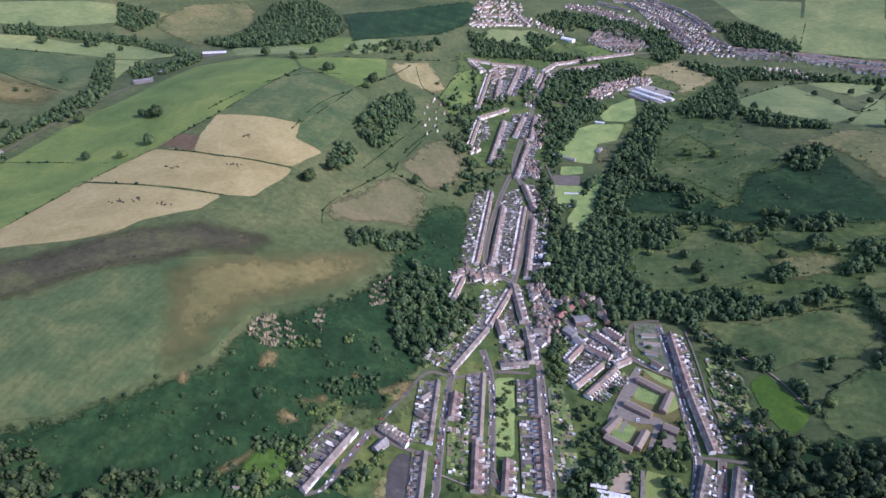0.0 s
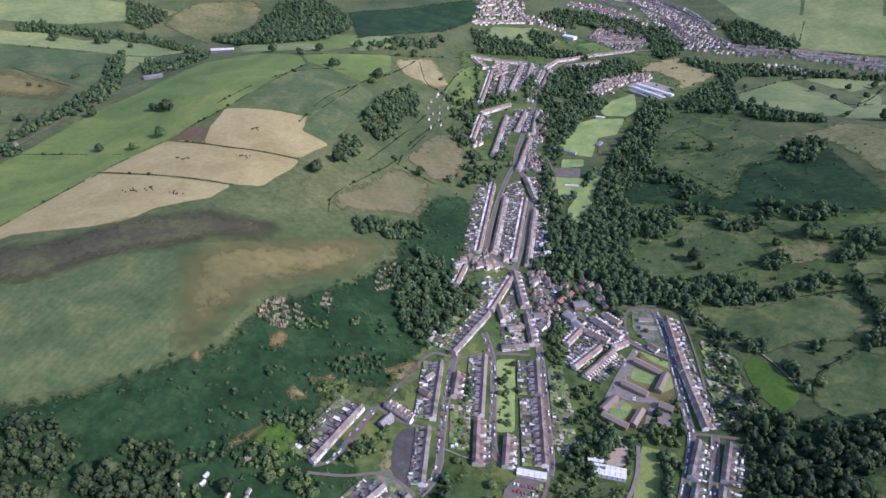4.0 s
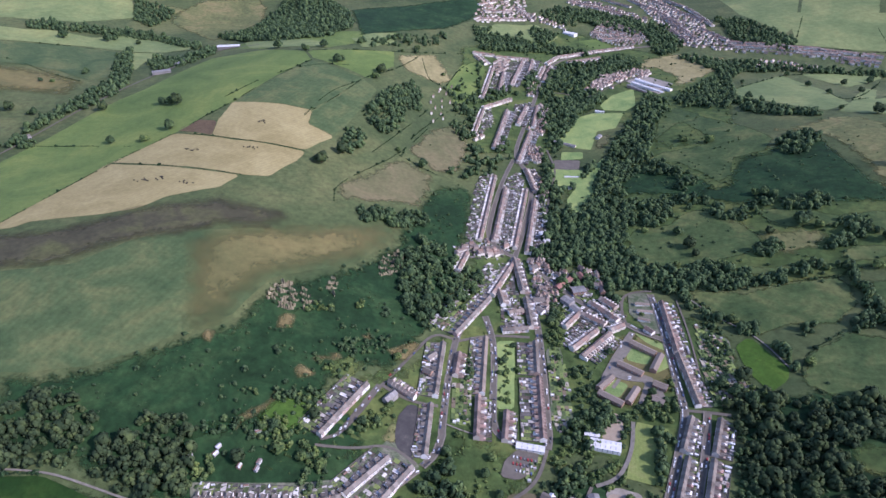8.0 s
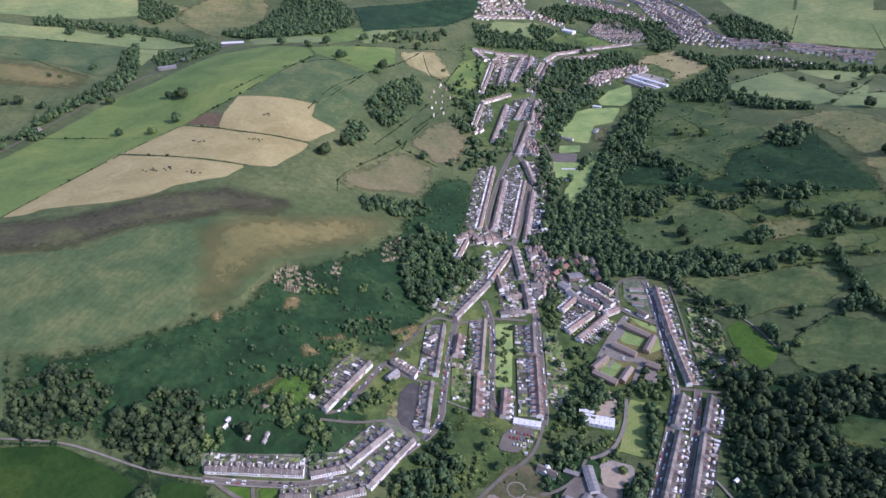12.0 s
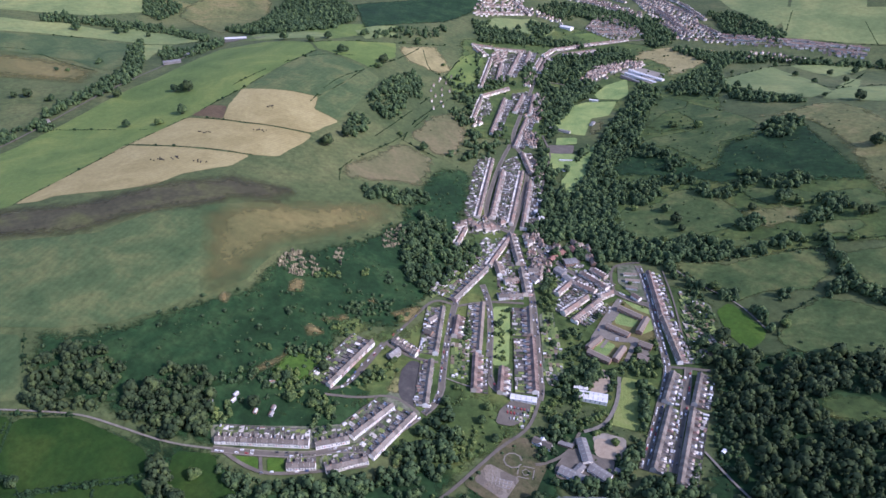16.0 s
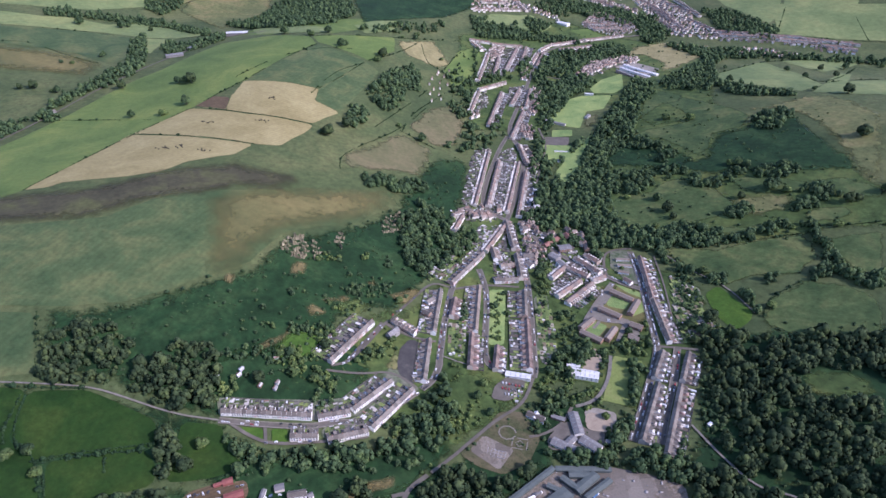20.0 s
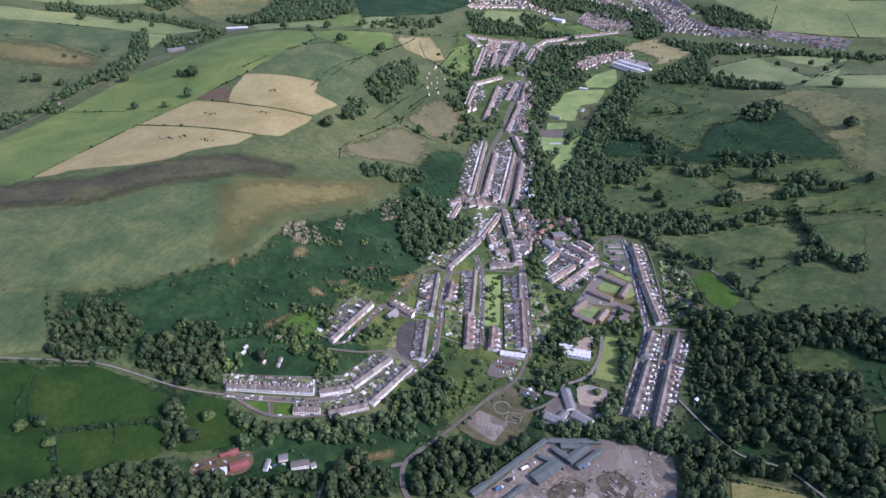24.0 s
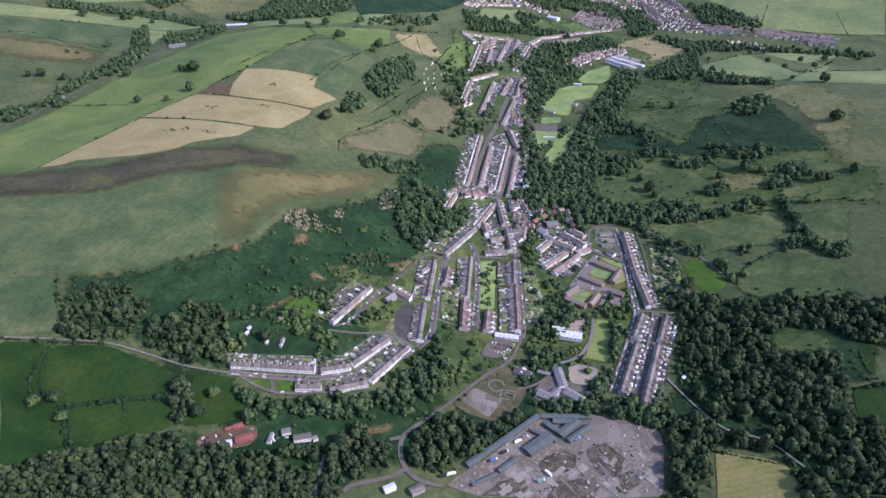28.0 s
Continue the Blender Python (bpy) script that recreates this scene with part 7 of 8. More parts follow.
building("pavilion", (383, 1588), (405, 1581), 7, 3.6, 1.0, RENDER, WHITE_SHEET, "white pavilion beside the pitch", "pavilion", 3)
building("club_house", (356, 1413), (366, 1430), 9, 4.0, 1.5, RENDER, SHEET_GREY, "pale clubhouse at the pitch corner", "building", 2)
building("rear_works", (174, 988), (181, 957), 11, 5.0, 1.0, RENDER, WHITE_SHEET, "white-roofed workshop behind the terraces", "workshop", 3)
building("rear_works", (182, 1034), (193, 1029), 9, 4.5, 1.0, RENDER, WHITE_SHEET, "white-roofed shed behind the terraces", "workshop", 1)
building("shelter", (250, 1220), (280, 1218), 3, 2.6, 0.4, RENDER, WHITE_SHEET, "low white shelter on the small green", "shelter", 0)
building("shelter", (251, 1171), (265, 1170), 7, 3.0, 0.5, RENDER, SHEET_GREY, "pale low hut on the small green", "hut", 0)
building("works_hall", (541, 1816), (608, 1734), 11, 5.0, 1.5, RENDER, WHITE_SHEET, "long white-roofed works hall in a yard", "works", 8)
building("works_hall", (524, 1790), (590, 1702), 9, 5.0, 1.2, RENDER, WHITE_SHEET, "long narrow white-roofed works hall", "works", 8)
building("works_hall", (509, 1773), (550, 1709), 9, 4.6, 1.2, MIXED, SHEET_GREY, "grey-roofed works hall beside white ones", "works", 5)
building("works_office", (600, 1722), (612, 1708), 12, 5.0, 1.0, RENDER, WHITE_SHEET, "short white office building at the works", "works", 3)
building("supermarket", (398, 2264), (433, 2236), 22, 6.0, 1.2, RENDER, WHITE_SHEET, "large white-roofed building in the far town", "building", 4)
building("farm_shed", (-257, 256), (-242, 259), 8, 3.4, 0.7, RENDER, WHITE_SHEET, "cream-roofed shed in a scrap yard", "shed", 0)
building("farm_shed", (-239, 263), (-220, 271), 9, 3.8, 1.2, RED_SHEET, RED_SHEET, "long red-roofed shed in a scrap yard", "shed", 0)
building("farm_shed", (-245, 281), (-235, 285), 7, 3.4, 1.0, RED_SHEET, RED_SHEET, "small red-roofed shed in a scrap yard", "shed", 0)
building("farm_shed", (-254, 277), (-245, 281), 3.5, 2.8, 0.6, RED_SHEET, RED_SHEET, "narrow red-roofed lean-to in a scrap yard", "shed", 0)
building("farm_shed", (-200, 263), (-199, 277), 5, 3.0, 1.0, MIXED, SHEET_GREY, "narrow grey shed beside the farmhouse", "shed", 0)
building("farm_shed", (-188, 279), (-178, 282), 8, 3.2, 1.0, MIXED, SHEET_GREY, "square grey shed beside the farmhouse", "shed", 0)
building("farmhouse", (-172, 271), (-152, 275), 9, 4.6, 2.8, RENDER, SLATE, "long slate-roofed farmhouse with white walls", "house", 4)
building("farmhouse_wing", (-150, 272), (-145, 275), 6, 3.4, 1.6, RENDER, SHEET_GREY, "low pale wing of the farmhouse", "house", 1)
building("farm_barn", (-752, 1584), (-712, 1604), 18, 6.0, 2.0, SHEET_GREY, SHEET_GREY, "large pale grey farm barn in a wooded valley", "barn", 0)
building("farm_barn", (-669, 1862), (-607, 1872), 20, 6.0, 2.0, SHEET_GREY, WHITE_SHEET, "long pale farm barn in a wooded valley", "barn", 0)
building("farm_barn", (-724, 1669), (-709, 1708), 12, 5.0, 2.0, SHEET_GREY, SHEET_GREY, "long grey farm shed among trees", "barn", 0)
building("farm_barn", (-880, 1180), (-862, 1200), 14, 5.0, 2.0, STONE, SLATE, "stone farm barn beside the lane", "barn", 0)
for x_, y_, a_ in ((-288, 422, 20), (-261, 437, 60), (-262, 428, 60), (-233, 416, 80), (-214, 415, 75), (-213, 424, 75), (-222, 463, 30), (334, 389, 40), (412, 418, 10)):
    c_, s_ = math.cos(radians(a_)) * 4, math.sin(radians(a_)) * 4
    building("stable", (x_ - c_ * 0.8, y_ - s_ * 0.8), (x_ + c_ * 0.8, y_ + s_ * 0.8), 4, 2.4, 0.6, SHED_WALL, SHED_ROOF, "small pale-roofed smallholding shed on the slope", "shed", 0)
# the works yard: a long lean-to along its edge, sheds and lorries
building("lean_to", (49, 257), (129, 324), 6.5, 3.6, 0.5, SHEET_GREEN, SHEET_GREEN, "long low green-roofed lean-to along the yard's edge", "shed", 0)
building("lean_to", (132, 324), (197, 323), 6.5, 3.6, 0.5, SHEET_GREEN, SHEET_GREEN, "long low green-roofed lean-to along the yard's edge", "shed", 0)
building("industrial_shed", (108, 265), (141, 291), 15, 5.0, 0.9, SHEET_GREEN, SHEET_GREEN, "wide green-roofed industrial shed in the yard", "shed", 0)
building("industrial_shed", (119, 300), (146, 284), 6, 4.4, 0.8, SHEET_GREEN, SHEET_GREEN, "narrow green-roofed shed in the yard", "shed", 0)
building("industrial_shed", (137, 311), (157, 291), 7, 4.8, 0.9, SHEET_GREEN, SHEET_GREEN, "narrow green-roofed shed in the yard", "shed", 0)
building("industrial_shed", (151, 292), (178, 315), 11, 5.0, 1.0, SHEET_GREEN, SHEET_GREEN, "green-roofed industrial shed beside a narrow one", "shed", 0)
building("industrial_shed", (146, 315), (170, 314), 8, 4.8, 0.9, SHEET_GREEN, SHEET_GREEN, "green-roofed shed at the yard's back", "shed", 0)
building("industrial_shed", (161, 283), (193, 308), 7, 4.0, 0.8, SHEET_GREEN, SHEET_GREEN, "long narrow green-roofed shed on the concrete", "shed", 0)
building("industrial_shed", (72, 237), (96, 257), 5.5, 3.6, 0.6, SHEET_GREEN, SHEET_GREEN, "narrow green-roofed shed in the yard", "shed", 0)
building("industrial_shed", (40, 218), (70, 234), 3.5, 3.0, 0.4, SHEET_GREEN, SHEET_GREEN, "low narrow roof along the yard's wall", "shed", 0)
building("industrial_shed", (35, 245), (50, 257), 8, 4.0, 0.8, SHEET_GREEN, SHEET_GREEN, "grey-green shed with a pale gable at the yard's gate", "shed", 0)
building("workshop", (-60, 208), (-48, 214), 8, 3.6, 1.0, RENDER, WHITE_SHEET, "white-roofed workshop by the road", "shed", 0)
building("workshop", (-30, 206), (-16, 214), 10, 4.0, 1.4, STONE, SLATE, "roofless-looking grey workshop by the road", "shed", 0)
for a_, b_ in (((296, 767), (318, 765)), ((295, 749), (318, 746)), ((292, 730), (309, 725))):
    building("garage_block", a_, b_, 6, 2.8, 1.2, RENDER, BROWN_TILE, "short row of low buildings in a walled court", "garage", 0, "garages")
building("house", (297, 706), (306, 694), 9, 4.8, 3.0, RENDER, TILE, "pale house with a clay-tiled roof by the road", "house", 2)
building("brick_house", (178, 811), (190, 826), 10, 5, 3.2, BRICK, RED_TILE, "red brick house with a red-tiled roof", "house", 2)
building("brick_house", (194, 829), (207, 842), 10, 5, 3.2, BRICK, RED_TILE, "red brick house with a red-tiled roof", "house", 2)
building("brick_house", (221, 853), (226, 836), 10, 5, 3.2, BRICK, RED_TILE, "red brick house beside the wood", "house", 2)
building("parish_hall", (202, 804), (224, 808), 16, 6, 1.6, BRICK, SHEET_GREY, "wide flat-roofed brick hall by the road", "hall", 4)
building("brick_house", (251, 857), (249, 832), 8, 5, 3, RENDER, SLATE, "narrow slate-roofed house beside the wood", "house", 2)
building("brick_house", (251, 826), (252, 797), 8, 5, 3, BRICK, TILE, "long tiled house beside the wood", "house", 2)
building("warehouse", (185, 784), (197, 769), 14, 6.5, 2.5, STONE, SHEET_GREY, "grey warehouse on the park road", "warehouse", 3)
building("warehouse", (197, 762), (205, 746), 12, 6, 2.2, RENDER, SHEET_GREY, "grey-roofed building on the park road", "warehouse", 2)
building("corner_house", (142, 864), (151, 871), 11, 6.5, 3, RENDER, SLATE, "tall white corner house at the fork", "house", 3)
building("inn", (136, 776), (154, 777), 12, 6, 3, RENDER, SLATE, "large white house beside the main road", "house", 3)
building("inn_wing", (140, 757), (149, 747), 10, 5, 2.6, RENDER, SLATE, "white wing behind the large house", "house", 2)



# ---- vehicles ----
def lorry(x, y, turn, material, label):
    root = thing("lorry", label, "lorry", at=pose(x, y, land1(x, y) + 0.9, 0, 0, turn))
    s = Shape()
    s.box(-5.0, 3.0, -1.25, 1.25, 1.0, 3.8)
    part("cargo_box", s, material, root)
    s = Shape()
    s.solid([(3.2, -1.2, 0.6), (5.2, -1.2, 0.6), (5.2, 1.2, 0.6), (3.2, 1.2, 0.6)], [(3.2, -1.15, 3.0), (4.8, -1.15, 3.0), (4.8, 1.15, 3.0), (3.2, 1.15, 3.0)])
    part("cab", s, RENDER, root)
    for wx in (-3.8, -2.6, 4.0):
        for wy in (-1.1, 1.1):
            s = Shape()
            ring = [(wx + 0.5 * math.cos(k * math.pi / 4), 0.5 + 0.5 * math.sin(k * math.pi / 4)) for k in range(8)]
            s.solid([(a, wy - 0.15, b) for a, b in ring], [(a, wy + 0.15, b) for a, b in ring])
            part("wheel", s, RUBBER, root)


lorry(67, 254, 28, BLUE_PAINT, "blue box lorry parked in the works yard")
lorry(81, 266, 30, RUBBER, "black lorry parked in the works yard")
lorry(99, 283, 30, RENDER, "white lorry parked beside the long lean-to")
lorry(108, 289, 30, SHEET_GREY, "grey lorry parked beside the long lean-to")
lorry(172, 287, 38, BLUE_PAINT, "blue box lorry parked beside a long shed")
lorry(130, 235, -50, RENDER, "white lorry parked on the open concrete")
lorry(120, 225, 20, SHEET_TEAL, "teal trailer parked on the open concrete")
lorry(17, 233, 15, RENDER, "white lorry parked at the yard's entrance")
lorry(8, 230, 15, RUBBER, "dark lorry parked at the yard's entrance")
car_first = {}


def car(x, y, turn, group):
    m = pose(x, y, land1(x, y) + 1.2, 0, 0, turn)
    if group in car_first:
        return copy_thing(car_first[group], m)
    root = thing("car", "parked small car at the kerb", "car", group)
    s = Shape()
    ring = [(-2.1, -0.85), (2.1, -0.85), (2.1, 0.85), (-2.1, 0.85)]
    s.solid([(a, b, -0.15) for a, b in ring], [(a * 0.99, b * 0.98, 0.85) for a, b in ring])
    s.solid([(-1.9, -0.78, 1.36), (0.7, -0.78, 1.36), (0.7, 0.78, 1.36), (-1.9, 0.78, 1.36)], [(-1.6, -0.65, 1.5), (0.4, -0.65, 1.5), (0.4, 0.65, 1.5), (-1.6, 0.65, 1.5)])
    part("body", s, PAINT, root)
    s = Shape()
    s.solid([(-2.0, -0.8, 0.85), (1.3, -0.8, 0.85), (1.3, 0.8, 0.85), (-2.0, 0.8, 0.85)], [(-1.88, -0.76, 1.37), (0.68, -0.76, 1.37), (0.68, 0.76, 1.37), (-1.88, 0.76, 1.37)])
    part("cabin_glass", s, GLASS, root)
    car_first[group] = root
    root.matrix_basis = m
    return root


PARKED = {"main_road": 0.5, "church_road": 0.6, "mid_street": 0.55, "long_street": 1.0, "lower_street": 0.55, "row_street": 0.45, "upper_row_street": 0.4, "park_road": 0.3, "estate_road": 0.35, "row_loop": 0.12, "hill_lane": 0.15}
for key, share in PARKED.items():
    width, line = ROADS[key]
    x_, y_, dx_, dy_ = along(line, 5.6)
    for i in range(1, len(x_) - 1):
        for side in (-1, 1):
            if rng.uniform() < share * 0.66:
                o = side * (width / 2 - 1.0)
                car(x_[i] - dy_[i] * o, y_[i] + dx_[i] * o, math.degrees(math.atan2(dy_[i], dx_[i])) + (180 if side > 0 else 0), "cars parked in the streets")

for x_, y_ in [(-277, 264), (-272, 266), (-268, 266), (-263, 268), (-258, 270), (-273, 261), (-229, 279), (-224, 281), (-232, 271), (-247, 271), (-195, 268), (-191, 271), (-181, 273)]:
    car(x_, y_, rng.uniform(0, 180), "cars standing in the scrap yard")
for i in range(26):
    x_, y_ = 77 + 4.3 * (i % 9) + 1.2 * (i // 9), 446 + 9.5 * (i // 9) - 0.9 * (i % 9)
    if rng.uniform() < 0.75 and inside(AREAS["depot_yard"], np.array([x_]), np.array([y_]))[0]:
        car(x_, y_, 82 + rng.normal(0, 4), "cars parked in the yard")

# ---- hedges ----
HEDGES = {
    'h50': [(546, 789), (617, 790)],
    'h51': [(602, 810), (650, 804), (709, 792), (751, 790)],
    'h52': [(-834, 1155), (-720, 1141), (-616, 1117)],
    'h53': [(-493, 1337), (-425, 1470), (-340, 1576), (-253, 1613)],
    'h54': [(-306, 1269), (-274, 1419), (-214, 1529)],
    'h55': [(-898, 1824), (-833, 1833), (-745, 1884)],
    'h56': [(-1186, 1799), (-1095, 1815), (-995, 1821)],
    'h57': [(-1227, 1632), (-1157, 1666), (-1006, 1574), (-911, 1529)],
    'h58': [(633, 722), (642, 668)],
    'h59': [(-502, 375), (-502, 323), (-493, 307)],
    'h60': [(-456, 290), (-414, 304), (-382, 312), (-332, 323)],
    'h61': [(-447, 286), (-433, 273), (-421, 240)],
    'h62': [(-384, 310), (-374, 282)],
    'h63': [(479, 597), (503, 633), (566, 667)],
    'h64': [(-2, 1491), (-84, 1306), (-99, 1203)],
    'h65': [(-156, 1192), (-111, 1303), (-47, 1477)],
    'h01': [(-631, 1045), (-557, 1027), (-431, 1003), (-369, 995)],
    'h02': [(-547, 1168), (-418, 1132), (-313, 1124), (-281, 1124)],
    'h03': [(-703, 786), (-630, 1041), (-546, 1164), (-515, 1225)],
    'h06': [(-563, 382), (-500, 381), (-431, 387)],
    'h07': [(-499, 377), (-490, 312), (-451, 296), (-422, 236)],
    'h08': [(-448, 289), (-395, 304), (-338, 314), (-332, 328)],
    'h09': [(-515, 1225), (-466, 1308), (-408, 1461), (-348, 1613)],
    'h10': [(-294, 1302), (-253, 1401), (-212, 1541)],
    'h11': [(-204, 972), (-211, 1032), (-103, 1210), (-48, 1369)],
    'h12': [(-103, 1210), (-23, 1169)],
    'h13': [(-77, 1825), (-55, 1652), (-14, 1639)],
    'h16': [(745, 1658), (959, 1815), (1016, 1823), (1248, 1858)],
    'h17': [(987, 1641), (952, 1443), (1234, 1793)],
    'h19': [(1103, 2073), (1227, 2318)],
    'h20': [(1100, 2063), (1256, 2002), (1458, 1941)],
    'h24': [(-382, 1692), (-153, 1799), (38, 1908)],
    'h26': [(530, 340), (569, 341)],
    'h28': [(-213, 1540), (-130, 1686), (-77, 1825)],
    'h29': [(-6, 1645), (37, 1815), (96, 1892)],
    'h31': [(333, 261), (397, 236)],
    'h32': [(953, 1474), (1294, 1637)],
    'h33': [(-538, 493), (-498, 397)],
    'h34': [(1387, 2138), (1356, 1976)],
}
for key, line in HEDGES.items():
    x_, y_, dx_, dy_ = along(line, 2.6)
    keep_ = np.array([noise.noise(Vector((a * 0.02, b * 0.02, 5.0))) > -0.28 for a, b in zip(x_, y_)])
    x_, y_ = x_[keep_] + rng.normal(0, 0.5, keep_.sum()), y_[keep_] + rng.normal(0, 0.5, keep_.sum())
    if len(x_):
        k_ = rng.uniform(0.9, 1.9, len(x_)) * (1.35 if line[0][1] < 450 else 1.0) * np.where(rng.uniform(size=len(x_)) < 0.06, 2.4, 1.0)
        grove("hedge", (x_, y_), k_, HEDGE, "dark uneven field hedge with gaps and small trees", "hedge")

# ---- scrub on the slopes ----
def clear_of_town(x, y, gap_rows=13.0):
    """The spots that stand off the houses, streets and yards."""
    ok = np.ones(len(x), bool)
    lines = [(gap_rows, e) for e in ROWS_.values()] + [(w / 2 + 3.0, line) for w, line in ROADS.values()]
    for gap, line in lines:
        for (ax, ay), (bx, by) in zip(line, line[1:]):
            d = (bx - ax) ** 2 + (by - ay) ** 2 + 1e-6
            t = np.clip(((x - ax) * (bx - ax) + (y - ay) * (by - ay)) / d, 0, 1)
            ok &= np.hypot(x - ax - t * (bx - ax), y - ay - t * (by - ay)) > gap
    for key in ("yard", "school_yard", "car_park", "waste_ground", "town_green", "garage_court", "scrap_yard", "estate_lawn_a", "estate_lawn_b"):
        ok &= ~inside(AREAS[key], x, y)
    ok &= ~inside(FIELDS["pitch_a"], x, y) & ~inside(FIELDS["pitch_b"], x, y)
    ok &= ~inside(FIELDS["school_field"], x, y) & ~inside(FIELDS["stubble_d"], x, y)
    return x[ok], y[ok]



SCRUB = [("bracken_west", 15, 0.55, 1.7), ("bracken_west", 9, 0.5, 0.9), ("bracken_west", 24, 0.5, 2.0), ("bracken_low", 9, 0.6, 1.3), ("scrub_valley", 12, 0.45, 1.1), ("bracken_east", 10, 0.55, 1.4), ("scrub_east", 15, 0.4, 1.7), ("scrub_town", 11, 0.5, 1.0), ("scrub_far", 22, 0.5, 2.0)]
SLOPES = SLOPES | SLOPES_MORE
for key, space, keep_, k_ in SCRUB:
    spots = scatter(SLOPES[key], space, keep_, 1.2)
    if key == "bracken_west":
        spots = clear_of_town(*spots)
    if key in ("scrub_valley", "bracken_low", "bracken_east", "scrub_far"):
        spots = clear_of_town(*spots)
    grove("scrub", spots, rng.uniform(0.8, 2.6, len(spots[0])) * k_, LEAF_LIGHT if key in ("scrub_valley", "scrub_town") else LEAF, "scattered gorse, thorn and bramble bushes", "scrub")
for key, space in (("heath_knoll", 34), ("heath_mid", 13), ("bracken_gap", 12), ("bracken_face", 20), ("grazing_top", 40), ("olive_g", 45), ("meadow_d", 45)):
    spots = scatter(FIELDS[key], space, 0.5, 1.0)
    if len(spots[0]):
        grove("scrub", spots, rng.uniform(1.0, 3.2, len(spots[0])), LEAF, "a few thorn bushes in a pasture", "scrub")


# ---- rocks ----
def outcrop(poly, tiers, high, label):
    """Broken upright rock faces across an outline: fluted columns of uneven height with gaps, sunk into the slope."""
    xs, ys = [q[0] for q in poly], [q[1] for q in poly]
    s = Shape()
    for tier in range(tiers):
        y0 = min(ys) + (max(ys) - min(ys)) * (tier + 0.5) / tiers
        grid = []
        for x in np.arange(min(xs), max(xs), 0.7):
            yb = y0 + 9.0 * noise.noise(Vector((x * 0.07, tier * 7.0, 1.0))) + 2.5 * noise.noise(Vector((x * 0.4, tier * 5.0, 3.0)))
            tall = high * max(0.0, 0.55 + 1.1 * noise.noise(Vector((x * 0.11, tier * 3.0, 4.0))) + 0.6 * noise.noise(Vector((x * 0.55, tier * 3.0, 8.0))))
            if not inside(poly, np.array([x]), np.array([yb]))[0] or tall < 1.0:
                grid.append(None)
                continue
            base = land1(x, yb)
            col = []
            for k in range(7):
                f = k / 6
                out = 1.5 * noise.noise(Vector((x * 0.6, f * 1.2, tier * 5.0))) + 1.0 * noise.noise(Vector((x * 1.7, f * 3.0, tier)))
                col.append((x + 0.5 * noise.noise(Vector((x, f * 4.0, 9.0))), yb - 1.5 - out + f * 2.6, base - 0.6 + tall * f))
            col.append((x, yb + 5.5, base - 1.0))
            grid.append(col)
        for a, b in zip(grid, grid[1:]):
            if a and b:
                for k in range(7):
                    s.face([a[k], b[k], b[k + 1], a[k + 1]])
    if s.f:
        tagged(new("rock_outcrop", s.mesh("rock_outcrop", ROCK)), label, "rocks", "", "stuff")


for key, tiers, bushes in (("rocks_a", 6, 0.4), ("rocks_b", 6, 0.4), ("rocks_c", 4, 0.6), ("rocks_d", 4, 0.6)):
    spots = scatter(AREAS[key], 6, bushes)
    grove("scrub", spots, rng.uniform(1.0, 2.6, len(spots[0])), LEAF_DARK, "bushes among broken rocks", "scrub")
    outcrop(AREAS[key], tiers, 8.5, "pale broken rock faces of an old quarry in the slope")

# ---- wrapped bales in the stubble ----
bale_first = {}
for x_, y_ in AREAS["bales"]:
    for i in range(9):
        bx, by = x_ + rng.normal(0, 7), y_ + rng.normal(0, 3.5)
        m_ = pose(bx, by, land1(bx, by) + 0.45, 0, 0, rng.uniform(0, 180))
        if bale_first:
            copy_thing(bale_first["bale"], m_)
        else:
            s_ = Shape()
            ring = [(1.0 * math.cos(k * math.pi / 6), 0.95 + 1.0 * math.sin(k * math.pi / 6)) for k in range(12)]
            s_.solid([(a, -0.8, b) for a, b in ring], [(a, 0.8, b) for a, b in ring])
            bale_first["bale"] = tagged(new("bale", s_.mesh("bale", RUBBER)), "black wrapped round bale lying on stubble", "bale", "bales in the stubble")
            bale_first["bale"].matrix_basis = m_

# ---- clutter of the yard and the gardens ----
for key in ("yard", "scrap_yard"):
    poly = AREAS[key]
    spots = scatter(poly, 15, 0.5)
    vs, fs, n = [], [], 0
    for x_, y_ in zip(*spots):
        v, f = lump(rng.uniform(0.8, 2.6), x_, 0.35, 1, 0.6)
        vs.append(v * (rng.uniform(0.6, 1.8), rng.uniform(0.6, 1.4), 1) + (x_, y_, land1(x_, y_) + 1.0))
        fs.append(f + n)
        n += len(v)
    if vs:
        tagged(new("rubble", fast_mesh("rubble", np.concatenate(vs), np.concatenate(fs), STONE)), "low heaps of rubble and earth on concrete", "rubble", "", "stuff")


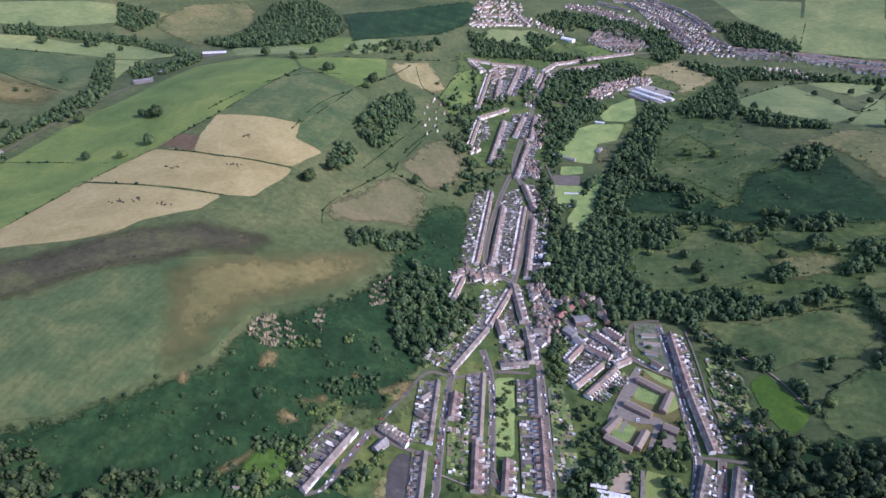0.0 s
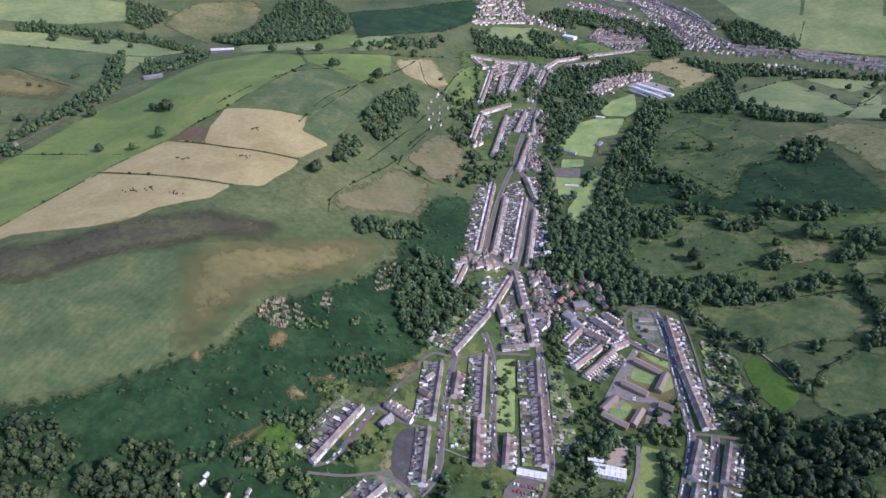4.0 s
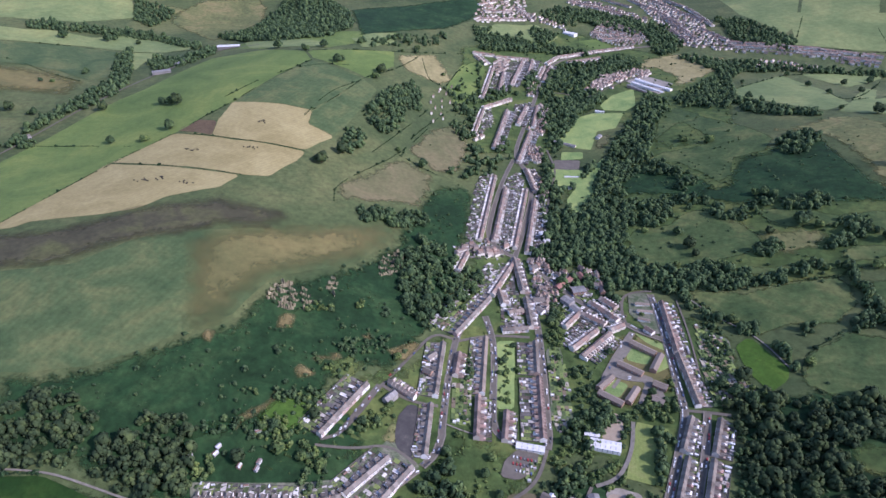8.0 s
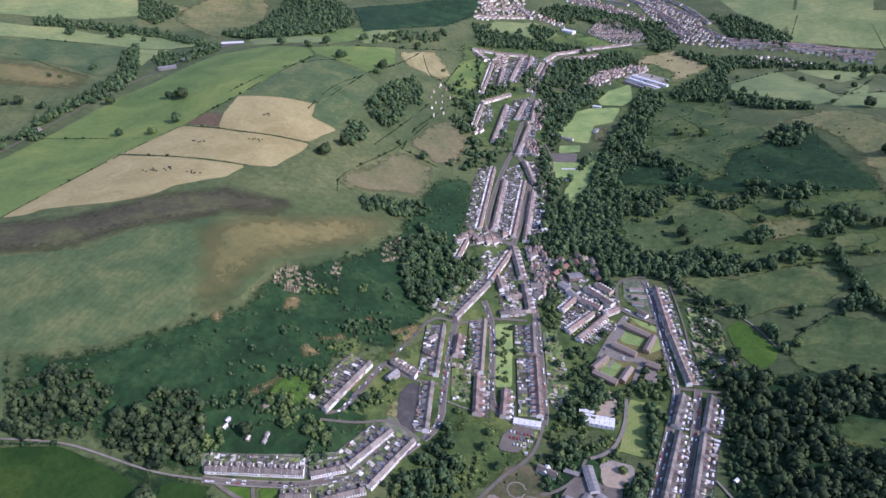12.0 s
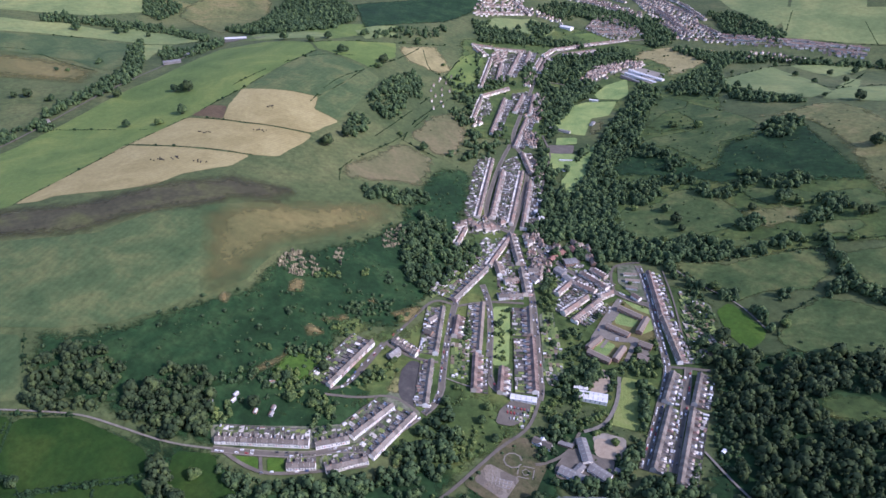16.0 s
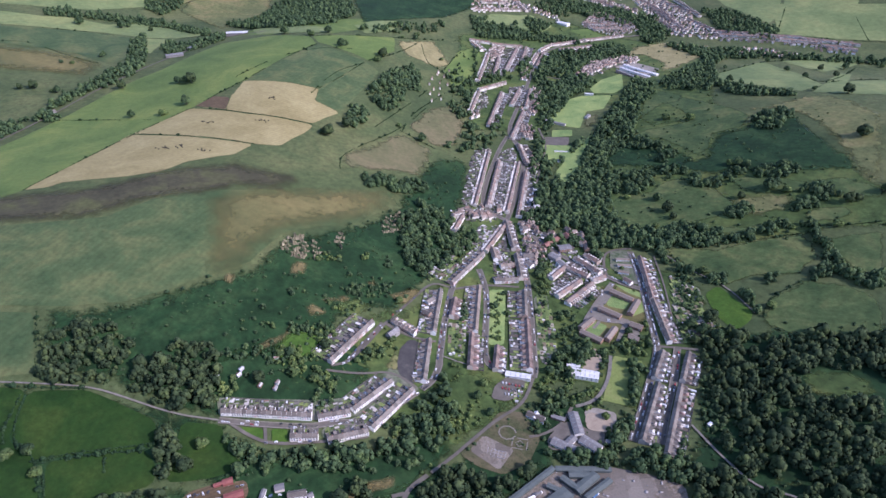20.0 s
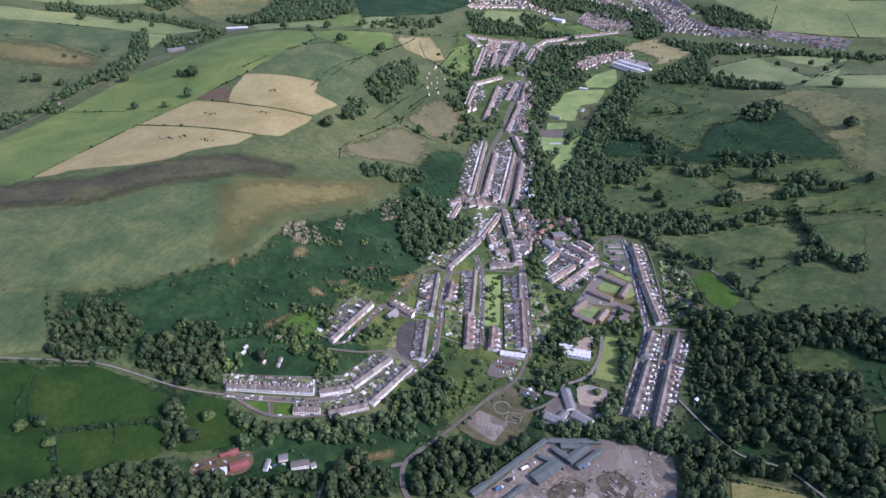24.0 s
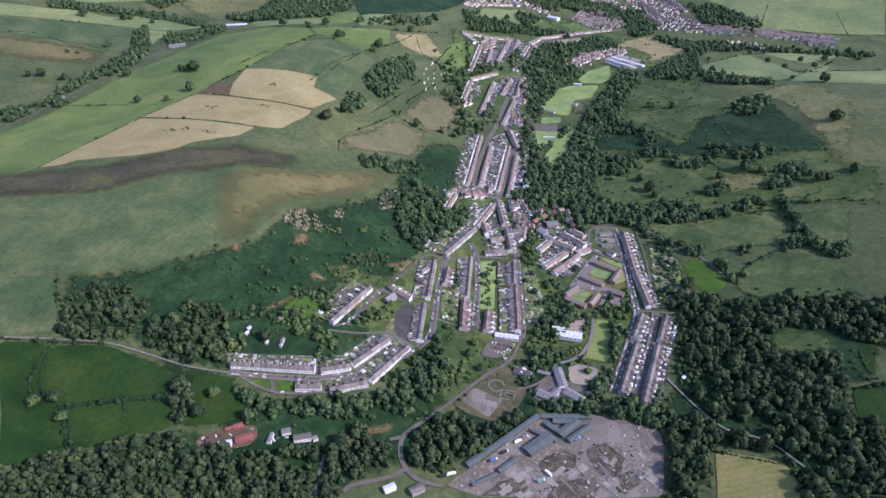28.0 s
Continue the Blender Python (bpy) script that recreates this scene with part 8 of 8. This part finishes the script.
# ---- garden plots between the rows ----
PLOTS_ = {
    'plots_a': [(62, 1193), (98, 1226), (83, 1082), (62, 948), (42, 940), (30, 949), (46, 1073)],
    'plots_b': [(110, 1194), (154, 1237), (163, 1203), (125, 958), (92, 937), (83, 969)],
    'plots_c': [(187, 1217), (204, 1138), (181, 962), (158, 919), (145, 926), (169, 1054)],
    'plots_d': [(86, 835), (110, 860), (124, 817), (125, 705), (96, 701), (82, 728)],
    'plots_e': [(183, 766), (216, 766), (256, 716), (237, 684), (194, 645), (174, 661)],
    'plots_f': [(372, 711), (409, 670), (396, 609), (413, 563), (347, 547), (353, 614)],
    'plots_g': [(146, 663), (164, 673), (165, 554), (144, 505), (134, 525)],
    'plots_h': [(7, 588), (33, 592), (31, 506), (6, 513)],
    'plots_i': [(63, 1537), (107, 1578), (116, 1482), (72, 1403)],
    'plots_j': [(174, 1612), (236, 1645), (217, 1477), (163, 1482)],
    'plots_k': [(122, 1865), (255, 1976), (232, 1832), (143, 1686), (96, 1649)],
    'plots_l': [(69, 941), (118, 949), (110, 909), (71, 900)],
    'plots_m': [(49, 807), (88, 872), (88, 814), (55, 749)],
    'plots_n': [(231, 799), (262, 765), (268, 733), (233, 766)],
    'plots_o': [(85, 445), (106, 462), (116, 471), (95, 428)],
    'plots_p': [(-11, 695), (13, 748), (26, 750), (5, 682)],
    'plots_q': [(160, 1268), (208, 1163), (194, 1073), (174, 1049), (172, 1160)],
    'plots_r': [(-24, 678), (19, 757), (81, 865), (73, 886), (24, 799), (-28, 705)],
    'plots_s': [(14, 916), (50, 952), (85, 952), (118, 926), (82, 893), (25, 887)],
    'plots_u': [(143, 941), (177, 932), (183, 807), (172, 743), (141, 744)],
    'plots_v': [(182, 852), (237, 875), (231, 792), (211, 779), (180, 810)],
    'plots_w': [(196, 749), (239, 723), (210, 678), (176, 666), (179, 713)],
    'plots_x': [(199, 660), (248, 707), (256, 688), (211, 644)],
}


def plots_fill(poly, turn, wide, deep, sheds, shrubs, fences=True, ground=PLOTS):
    """Small plots, fences, sheds and shrubs over an outline, off the streets and houses."""
    c, s = math.cos(radians(turn)), math.sin(radians(turn))
    xs, ys = np.array([q[0] for q in poly]), np.array([q[1] for q in poly])
    mx, my, r = xs.mean(), ys.mean(), np.hypot(xs - xs.mean(), ys - ys.mean()).max()
    u, v = np.meshgrid(np.arange(-r, r, wide), np.arange(-r, r, deep))
    x, y = (mx + u * c - v * s).ravel(), (my + u * s + v * c).ravel()
    ok = inside(poly, x, y)
    x, y = clear_of_town(x[ok], y[ok], 8.0)
    if not len(x):
        return
    ground_s, fence_s, shed_s = Shape(), Shape(), Shape()
    z = land(x, y)
    gx, gy = [], []
    for a, b, k in zip(x, y, z):
        ground_s.turned_box(a, b, c, s, wide - 0.2, deep - 0.2, k - 1, k + 1.35)
        if fences:
            fence_s.turned_box(a - c * wide / 2, b - s * wide / 2, -s, c, deep, 0.15, k - 1, k + 2.3)
        if rng.uniform() < sheds:
            o = rng.uniform(-0.5, 0.5, 2) * (wide, deep)
            w, l, h = rng.uniform(1.8, 3.2), rng.uniform(2.2, 4.5), rng.uniform(2.6, 3.4)
            shed_s.turned_box(a + c * o[0] - s * o[1], b + s * o[0] + c * o[1], -s, c, l, w, k - 1, k + h)
        if rng.uniform() < shrubs:
            o = rng.uniform(-0.4, 0.4, 2) * (wide, deep)
            gx.append(a + c * o[0] - s * o[1])
            gy.append(b + s * o[0] + c * o[1])
    tagged(new("garden_plots", ground_s.mesh("garden_plots", ground)), "small garden plots of grass, paving and soil", "garden", "", "stuff")
    if fence_s.f:
        tagged(new("garden_fences", fence_s.mesh("garden_fences", SHADED_GARDEN_STONE)), "low walls and fences between garden plots", "fence", "", "stuff")
    if shed_s.f:
        tagged(new("plot_sheds", shed_s.mesh("plot_sheds", ISLE_SHED)), "small pale and brown sheds in garden plots", "sheds", "", "stuff")
    if gx:
        grove("garden_shrubs", (np.array(gx), np.array(gy)), rng.uniform(0.9, 2.6, len(gx)), LEAF, "shrubs and small trees in garden plots", "shrubs", 1.2)


PLOT_TURN = {"plots_a": 78, "plots_b": 80, "plots_c": 80, "plots_e": 45, "plots_f": 95, "plots_i": 78, "plots_j": 78, "plots_k": 78, "plots_m": 60, "plots_n": -50, "plots_p": 60, "plots_q": -50, "plots_r": 50, "plots_s": 20, "plots_u": 70, "plots_v": -35, "plots_w": 45, "plots_x": 45}
for key, poly in PLOTS_.items():
    green = key in ("plots_f", "plots_g", "plots_h", "plots_o", "plots_p")
    plots_fill(poly, PLOT_TURN.get(key, 88), 9.0, 5.2, 0.22 if green else 0.42, 1.0 if green else 0.85, not green, ALLOTMENT if green else PLOTS)


# ---- the small park: a ring path and a square border ----
ring_s = Shape()
ribbon(ring_s, [(79 + 11 * math.cos(k * math.pi / 10), 379 + 11 * math.sin(k * math.pi / 10)) for k in range(21)], 1.8, 1.15)
tagged(new("ring_path", ring_s.mesh("ring_path", FOOTWAY)), "pale circular path in a small park", "path", "", "structure")
square_s = Shape()
for a_, b_ in (((82, 356), (100, 352)), ((100, 352), (104, 368)), ((104, 368), (86, 372)), ((86, 372), (82, 356))):
    ribbon(square_s, [a_, b_], 1.5, 1.2)
ribbon(square_s, [(93 + 5 * math.cos(k * math.pi / 8), 362 + 5 * math.sin(k * math.pi / 8)) for k in range(17)], 1.4, 1.22)
tagged(new("square_path", square_s.mesh("square_path", FOOTWAY)), "pale square garden border with a round bed", "path", "", "structure")
bay_s = Shape()
for i in range(6):
    x_, y_ = 53 + 4.2 * i, 350 - 1.3 * i
    bay_s.turned_box(x_, y_, 0.25, 0.97, 11.0, 0.5, land1(x_, y_) - 0.5, land1(x_, y_) + 1.12)
for i in range(3):
    x_, y_ = 61 + 1.6 * i, 341 + 5.0 * i
    bay_s.turned_box(x_, y_, 0.96, -0.28, 22.0, 0.5, land1(x_, y_) - 0.5, land1(x_, y_) + 1.12)
tagged(new("bay_kerbs", bay_s.mesh("bay_kerbs", STONE)), "low broken kerbs between the bays of the car park", "kerbs", "", "stuff")
# old foundations, broken slabs and weeds in the works yard
wall_s, slab_s = Shape(), Shape()
ca, sa = math.cos(radians(40)), math.sin(radians(40))
for i in range(120):
    x_, y_ = rng.uniform(70, 255), rng.uniform(190, 290)
    if inside(AREAS["yard"], np.array([x_]), np.array([y_]))[0] and (x_ - 225) ** 2 / 900 + (y_ - 275) ** 2 / 500 > 1 and y_ < 0.55 * x_ + 188:
        k_ = i % 2
        a_, b_ = (ca, sa) if k_ else (-sa, ca)
        z_ = land1(x_, y_)
        if i % 3:
            wall_s.turned_box(x_, y_, a_, b_, rng.uniform(4, 20), rng.uniform(0.4, 1.3), z_, z_ + rng.uniform(1.0, 1.7))
        else:
            slab_s.turned_box(x_, y_, a_, b_, rng.uniform(6, 20), rng.uniform(4, 11), z_, z_ + rng.uniform(0.98, 1.25))
tagged(new("foundation_walls", wall_s.mesh("foundation_walls", STONE)), "low broken foundation walls on the concrete", "ruins", "", "stuff")
tagged(new("floor_slabs", slab_s.mesh("floor_slabs", CONCRETE)), "raised broken concrete floor slabs of demolished sheds", "ruins", "", "stuff")
weed_x, weed_y = [], []
for line in ([(137, 262), (155, 270), (161, 259)], [(188, 278), (209, 281), (217, 267)], [(151, 243), (166, 255), (176, 269)], [(189, 251), (204, 243), (206, 234)], [(212, 233), (222, 236), (222, 226)], [(119, 213), (137, 220), (139, 204)], [(159, 211), (180, 215)], [(235, 276), (234, 257)], [(197, 269), (201, 259)], [(172, 231), (181, 227)], [(79, 218), (92, 224)], [(205, 217), (213, 209)]):
    x_, y_, _, _ = along(line, 2.4)
    weed_x.append(x_ + rng.normal(0, 1.8, len(x_)))
    weed_y.append(y_ + rng.normal(0, 1.8, len(x_)))
weed_x, weed_y = np.concatenate(weed_x), np.concatenate(weed_y)
grove("weeds", (weed_x, weed_y), rng.uniform(0.8, 2.4, len(weed_x)), BRUSH, "brown and green brushwood growing through the concrete", "weeds", 0.7)
